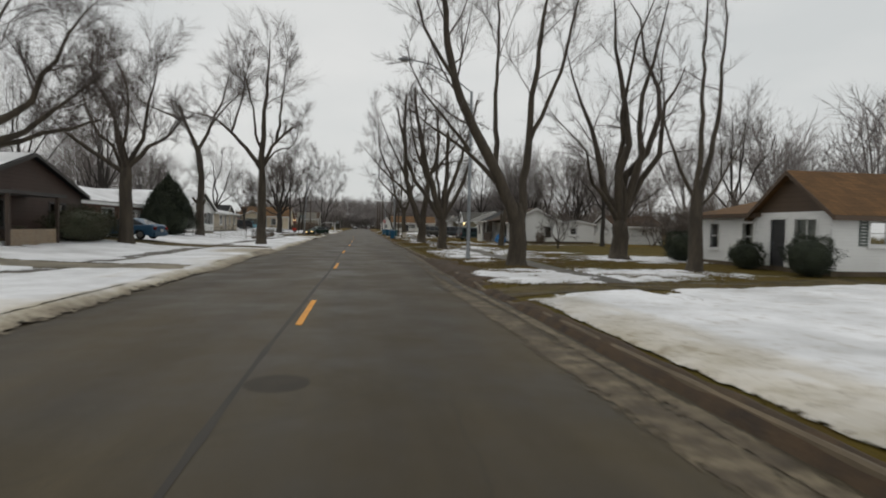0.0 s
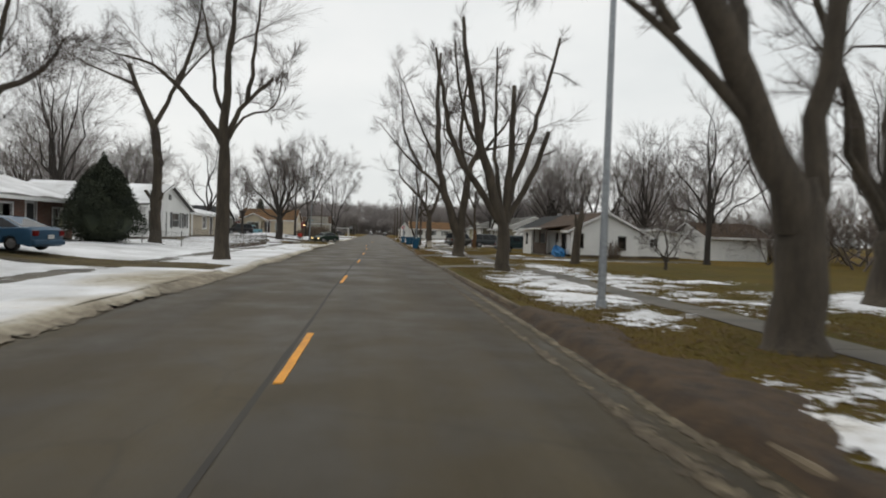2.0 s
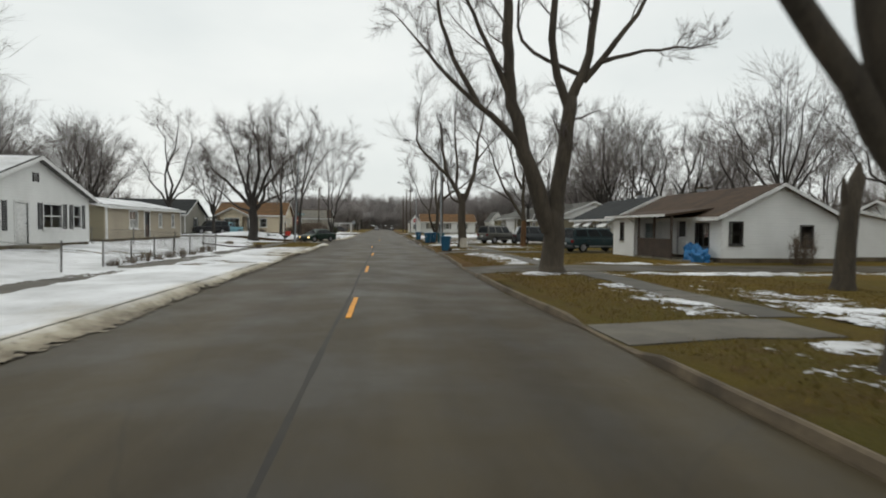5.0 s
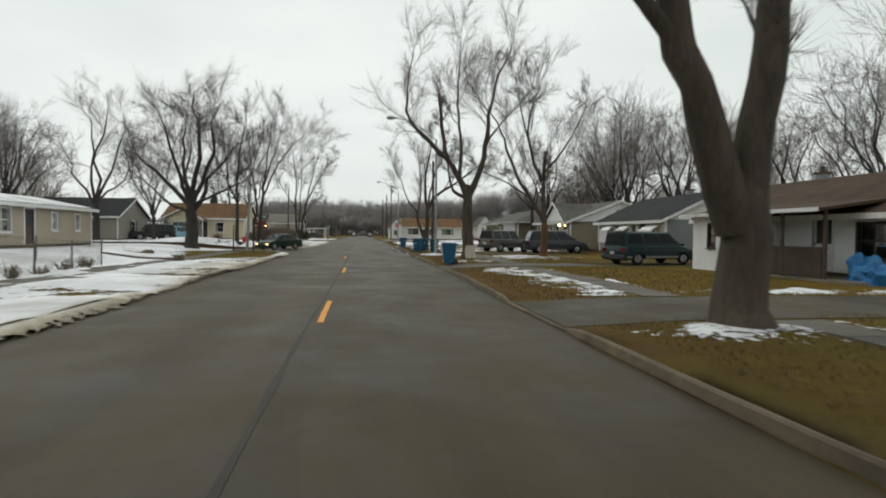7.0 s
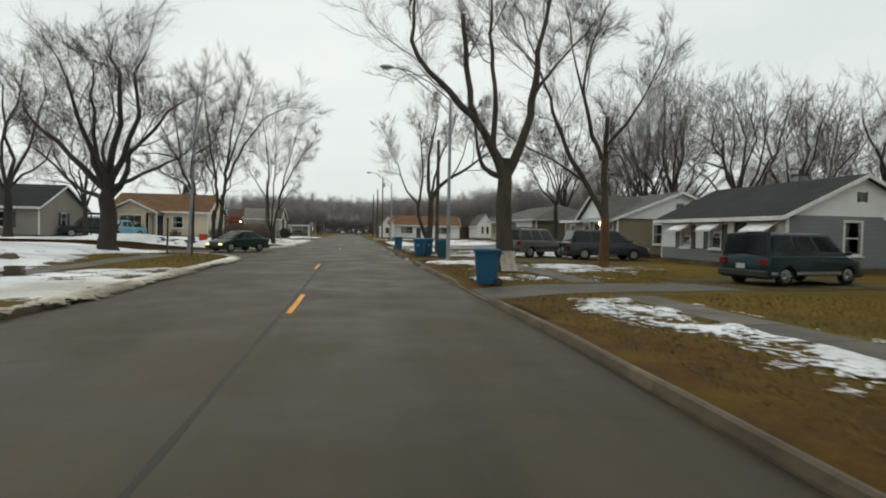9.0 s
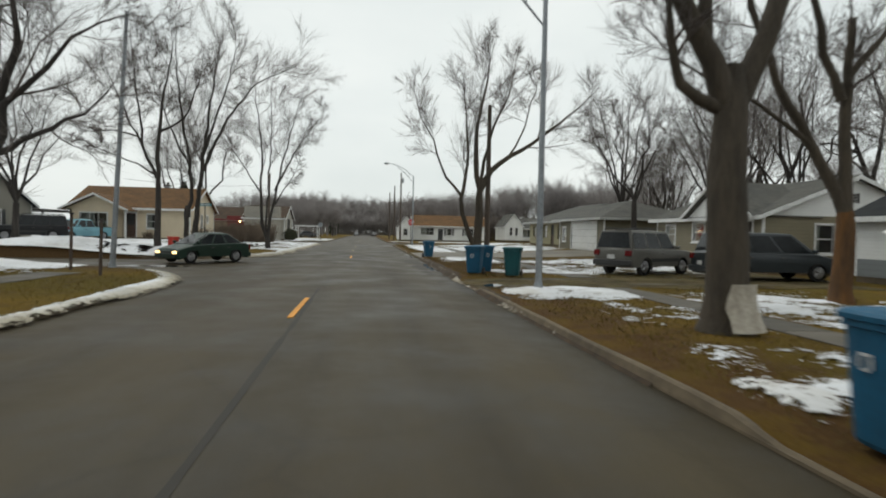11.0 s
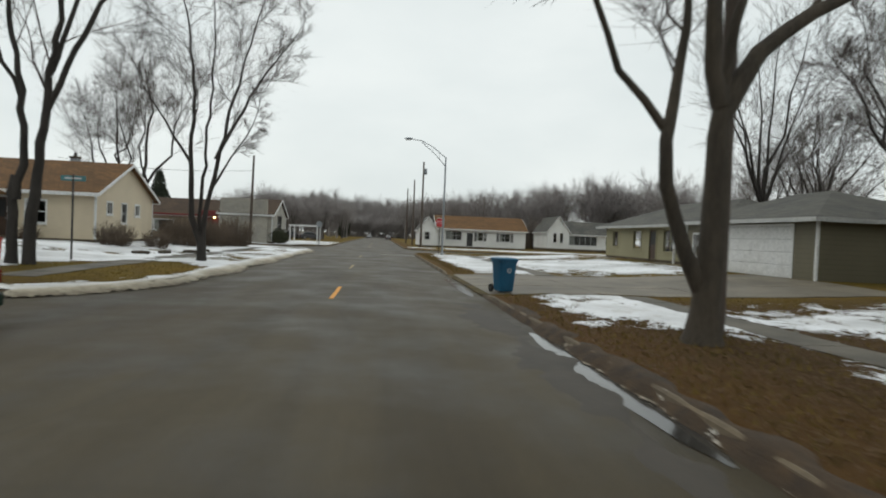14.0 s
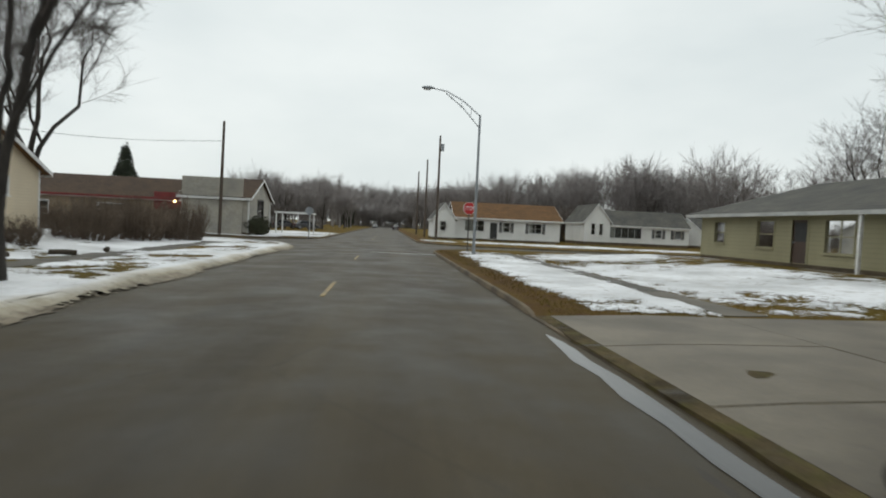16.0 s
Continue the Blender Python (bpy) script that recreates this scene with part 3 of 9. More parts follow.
def kerb_shift(y):
    """How far the worn right kerb strays from its line."""
    return np.interp(y, (8, 13, 24, 32, 42, 48, 58, 64, 76, 88, 94, 106, 112), (0.12, -0.06, 0.04, -0.02, -0.04, -0.26, -0.2, 0.0, -0.04, -0.04, 0.12, 0.12, 0.0))


def walk_edge(y):
    """Near edge of the right sidewalk."""
    return np.interp(y, (38, 43, 53, 57, 69, 73, 84, 88), (7.1, 6.8, 6.65, 6.42, 6.5, 6.75, 7.0, 7.35))


def off_road(x, y):
    """Distance from the nearest kerb: above 0 on the lawns, below 0 on the roads."""
    x, y = np.asarray(x, float), np.asarray(y, float)
    d_main = np.maximum(x - KERB_R - kerb_shift(y), KERB_L - x)
    d_cross = np.maximum(CROSS_S - y, y - CROSS_N)
    d_side = np.where(x < KERB_L + 1, np.maximum(SIDE_S - y, y - SIDE_N), 60.0)
    return fillet(fillet(d_main, d_cross), d_side)


# stretches of right and left kerb that are lowered for drives
DRIVES_R = [(9.6, 12.6), (40.3, 42.6), (53.2, 57.2), (68.5, 72.3), (84.0, 87.7), (103.6, 112.6)]
DRIVES_L = [(17.0, 20.0), (34.2, 38.8), (59.0, 62.0)]


def kerb_drop(x, y):
    x, y = np.asarray(x, float), np.asarray(y, float)
    d = np.zeros_like(x + y)
    for right, rows in ((True, DRIVES_R), (False, DRIVES_L)):
        for a, b in rows:
            k = step(a - 0.6, a + 0.3, y) * step(b + 0.6, b - 0.3, y)
            d = np.maximum(d, np.where((x > 0) == right, k, 0))
    return d


def land(x, y):
    """Height of the lawns."""
    x, y = np.asarray(x, float), np.asarray(y, float)
    left = 0.42 * step(-10.0, -17, x) * step(142, 132, y)
    right = 0.40 * step(9, 18, x) * step(96, 110, y) * step(142, 134, y)
    lumps = 0.05 * soft_noise(x, y, 3.1, 1) + 0.03 * soft_noise(x, y, 0.9, 2)
    far = off_road(x, y)
    pad = 0.11 * step(10.0, 12.5, x) * step(21, 19.4, x) * step(68, 70.6, y) * step(77.2, 75.6, y)
    return 0.125 + left + right - pad + lumps * step(0.2, 1.5, far) - 0.085 * kerb_drop(x, y) * step(2.0, 0.0, far)


# ---------------------------------------------------------------- ground, road, snow
def sheet(name, xs, ys, zfun, keep, material, label, category, kind, snap=True):
    gx, gy = np.meshgrid(np.array(xs, float), np.array(ys, float))
    if snap:
        for _ in range(2):
            s = off_road(gx, gy) - 0.06
            e = 0.01
            dx, dy = (off_road(gx + e, gy) - 0.06 - s) / e, (off_road(gx, gy + e) - 0.06 - s) / e
            near = np.abs(s) < 0.2
            gx, gy = gx - np.where(near, s * dx, 0), gy - np.where(near, s * dy, 0)
    z = zfun(gx, gy)
    nx, ny = len(xs), len(ys)
    idx = np.arange(nx * ny).reshape(ny, nx)
    q = np.stack((idx[:-1, :-1], idx[:-1, 1:], idx[1:, 1:], idx[1:, :-1]), -1).reshape(-1, 4)
    k = keep(gx, gy, z).reshape(-1)
    q = q[k[q].any(1)]
    used = np.unique(q)
    back = np.full(nx * ny, -1)
    back[used] = np.arange(len(used))
    v = np.stack((gx, gy, z), -1).reshape(-1, 3)[used]
    ob = raw_part(name, v, back[q], material, None)
    return tagged(ob, label, category, kind=kind)


far_x = [-2500, -900, -400, -220, -140, -95, -70, -55]
XS = far_x + list(np.arange(-46, -12, 1.0)) + list(np.arange(-12, 12, 0.3)) + list(np.arange(12, 47, 1.0)) + [-v for v in far_x[::-1]]
YS = [-900, -300, -120, -60, -40] + list(np.arange(-30, 84, 0.75)) + list(np.arange(84, 160, 0.4)) + list(np.arange(160, 215, 2.0)) + [230, 260, 300, 360, 450, 600, 900, 1500, 3000]


def ground_height(x, y):
    return np.where(off_road(x, y) > 0.04, land(x, y), -0.5)


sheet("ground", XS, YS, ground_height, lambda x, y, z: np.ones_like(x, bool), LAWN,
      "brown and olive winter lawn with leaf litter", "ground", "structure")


def road_height(x, y):
    crown = 0.05 * (1 - np.clip(np.abs(x + 0.9) / 4.5, 0, 1) ** 2) * step(0, -2, off_road(x, y))
    return crown + 0.006 * soft_noise(x, y, 2.0, 5)


sheet("road", XS, YS, road_height, lambda x, y, z: off_road(x, y) < 0.05, ASPHALT,
      "worn grey-brown asphalt street with cracks and patches", "road", "structure")

def arc(cx, cy, a0, a1, n=10):
    return [(cx + RADIUS * math.cos(radians(a0 + (a1 - a0) * i / n)), cy + RADIUS * math.sin(radians(a0 + (a1 - a0) * i / n))) for i in range(n + 1)]


def run(p, q, gap=0.6):
    n = max(2, int(math.hypot(q[0] - p[0], q[1] - p[1]) / gap))
    return [(p[0] + (q[0] - p[0]) * i / n, p[1] + (q[1] - p[1]) * i / n) for i in range(n)]


def kerb(points, side):
    """A worn kerb swept along a line; side +1: the road lies to the left of the way."""
    bm = bmesh.new()
    rows = []
    for k, (x, y) in enumerate(points):
        a, b = points[max(k - 1, 0)], points[min(k + 1, len(points) - 1)]
        d = Vector((b[0] - a[0], b[1] - a[1])).normalized()
        nrm = Vector((-d.y, d.x)) * side
        wob = 0.02 * float(soft_noise(x, y, 1.7, 3))
        top = 0.135 - 0.10 * float(kerb_drop(x, y)) + wob
        prof = ((-0.085, -0.1), (-0.085, top), (-0.03, top + 0.006), (0.0, top - 0.015), (0.025, 0.03), (0.035, -0.1))
        rows.append([bm.verts.new((x + nrm.x * o, y + nrm.y * o, z)) for o, z in prof])
    for a, b in zip(rows, rows[1:]):
        for i in range(len(a) - 1):
            bm.faces.new((a[i], a[i + 1], b[i + 1], b[i]))
    ob = part("kerb", bm, KERB, None, smooth=False)
    return tagged(ob, "low worn concrete kerb along the street", "kerb", "street kerbs", "structure")


kerb([(x + float(kerb_shift(y)), y) for x, y in run((KERB_R, -30), (KERB_R, CROSS_S - RADIUS))] + arc(KERB_R + RADIUS, CROSS_S - RADIUS, 180, 90) + run((KERB_R + RADIUS, CROSS_S), (90, CROSS_S), 3), 1)
kerb(run((90, CROSS_N), (KERB_R + RADIUS, CROSS_N), 3) + arc(KERB_R + RADIUS, CROSS_N + RADIUS, 270, 180) + run((KERB_R, CROSS_N + RADIUS), (KERB_R, 420), 4), 1)
kerb(run((KERB_L, -30), (KERB_L, SIDE_S - RADIUS)) + arc(KERB_L - RADIUS, SIDE_S - RADIUS, 0, 90) + run((KERB_L - RADIUS, SIDE_S), (-80, SIDE_S), 3), -1)
kerb(run((-80, SIDE_N), (KERB_L - RADIUS, SIDE_N), 3) + arc(KERB_L - RADIUS, SIDE_N + RADIUS, -90, 0) + run((KERB_L, SIDE_N + RADIUS), (KERB_L, CROSS_S - RADIUS))
     + arc(KERB_L - RADIUS, CROSS_S - RADIUS, 0, 90) + run((KERB_L - RADIUS, CROSS_S), (-90, CROSS_S), 3), -1)
kerb(run((-90, CROSS_N), (KERB_L - RADIUS, CROSS_N), 3) + arc(KERB_L - RADIUS, CROSS_N + RADIUS, -90, 0) + run((KERB_L, CROSS_N + RADIUS), (KERB_L, 420), 4), -1)


def slab(name, x0, x1, y0, y1, material, label, category, lift=0.02, nx=None, ny=None, edge=0.06, kind="structure", skew=0.0):
    """A paved strip that follows the lie of the land, with a skirt; skew turns its far end along the street."""
    nx, ny = nx or max(2, int((x1 - x0) / 0.7)), ny or max(2, int((y1 - y0) / 0.7))
    gx, gy = np.meshgrid(np.linspace(x0, x1, nx + 1), np.linspace(y0, y1, ny + 1))
    edge_in = np.minimum(np.minimum(gx - x0, x1 - gx), np.minimum(gy - y0, y1 - gy))
    ragged = np.where(edge_in < 1e-6, 1.0, 0.0)
    gx2 = gx + ragged * edge * 2 * soft_noise(gx, gy, 0.8, 11)
    gy2 = gy + ragged * edge * 2 * soft_noise(gx, gy, 0.8, 12)
    gy2 = gy2 + skew * (gx - x0)
    z = land(gx2, gy2) + lift
    idx = np.arange(gx.size).reshape(gx.shape)
    q = np.stack((idx[:-1, :-1], idx[:-1, 1:], idx[1:, 1:], idx[1:, :-1]), -1).reshape(-1, 4).tolist()
    v = np.stack((gx2, gy2, z), -1).reshape(-1, 3).tolist()
    rim = list(idx[0, :]) + list(idx[1:, -1]) + list(idx[-1, -2::-1]) + list(idx[-2:0:-1, 0])
    base = len(v)
    v += [[v[i][0], v[i][1], v[i][2] - 0.15] for i in rim]
    m = len(rim)
    q += [[rim[i], rim[(i + 1) % m], base + (i + 1) % m, base + i] for i in range(m)]
    ob = raw_part(name, np.array(v), q, material, None, smooth=False)
    return tagged(ob, label, category, kind=kind)


def vary(material, low=0.8, high=1.12):
    """Makes alike pieces differ a little in tone."""
    n, l = material.node_tree.nodes, material.node_tree.links
    b = n["Principled BSDF"]
    src = b.inputs["Base Color"].links[0].from_socket
    info = n.new("ShaderNodeObjectInfo")
    rng = n.new("ShaderNodeMapRange")
    rng.inputs["To Min"].default_value, rng.inputs["To Max"].default_value = low, high
    l.new(info.outputs["Random"], rng.inputs["Value"])
    l.new(mix_node(n, l, 1.0, src, rng.outputs[0], "MULTIPLY").outputs[2], b.inputs["Base Color"])


vary(CONCRETE)
vary(WALK, 0.7, 1.15)
vary(DRIVE, 0.85, 1.1)


def panels(parent, x0, x1, y0, y1, nx, ny, lift, material):
    """Cast panels with narrow joints, each a piece of the paving."""
    prng = random.Random(int(x0 * 7 + y0 * 13))
    gap = 0.012
    for i in range(nx):
        for j in range(ny):
            a, b = x0 + (x1 - x0) * i / nx + gap, x0 + (x1 - x0) * (i + 1) / nx - gap
            c, d = y0 + (y1 - y0) * j / ny + gap, y0 + (y1 - y0) * (j + 1) / ny - gap
            k = 4 if b - a > 2 else 2
            tip = prng.uniform(-0.006, 0.006)
            gx, gy = np.meshgrid(np.linspace(a, b, k + 1), np.linspace(c, d, k + 1))
            z = land(gx, gy) + lift + 0.012 + tip * (gy - c) / (d - c)
            idx = np.arange(gx.size).reshape(gx.shape)
            q = np.stack((idx[:-1, :-1], idx[:-1, 1:], idx[1:, 1:], idx[1:, :-1]), -1).reshape(-1, 4).tolist()
            v = np.stack((gx, gy, z), -1).reshape(-1, 3).tolist()
            rim = list(idx[0, :]) + list(idx[1:, -1]) + list(idx[-1, -2::-1]) + list(idx[-2:0:-1, 0])
            base, m = len(v), len(rim)
            v += [[v[r][0], v[r][1], v[r][2] - 0.03] for r in rim]
            q += [[rim[r], rim[(r + 1) % m], base + (r + 1) % m, base + r] for r in range(m)]
            raw_part("panel", np.array(v), q, material, parent, smooth=False)


# drives, walks, puddles
slab("driveway", KERB_R + 0.2, 17.3, 10.45, 12.25, MUD, "brown gravel drive to the white cottage", "driveway", skew=0.24)
slab("driveway", KERB_R + 0.05, 6.9, 40.7, 42.4, WALK, "short cracked concrete drive apron across the verge", "driveway")
slab("driveway", KERB_R - 0.15, 26.0, 53.4, 56.9, ASPHALT, "dark asphalt drive beside a tall maple", "driveway", 0.015)
slab("driveway", 11.3, 19.2, 71.3, 75.8, MUD, "muddy parking pad beside the grey house", "driveway", 0.012, 22, 14, 0.25)
slab("driveway", KERB_R + 0.05, 11.6, 68.5, 70.9, WALK, "stained wet concrete drive before a parked van", "driveway", 0.016, skew=0.24)
slab("driveway", 8.4, 17.3, 86.2, 93.0, MUD, "muddy gravel parking yard before the tan house", "driveway", 0.016, 26, 20, 0.3)
slab("driveway", KERB_R + 0.1, 17.0, 84.1, 87.5, MUD, "muddy gravel drive with a puddle", "driveway", 0.012, 40, 10, 0.28)
wide = slab("driveway", KERB_R + 0.05, 17.6, 104.0, 112.3, MUD, "wide stained wet concrete drive to a double garage", "driveway", 0.008)
panels(wide, KERB_R + 0.3, 17.6, 104.05, 112.25, 4, 3, 0.008, DRIVE)
slab("driveway", -18.8, KERB_L - 0.05, 34.6, 38.6, MUD, "dirt drive with slush at the street", "driveway")
slab("driveway", -19.0, KERB_L - 0.05, 17.3, 19.6, CONCRETE, "narrow concrete drive between snowy lawns", "driveway")
slab("driveway", -30.0, -14.0, 110.6, 115.2, MUD, "gravel parking strip by the corner house", "driveway")
for a, b in ((-10, 10.6), (13.4, 40.2), (42.6, 53.2), (57.1, 68.6), (72.2, 84.0), (87.6, 103.8), (112.5, 137.5)):
    near = float(walk_edge((a + b) / 2))
    walk_way = slab("sidewalk", near, near + 1.02, a, b, MUD, "narrow grey concrete sidewalk across the lawns", "sidewalk", 0.006)
    panels(walk_way, near, near + 1.02, a, b, 1, max(2, round((b - a) / 1.5)), 0.006, WALK)
for a, b in ((-10, 17.0), (19.9, 33.2), (36.9, 88.0), (104.5, 137.5)):
    walk_way = slab("sidewalk", -10.1, -8.9, a, b, MUD, "grey concrete sidewalk half under snow", "sidewalk", 0.004)
    panels(walk_way, -10.1, -8.9, a, b, 1, max(2, round((b - a) / 1.5)), 0.004, WALK)
for cx, cy, rx, ry in ((3.98, 84.95, 0.27, 0.46), (3.2, 94.8, 0.24, 3.0), (3.12, 107.2, 0.15, 3.4), (-8.6, 93.4, 1.7, 0.6)):
    bm = bmesh.new()
    ring = [bm.verts.new((cx + rx * math.cos(a) * (1 + 0.9 * float(soft_noise(cx + 3 * math.cos(a), cy + (3 + ry) * math.sin(a), 0.9, 4))), cy + ry * math.sin(a), 0)) for a in (2 * math.pi * i / 26 for i in range(26))]
    for v in ring:
        v.co.z = float(land(v.co.x, v.co.y)) + 0.027 if float(off_road(cx, cy)) > 0 else float(road_height(v.co.x, v.co.y)) + 0.007
    bm.faces.new(ring)
    tagged(part("puddle", bm, WATER, None), "shallow brown meltwater puddle", "puddle", kind="structure")

# road markings
for y in (-2.3, 9.9, 22.1, 34.3, 46.5, 57.3, 69.5, 81.7, 93.9, 104.9, 117.1, 129.6, 160, 172, 184, 196):
    if 88 < y - 1.5 < 94:
        continue
    bm = bmesh.new()
    for i in range(6):
        j = 0.012 * float(soft_noise(y, i, 0.7, 6))
        j += {81.7: -0.3, 104.9: 0.17, 34.3: -0.1}.get(y, 0.0)
        box(bm, -0.91 + j, -0.805 + j, y - 3.05 + i * 0.508, y - 3.05 + (i + 1) * 0.508 + 0.002, 0.03, 0.062)
    # Dashes past y 110: fading with distance is put into their colour.
    tagged(part("centre_line", bm, YELLOW if y < 110 else YELLOW_PALE, None), "faded orange-yellow centre dash on the asphalt" if y < 110 else "pale yellow centre dash on the asphalt", "road marking", "centre dashes", "structure")
tagged(part("stop_line", boxes((-0.4, 3.3, 133.4, 133.8, 0.02, 0.055)), WHITE_LINE, None), "worn white stop line across the lane", "road marking", kind="structure")
bm = bmesh.new()
rows = []
for j in range(181):
    y = -6 + j * 0.5
    x = -1.02 + 0.1 * float(soft_noise(y, 0, 6.0, 8))
    h = 0.025 + 0.06 * abs(float(soft_noise(y, 3, 0.9, 9)))
    rows.append((bm.verts.new((x - h, y, 0.053)), bm.verts.new((x + h, y, 0.053))))
for a, b in zip(rows, rows[1:]):
    bm.faces.new((a[0], a[1], b[1], b[0]))
tagged(part("tar_seam", bm, SEAM, None), "black tar seam along the lane joint", "tar seam", kind="structure")
bm = bmesh.new()
tube(bm, [(-0.7, 3.45, 0.03), (-0.7, 3.45, 0.053)], 0.33, 24)
tagged(part("manhole_cover", bm, IRON, None), "dark round manhole cover set in the asphalt", "manhole cover")


# ---------------------------------------------------------------- snow
def blob(x, y, cx, cy, rx, ry, p=2.0):
    return 1 - (np.abs((x - cx) / rx) ** p + np.abs((y - cy) / ry) ** p)


def snow_cover(x, y):
    """Above 0 where snow lies; its size is the depth wanted."""
    lace = np.where(x > 0, 1.0, 0.0)
    n = (1.1 - 0.55 * lace) * soft_noise(x, y, 3.4, 21) + 0.9 * soft_noise(x, y, 1.2, 22) + (0.75 + 0.6 * lace) * soft_noise(x, y, 0.5, 23)
    s = np.full_like(x, -2.4)
    put = lambda f: np.maximum(s, f)
    # left yards
    s = put(np.where(x < KERB_L, np.where(y > 58, 0.7, 1.05) - 2.5 * blob(x, y, -8.3, 84, 3.8, 8.5).clip(0) - 2.4 * blob(x, y, -8.6, 107.5, 3.4, 6.0).clip(0), -2.4))
    for a, b in ((34.6, 38.0), (17.3, 19.6)):
        s = np.where((x < KERB_L) & (x > -19), s - 2.0 * step(a - 0.5, a + 0.2, y) * step(b + 0.5, b - 0.2, y), s)
    s = np.where(x < KERB_L, s - 0.45 * step(-9.2, -8.6, x) * step(50, 60, y), s)
    s = np.where((x < -8.7) & (x > -10.3) & (y < 137), s - 1.2 * step(-8.7, -9.1, x) * step(-10.3, -9.9, x), s)
    # right yards
    s = put(2.6 * blob(x, y - 0.24 * (x - 3.56), 14.4, -1.0, 11.4, 11.65, 8))
    s = put(1.0 * blob(x, y, 6.4, 14.9, 3.4, 2.3, 3))
    s = put(0.8 * blob(x, y, 9.5, 17.2, 4.6, 2.1))
    s = put(0.9 * blob(x, y, 19.0, 27.5, 9.0, 3.0))
    s = put(0.72 * blob(x - 0.11 * (y - 31.2), y, 6.0, 31.6, 1.6, 6.0))
    s = put(0.55 * blob(x, y, 10.5, 34.5, 3.0, 1.0))
    s = put(0.20 * blob(x, y, 8.9, 36.0, 1.6, 6.0))
    s = put(0.25 * blob(x, y, 6.4, 46.5, 0.5, 5.0))
    s = put(0.25 * blob(x, y, 12.0, 52.4, 5.5, 0.5))
    s = put(0.42 * blob(x, y, 5.85, 63.2, 0.85, 5.6))
    s = put(0.3 * blob(x, y, 7.55, 62.0, 0.2, 4.5) - 0.42)
    s = put(0.35 * blob(x, y, 10.5, 57.9, 3.6, 0.5))
    s = put(0.30 * blob(x, y, 5.6, 73.9, 1.9, 1.0))
    s = put(0.85 * blob(x, y, 5.4, 82.4, 2.1, 1.5, 3))
    s = put(0.2 * blob(x, y, 9.0, 79.5, 2.2, 1.6))
    s = put(0.6 * blob(x, y, 7.4, 91.0, 2.4, 1.5))
    s = put(1.0 * blob(x, y, 6.5, 101.0, 1.7, 3.2, 3))
    s = put(0.4 * blob(x, y, 12.5, 98.0, 4.5, 2.4))
    s = put(0.3 * blob(x, y, 11.0, 93.0, 4.0, 2.0))
    s = put(1.1 * blob(x, y, 6.6, 124.5, 1.9, 12.5, 4))
    s = put(1.0 * blob(x, y, 12.5, 121.0, 4.6, 7.5, 3))
    s = put(0.8 * blob(x, y, 13.0, 134.0, 5.0, 4.5))
    s = put(0.5 * blob(x, y, 20.0, 160.0, 16.0, 3.5))
    s = put(0.6 * blob(x, y, -20.0, 165.0, 15.0, 10.0))
    # paving and drives stay bare
    for a, b, x1 in ((40.6, 42.4, 7), (53.6, 56.9, 26), (68.8, 72.0, 12), (84.2, 87.4, 17), (104.0, 112.3, 17.6)):
        s = np.where((x > 0) & (x < x1), s - 2.2 * step(a - 0.35, a + 0.15, y) * step(b + 0.35, b - 0.15, y), s)
    lane = y - 0.24 * (x - 3.56)
    s = np.where((x > 0) & (x < 17.3), s - 3.2 * step(10.3, 10.6, lane) * step(12.5, 12.1, lane), s)
    w = x - walk_edge(y)
    s = np.where(x > 0, s - 1.3 * step(-0.02, 0.22, w) * step(1.15, 0.9, w) * (1 - step(87.2, 88.2, y) * step(93.2, 92.2, y)), s)
    s = np.where(x > 0, s - 1.6 * step(6.9, 6.0, x) * step(91.3, 92.3, y) * step(98, 97, y), s)
    f = off_road(x, y)
    s = s - np.where(y < 10, 3.0 * step(0.45, 0.1, f), 1.5 * step(0.9, 0.1, f)) * (x > 0) - 0.2 * step(0.5, 0.0, f) * (x < 0)
    return s + n * 1.0 + 0.5 * soft_noise(x, y, 0.3, 24) * (x > 0) + 0.5 * soft_noise(x, y, 0.4, 25) * (x < 0)


def snow_height(x, y):
    s = snow_cover(x, y)
    depth = 0.012 + np.where(s > 0, 0.05, 0.025) * np.clip(s, -1.0, 1.0)
    pile = 0.5 * blob(x, y, -14.5, 101.6, 6.5, 1.7).clip(0) + 0.3 * blob(x, y, -9.6, 101.0, 2.0, 1.2).clip(0)
    return land(x, y) + pile + depth + 0.012 * soft_noise(x, y, 0.7, 31) + 0.008


snow_left = list(np.arange(-44, -20, 0.9)) + list(np.arange(-20, -5.2, 0.2))
snow_right = list(np.arange(3.3, 11, 0.1)) + list(np.arange(11, 18, 0.25)) + list(np.arange(18, 36, 0.7))


def grime(x, y):
    """Road dirt in the snow: strongest at the gutter, with sanded patches on the verge."""
    n = 0.5 * soft_noise(x, y, 2.3, 81) + 0.35 * soft_noise(x, y, 0.6, 82)
    edge = (0.25 - off_road(x, y)) / 0.66
    sand = 0.75 * blob(x, y, -6.0, 30.0, 2.2, 3.4).clip(0) + 0.3 * blob(x, y, -6.2, 70.0, 1.4, 9.0).clip(0) + 0.55 * blob(x, y, 4.2, 2.0, 1.3, 10.0).clip(0)
    return np.clip(np.maximum(edge, 0) + sand + n * (edge > -1.5) * 0.8, 0, 1)


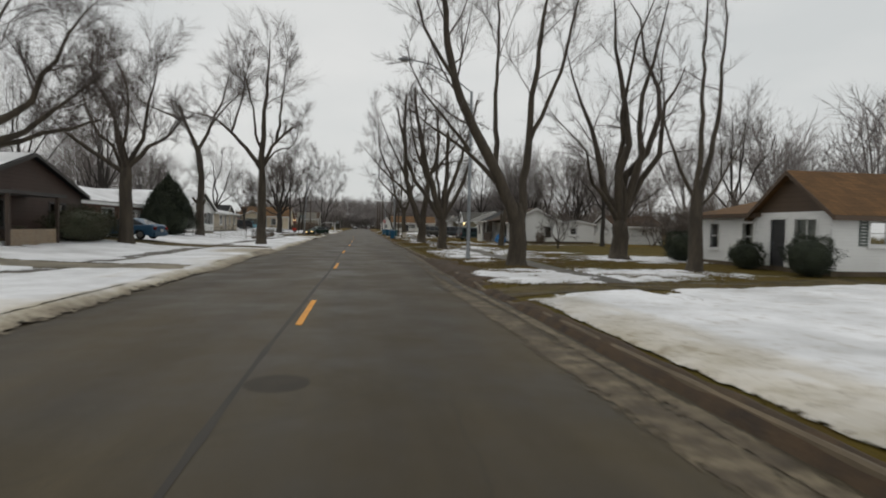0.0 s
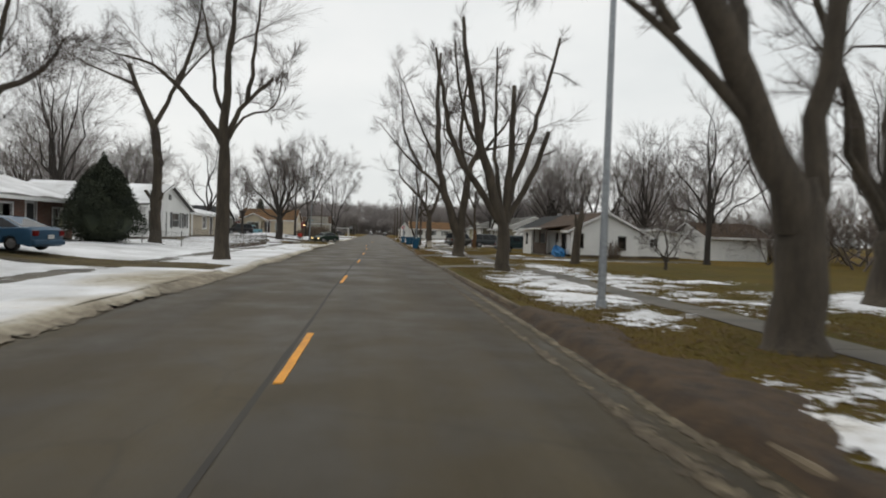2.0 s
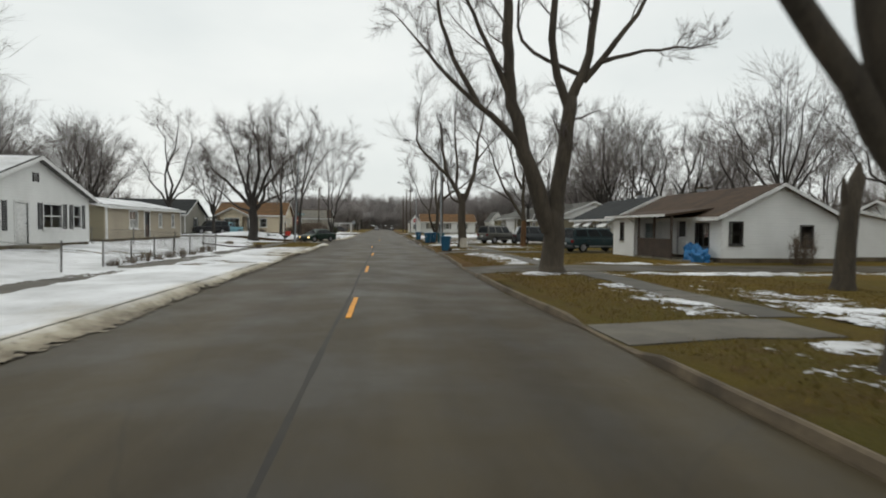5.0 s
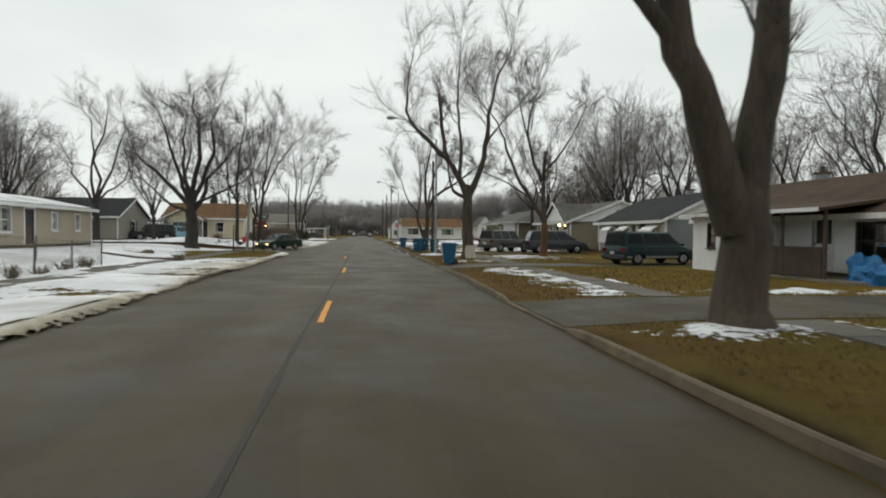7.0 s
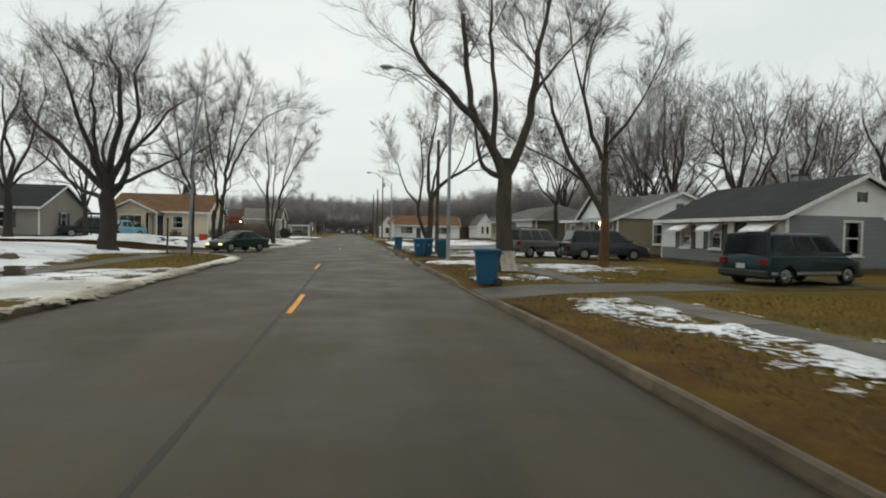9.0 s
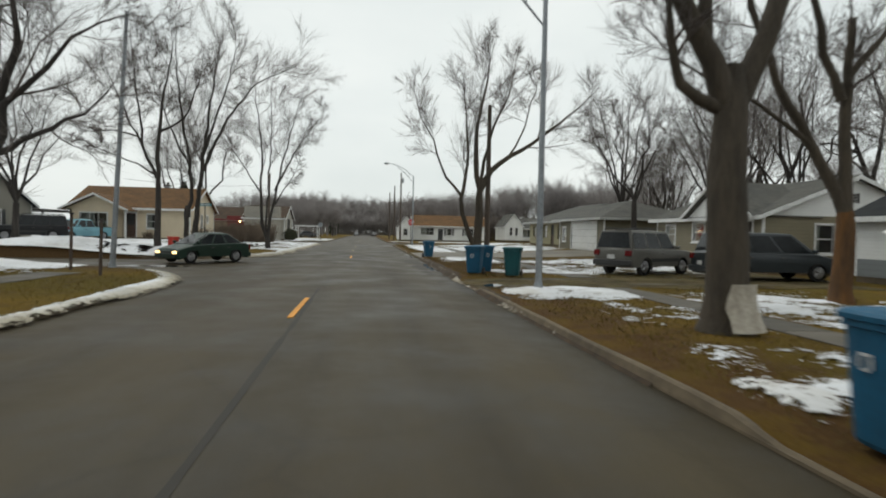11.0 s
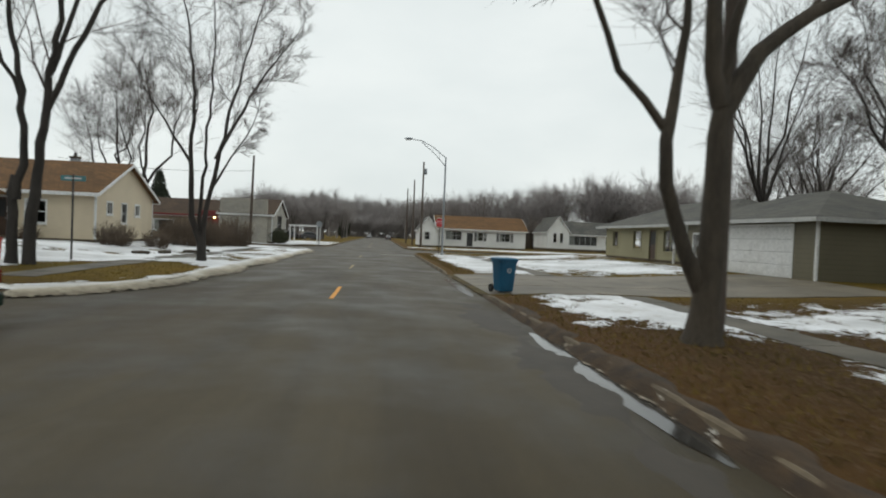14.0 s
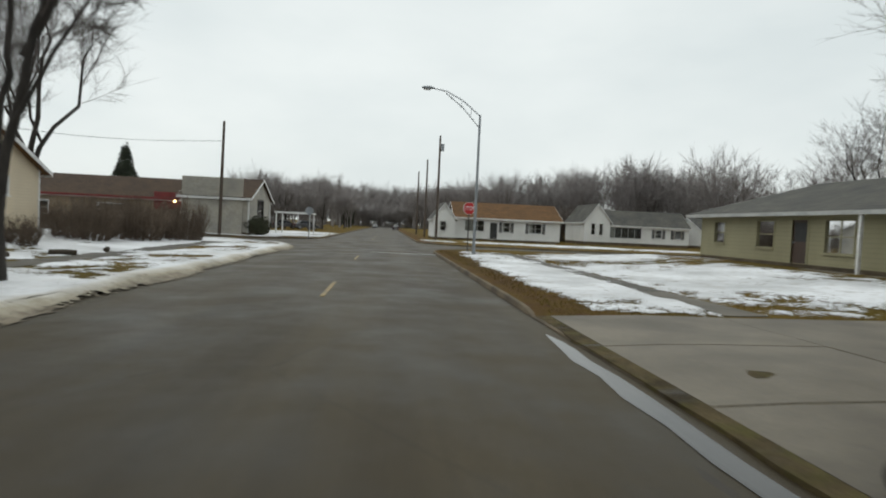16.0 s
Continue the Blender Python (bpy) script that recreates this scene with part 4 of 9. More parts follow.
def keep_cover(ob, cover):
    """Stores how much cover each point has, for the ragged edge, and how dirty it is."""
    at = ob.data.attributes.new("cover", "FLOAT", "POINT")
    co = np.empty(len(ob.data.vertices) * 3)
    ob.data.vertices.foreach_get("co", co)
    co = co.reshape(-1, 3)
    ob.data.attributes.new("grime", "FLOAT", "POINT").data.foreach_set("value", grime(co[:, 0], co[:, 1]))
    at = ob.data.attributes["cover"]
    thin = 0.26 * ((co[:, 0] > 3.8) & (co[:, 0] < 8.4) & (co[:, 1] > 40) & (co[:, 1] < 76))
    at.data.foreach_set("value", (cover(co[:, 0], co[:, 1]) - thin) * np.where((co[:, 0] > 0) & (co[:, 1] > 11), 0.85, 1.3))


def lay_snow(xs, ys, off, label, made_of=THIN_SNOW):
    ob = sheet("snow", xs, ys, snow_height, lambda x, y, z: (snow_cover(x, y) > -0.5) & (off_road(x, y) > off), made_of, label, "snow", "stuff", snap=False)
    keep_cover(ob, snow_cover)



lay_snow(snow_left, list(np.arange(-18, 143, 0.2)), 0.12, "old snow blanket over the front yards")
lay_snow(snow_right, list(np.arange(-18, 143, 0.13)), 0.12, "patchy old snow over the lawns", LACE_SNOW)
lay_snow(list(np.arange(-44, 44, 0.8)), list(np.arange(150, 176, 0.5)), 0.3, "thin snow on the yards past the crossing")


def slush_cover(x, y):
    f = off_road(x, y)
    n = 1.1 * soft_noise(x, y, 3.1, 41) + 0.4 * soft_noise(x, y, 1.1, 42)
    left = (x < 0) * (0.85 - 0.5 * step(50, 60, y) * step(104, 98, y) - np.where(f > 0.05, (f - 0.05) / 0.5, (0.05 - f) / 0.62) + 0.55 * n)
    bits = 1.2 * soft_noise(x, y * 0.4, 0.7, 41) + 0.5 * soft_noise(x, y * 0.6, 0.3, 42)
    right = (x > 0) * (0.66 * step(78.5, 81.5, y) * step(99.5, 97.5, y) - 0.55 - np.abs(f + 0.04) / 0.2 + bits)
    return left + right


def slush_height(x, y):
    f, s = off_road(x, y), slush_cover(x, y)
    low, high = road_height(x, y) + 0.02, land(x, y) + 0.03 + np.where(x < 0, 0.03 - 0.04 * step(50, 60, y) * step(108, 98, y), 0.0) * step(-0.1, 0.15, f)
    bury = np.where(x < 0, step(-0.62, 0.04, f) ** 1.6, step(-0.08, 0.06, f))
    return low + (high - low) * bury + 0.012 * np.clip(s, -0.6, 1)


for xs, ys, made_of in ((np.arange(-7.4, -3.9, 0.14), np.arange(-12, 142, 0.17), THIN_SNOW), (np.arange(2.9, 3.8, 0.045), np.arange(77, 101, 0.09), SLUSH)):
    keep_cover(sheet("slush", list(xs), list(ys), slush_height, lambda x, y, z: slush_cover(x, y) > -0.6, made_of,
          "dirty grey slush and sand along the kerb", "slush", "stuff", snap=False), slush_cover)



def grit_cover(x, y):
    """Pale sand left by the thaw in the near gutter."""
    f = off_road(x, y)
    n = 0.8 * soft_noise(x, y, 4.1, 61) + 0.5 * soft_noise(x, y, 0.9, 62)
    wide = 0.12 + 0.16 * step(20, 13, y)
    return 0.75 - np.minimum(np.abs(f + 0.72) / wide, np.abs(f + 0.3) / 0.12) + n - 1.1 * step(27, 38, y)


keep_cover(sheet("grit", list(np.arange(2.1, 3.5, 0.06)), list(np.arange(-12, 40, 0.2)), lambda x, y: road_height(x, y) + 0.007, lambda x, y, z: grit_cover(x, y) > -0.6, GRIT,
      "pale grey sand and thin ice along the gutter", "grit", "stuff", snap=False), grit_cover)


def litter_height(x, y):
    f = off_road(x, y)
    n = (0.9 * soft_noise(x, y, 1.7, 71) + 0.7 * soft_noise(x, y, 0.5, 72)) * np.where(y < 10, 0.5, 1.0)
    s = np.where(y < 10, 0.2, 0.55) - np.abs(f - 0.12) / np.where(y < 10, 0.3, np.where((y > 14) & (y < 27) & (f > 0.12), 1.1, 0.4)) + n - 1.5 * step(24, 34, y) * step(83, 77, y) - 0.25 * step(76, 82, y) - 1.5 * step(99, 104, y) - 0.9 * kerb_drop(x, y)
    low, high = road_height(x, y), np.maximum(land(x, y), 0.1) + 0.03
    base = low + (high - low) * step(-0.3, 0.06, f)
    rough = 0.022 * soft_noise(x, y, 0.16, 73) + 0.014 * soft_noise(x, y, 0.3, 74)
    return base + np.where(s > 0, 0.006 + 0.04 * np.minimum(s, 1), 0.14 * np.maximum(s, -0.7)) + rough * step(-0.2, 0.3, s)


for y0, y1 in ((-8, 36), (74, 105)):
    sheet("leaf_litter", list(np.arange(2.75, 5.2, 0.07)), list(np.arange(y0, y1, 0.09)), litter_height, lambda x, y, z: z > road_height(x, y) + 0.004, LITTER,
      "matted dark brown leaf litter heaped over the kerb", "leaf litter", "stuff", snap=False)


def gutter_height(x, y):
    f = off_road(x, y)
    n = 1.0 * soft_noise(x, y, 1.9, 51) + 0.9 * soft_noise(x, y, 0.6, 52) + 0.5 * soft_noise(x, y, 0.25, 53)
    s = np.where((y > 91) & (y < 102), 0.3, -0.5) - np.abs(f + 0.65) / 0.7 + n
    return road_height(x, y) + np.where(s > 0, 0.006 + 0.008 * np.minimum(s, 1), 0.006 + 0.1 * np.maximum(s, -0.5))


sheet("gutter_mud", list(np.arange(1.6, 3.6, 0.1)), list(np.arange(86, 120, 0.12)), gutter_height, lambda x, y, z: z > road_height(x, y) - 0.03, WET_MUD,
      "wet dark mud and crumbled asphalt in the gutter", "mud", "stuff", snap=False)

# ---------------------------------------------------------------- grass blades on the near verges
gr = np.random.default_rng(3)
n_blades = 110000
gx, gy = np.concatenate((gr.uniform(3.75, 13, n_blades), gr.uniform(-12, -5.6, 9000))), np.concatenate((gr.uniform(-4, 138, n_blades), gr.uniform(70, 116, 9000)))
ok = (snow_cover(gx, gy) < 0.3) & (off_road(gx, gy) > 0.15)
for a, b in DRIVES_R:
    ok &= ~((gx > 0) & (gy > a + 0.4) & (gy < b - 0.4))
ok &= ~((gx > walk_edge(gy) - 0.05) & (gx < walk_edge(gy) + 1.2)) & ~((gx < -8.8) & (gx > -10.2))
gx, gy = gx[ok], gy[ok]
gz = land(gx, gy)
ang, tall, lean = gr.uniform(0, 6.28, gx.size), gr.uniform(0.03, 0.10, gx.size), gr.uniform(-0.06, 0.06, (2, gx.size))
wid = 0.012
v0 = np.stack((gx - wid * np.cos(ang), gy - wid * np.sin(ang), gz - 0.01), -1)
v1 = np.stack((gx + wid * np.cos(ang), gy + wid * np.sin(ang), gz - 0.01), -1)
v2 = np.stack((gx + lean[0], gy + lean[1], gz + tall), -1)
GRASS = mat("straw_grass", (0.18, 0.118, 0.020), (0.105, 0.082, 0.016), 0.9, 0.5, 9.0, 0.0)
tagged(raw_part("grass", np.stack((v0, v1, v2), 1).reshape(-1, 3), np.arange(gx.size * 3).reshape(-1, 3), GRASS, None, smooth=False),
       "short straw-coloured winter grass on the verge", "grass", kind="stuff")


# ---------------------------------------------------------------- trees
class Wood:
    """Collects tapered tubes as plain arrays."""

    def __init__(self):
        self.v, self.f, self.n, self.twigs = [], [], 0, []

    def twig(self, p, q, r):
        """A fine twig: a three-sided spike, kept for one go at the end."""
        self.twigs.append((*p, *q, r))

    def arrays(self):
        v, quads = (np.concatenate(self.v), np.concatenate(self.f).tolist()) if self.v else (np.zeros((0, 3)), [])
        if not self.twigs:
            return v, quads
        t = np.array(self.twigs)
        p, q, r = t[:, :3], t[:, 3:6], t[:, 6:]
        d = q - p
        d = d / (np.linalg.norm(d, axis=1)[:, None] + 1e-9)
        u = np.cross(d, np.where(np.abs(d[:, 2:]) < 0.9, np.array((0.0, 0, 1)), np.array((1.0, 0, 0))))
        u = u / (np.linalg.norm(u, axis=1)[:, None] + 1e-9)
        w = np.cross(d, u)
        ring = [p + (u * math.cos(a) + w * math.sin(a)) * r for a in (0.0, 2.094, 4.189)]
        tv = np.stack((*ring, q), 1).reshape(-1, 3)
        i = len(v) + np.arange(len(t))[:, None] * 4
        tris = np.concatenate((i + np.array((0, 1, 3)), i + np.array((1, 2, 3)), i + np.array((2, 0, 3)))).tolist()
        return np.concatenate((v, tv)), quads + tris

    def add(self, pts, radii, sides):
        pts = np.asarray(pts)
        d = np.gradient(pts, axis=0)
        d /= np.linalg.norm(d, axis=1)[:, None] + 1e-9
        ref = np.array((0.3, 0.2, 0.93)) if abs(d[0] @ np.array((0.3, 0.2, 0.93))) < 0.9 else np.array((1.0, 0, 0))
        u = np.cross(d, ref)
        u /= np.linalg.norm(u, axis=1)[:, None] + 1e-9
        w = np.cross(d, u)
        a = np.arange(sides) * 2 * math.pi / sides
        ring = pts[:, None] + (u[:, None] * np.cos(a)[None, :, None] + w[:, None] * np.sin(a)[None, :, None]) * np.asarray(radii)[:, None, None]
        k = len(pts)
        i = np.arange(sides)
        j = (i + 1) % sides
        base = self.n + np.arange(k - 1)[:, None] * sides
        self.f.append(np.stack((base + i, base + j, base + sides + j, base + sides + i), -1).reshape(-1, 4))
        self.v.append(ring.reshape(-1, 3))
        self.n += k * sides

    def put(self, name, material, parent, label=""):
        v, f = self.arrays()
        return raw_part(name, v, f, material, parent, label)


def bend(rng, p, d, length, steps, wander, lift):
    pts = [np.array(p, float)]
    d = np.array(d, float)
    for _ in range(steps):
        d = d + rng.normal(0, wander, 3)
        d[2] += lift
        d /= np.linalg.norm(d)
        pts.append(pts[-1] + d * length / steps)
    return np.array(pts)


def side_way(rng, d, spread):
    r = rng.normal(0, 1, 3)
    r -= d * (r @ d)
    r /= np.linalg.norm(r) + 1e-9
    w = d * math.cos(spread) + r * math.sin(spread)
    return w / np.linalg.norm(w)


def sprout(rng, wood, pts, radii, level, last, kids, shrink, droop, coarse=0.0):
    """Branches along a branch, longer and finer at each level, sweeping upwards."""
    length = np.linalg.norm(np.diff(pts, axis=0), axis=1).sum()
    reach = (shrink, 0.55, 0.85 if coarse else 0.68)[min(level + (3 - 1 - last), 2) if level else 0]
    many = kids[level] if coarse or level < last else round(kids[level] * 1.5)
    for k in range(many):
        t = (0.36 if level == 0 else 0.12) + (0.98 - (0.36 if level == 0 else 0.2)) * (k + rng.random()) / many
        f = t * (len(pts) - 1)
        i = min(int(f), len(pts) - 2)
        p = pts[i] + (pts[i + 1] - pts[i]) * (f - i)
        d = pts[i + 1] - pts[i]
        d = d / np.linalg.norm(d)
        r = (radii[i] + (radii[i + 1] - radii[i]) * (f - i)) * rng.uniform(0.22, 0.42)
        way = side_way(rng, d, rng.uniform(0.45, 1.0) if level == 0 else rng.uniform(0.35, 0.9))
        way[2] += 0.10
        ln = length * reach * rng.uniform(0.5, 1.15) * (1.15 - 0.5 * t)
        if level == last:
            wood.twig(p, p + (way + rng.normal(0, 0.14 if coarse else 0.26, 3)) * ln, coarse or min(max(r * 0.7, 0.005), 0.0075))
            continue
        steps = (2 if level == 0 else 1) if coarse else (5 if level == 0 else 3)
        q = bend(rng, p, way, ln, steps, 0.2, 0.035 - droop)
        rr = np.linspace(max(min(r, 0.055), 0.008, coarse), max(0.004, r * 0.14, coarse * 0.5), steps + 1)
        wood.add(q, rr, 4 if level == 0 and not coarse else 3)
        sprout(rng, wood, q, rr, level + 1, last, kids, shrink, droop, coarse)
    if level:
        d = pts[-1] - pts[-2]
        for k in range(2):
            w = side_way(rng, d / np.linalg.norm(d), rng.uniform(0.1, 0.4))
            wood.twig(pts[-1], pts[-1] + w * length * 0.5, max(coarse, 0.005))


def tree(label, at, seed, girth, fork, limbs, kids=(10, 10, 15), stubs=(), lean=(0, 0), shrink=0.5, bark=BARK, droop=0.0, flare=1.5, category="tree", group="", trunks=None, blunt=0.05, paths=(), limb_bark=None, cut=False):
    """A bare tree: a flared trunk to the fork, limbs given by their tips (from the trunk's foot), and a fine crown."""
    rng = np.random.default_rng(seed)
    x, y = at
    z = float(land(x, y)) - 0.05
    ob = thing("tree", label, category, (x, y, z), group)
    o = np.array((x, y, z))
    trunk, crown, boughs = Wood(), Wood(), []
    for base, (fx, fy, fz), g, own_limbs in (trunks or [((0, 0, 0), (lean[0], lean[1], fork), girth, limbs)]):
        base, top = np.array(base, float), np.array((fx, fy, fz), float)
        ks = np.array((0, 0.05, 0.14, 0.35, 0.6, 0.82, 1.0))
        pts = base + (top - base) * ks[:, None]
        pts[2:6, :2] += rng.normal(0, 0.05 * g * 2, (4, 2))
        fl = flare if base[2] < 0.3 else 1.02
        rad = g * np.array((fl, fl * 0.82 if fl > 1.1 else 1.02, 1.08 if fl > 1.1 else 1.0, 1.0, 0.95, 0.92, 0.55))
        if not own_limbs:
            rad[-2:] *= (0.9, 0.9)
        trunk.add(o + pts, rad, 14)
        for limb in own_limbs:
            tip, r0 = np.array(limb[:3], float), (limb[3] if len(limb) > 3 else g * 0.5)
            start = base + (top - base) * (limb[4] if len(limb) > 4 else rng.uniform(0.80, 0.96))
            way = tip - start
            ln = np.linalg.norm(way)
            n = 9
            s = np.linspace(0, 1, n)
            up = np.array((0, 0, 1.0))
            q = start + way * s[:, None] - up * (np.sin(s * math.pi) * ln * 0.05 * rng.uniform(-0.5, 1.6))[:, None]
            q[2:-1] += np.cumsum(rng.normal(0, 0.03 * ln, (n - 3, 3)), 0) * np.sin(s[2:-1] * math.pi)[:, None]
            rr = r0 * ((1 - s) ** 0.95 * (1 - blunt) + blunt)
            trunk.add(o + q, rr, 9)
            sprout(rng, crown, o + q, rr, 0, len(kids) - 1, kids, shrink, droop)
        for tip in stubs:
            tip = np.array(tip, float)
            start = base + (top - base) * min(0.99, max(0.4, (tip[2] - 0.9) / max(fz, 0.1)))
            trunk.add(o + np.linspace(start, tip, 5), np.linspace(g * 0.42, g * 0.3, 5), 8)
    for r0, r1, way in paths:
        way = np.array(way, float)
        if r1 <= 0.07 and not cut:
            on = way[-1] - way[-2]
            on = on / np.linalg.norm(on)
            way = np.concatenate((way, (way[-1] + on * 0.8 + rng.normal(0, 0.1, 3), way[-1] + on * 1.5 + rng.normal(0, 0.2, 3) + np.array((0, 0, 0.3)))))
            r1 = 0.012
        leg = np.linalg.norm(np.diff(way, axis=0), axis=1)
        far = np.concatenate(((0,), np.cumsum(leg))) / leg.sum()
        n = max(9, int(leg.sum() * 1.8))
        u = np.linspace(0, 1, n)
        q = np.stack([np.interp(u, far, way[:, k]) for k in range(3)], -1)
        q[1:-1] = 0.25 * q[:-2] + 0.5 * q[1:-1] + 0.25 * q[2:]
        q[1:-1] += rng.normal(0, 0.012 * leg.sum() ** 0.5, (n - 2, 3))
        rr = r0 + (r1 - r0) * u ** 0.85
        rr = rr * (1 + rng.normal(0, 0.03, n))
        tip = q[-1] + (q[-1] - q[-2]) * 0.05
        if limb_bark:
            boughs.append(Wood())
        (boughs[-1] if limb_bark else trunk).add(o + np.concatenate((q, tip[None])), np.append(rr, 0.004), 9)
        few = (max(2, round(kids[0] * min(1.0, leg.sum() / 5.5))),) + tuple(kids[1:])
        sprout(rng, crown, o + q, rr, 0, len(kids) - 1, few, shrink, droop)
    t = trunk.put("trunk", bark, ob)
    if limb_bark:
        for bough in boughs:
            bough.put("limb", limb_bark, ob)
    c = crown.put("crown", TWIG, ob, "fine bare twigs")
    return ob


GR, GL = "right-of-way maples", "yard trees"
# right verge and yards
tree("tall two-stemmed bare maple on the verge", (6.6, 20.8), 11, 0.37, 2.7, [], kids=(9, 8, 9), shrink=0.38, group=GR, paths=(
    (0.29, 0.08, ((-0.12, 0, 1.9), (-0.5, 0, 3.0), (-0.95, 0, 3.9), (-1.75, 0, 5.4), (-2.7, 0, 7.2), (-3.2, 0, 9.5), (-3.4, 0.3, 12.8))),
    (0.21, 0.06, ((0.1, 0.05, 1.9), (0.25, 0, 3.9), (0.45, 0, 6.2), (0.8, 0, 9.6), (1.3, 0.2, 12.8))),
    (0.12, 0.07, ((-0.7, 0, 3.3), (-1.4, 0.1, 4.1), (-2.3, 0.1, 4.9), (-3.6, 0.1, 5.7))),
    (0.09, 0.06, ((-2.1, 0.1, 4.8), (-3.0, 0.1, 5.9), (-3.9, 0.1, 7.0))),
    (0.11, 0.04, ((-2.3, 0, 6.5), (-3.1, -0.1, 8.1), (-4.1, -0.2, 9.4), (-4.6, -0.2, 11.4))),
    (0.13, 0.04, ((-1.0, 0.1, 4.1), (-0.8, 1.0, 7.0), (-0.6, 1.8, 12.2))),
    (0.11, 0.04, ((0.4, 0, 5.2), (1.4, -0.9, 8.0), (2.1, -1.4, 11.6)))))
tree("broad many-stemmed bare maple on the lawn", (13.9, 26.6), 12, 0.46, 2.2, [
    (-3.2, 0.4, 11.5, 0.27), (-1.3, -1.0, 14.5, 0.28), (0.4, 1.4, 15.0, 0.27), (2.2, -0.6, 14.5, 0.27), (4.2, 1.2, 11.0, 0.22), (-5.0, -1.5, 8.0, 0.14), (1.3, -1.6, 15.0, 0.2)], kids=(6, 7, 9), shrink=0.34, flare=1.7, group=GR)
tree("bare tree with a shaggy trunk and two thin leaders", (13.2, 18.4), 14, 0.27, 3.6, [], kids=(9, 5, 5), shrink=0.15, group=GR, paths=(
    (0.13, 0.04, ((-0.05, 0, 3.1), (0.05, 0, 5.0), (0.1, 0, 7.5), (0.15, 0.1, 10.5))), (0.13, 0.04, ((0.05, 0, 3.0), (0.4, 0, 4.0), (0.75, 0, 5.6), (0.85, 0, 8.0), (1.0, 0, 11.0))),
    (0.08, 0.03, ((-0.1, 0, 2.9), (-0.7, 0, 3.8), (-1.2, 0.1, 5.2), (-1.5, 0.1, 6.4))), (0.07, 0.03, ((0.1, 0, 2.6), (0.9, 0.2, 3.3), (1.7, 0.3, 4.6)))))
tree("pollarded bare maple with cut limb ends", (5.95, 38.6), 15, 0.30, 2.9, [], cut=True, kids=(9, 7, 9), shrink=0.27, group=GR, paths=(
    (0.19, 0.06, ((-0.2, 0, 2.3), (-0.55, 0, 2.8), (-1.0, 0.1, 3.65), (-1.8, 0.2, 4.5), (-2.5, 0.2, 5.9), (-3.0, 0.2, 8.2), (-3.4, 0.3, 10.2))),
    (0.27, 0.08, ((-0.1, 0, 2.3), (-0.5, 0, 3.3), (-0.8, 0, 4.6), (-1.2, -0.1, 5.7), (-1.6, -0.1, 7.3), (-2.0, 0, 9.4), (-2.2, 0.1, 11.6))),
    (0.22, 0.10, ((0.1, 0, 2.3), (0.16, 0, 3.7), (0.24, 0, 5.7), (0.26, 0, 8.6))),
    (0.17, 0.06, ((0.15, 0, 3.1), (0.38, 0.1, 4.2), (0.75, 0.1, 5.2), (1.4, 0.15, 7.0), (2.0, 0.2, 9.2), (2.4, 0.2, 11.0))),
    (0.16, 0.11, ((0.1, 0, 2.4), (0.6, 0.1, 3.3), (1.3, 0.1, 4.5), (2.0, 0.1, 6.6))),
    (0.10, 0.04, ((-1.2, -0.1, 5.6), (-1.9, -0.2, 6.4), (-2.4, -0.3, 8.4), (-2.6, -0.3, 10.4))),
    (0.12, 0.04, ((-0.2, 0.1, 3.0), (-0.4, 0.9, 5.6), (-0.3, 1.5, 10.8)))))
tree("forked bare maple with wide limbs on the verge", (5.9, 52.8), 16, 0.40, 2.5, [], kids=(8, 8, 9), shrink=0.36, group=GR, paths=(
    (0.33, 0.09, ((-0.1, 0, 1.6), (-0.42, 0, 2.6), (-1.0, 0, 4.1), (-1.5, 0.1, 6.0), (-1.75, 0.1, 8.0), (-1.8, 0.1, 11.8), (-1.7, 0.2, 14.4))),
    (0.16, 0.07, ((-1.05, 0, 4.2), (-2.0, 0, 5.5), (-2.9, 0.1, 6.1), (-4.0, 0.1, 7.2), (-4.7, 0.1, 7.9))),
    (0.11, 0.05, ((-2.8, 0.1, 6.1), (-3.9, 0.2, 8.2), (-4.3, 0.2, 9.6), (-4.4, 0.2, 11.2))),
    (0.12, 0.05, ((-1.6, 0.1, 6.3), (-2.7, 0.1, 8.7), (-3.4, 0.1, 10.0), (-4.0, 0.2, 11.6))),
    (0.34, 0.23, ((0.05, 0, 1.6), (0.2, 0, 3.3), (0.48, 0, 5.4), (0.6, 0, 6.4))),
    (0.17, 0.08, ((0.5, 0, 6.0), (0.05, 0, 7.0), (-0.15, 0, 8.5), (0.0, 0, 10.5), (0.2, 0, 12.9))),
    (0.20, 0.08, ((0.55, 0, 6.2), (1.1, 0, 7.3), (1.5, 0.1, 9.0), (1.55, 0.1, 10.5), (1.2, 0.1, 12.9))),
    (0.14, 0.05, ((1.05, 0, 7.0), (1.6, -0.1, 7.6), (2.4, -0.1, 8.7), (3.3, -0.1, 9.9), (4.1, -0.1, 11.2))),
    (0.09, 0.03, ((1.5, -0.1, 7.6), (2.6, -0.2, 8.0), (4.7, -0.2, 8.3))),
    (0.09, 0.04, ((0.9, 0, 7.2), (0.0, 0.2, 7.6), (-1.2, 0.4, 8.4), (-1.3, 0.5, 9.6), (-1.2, 0.5, 11.6)))))
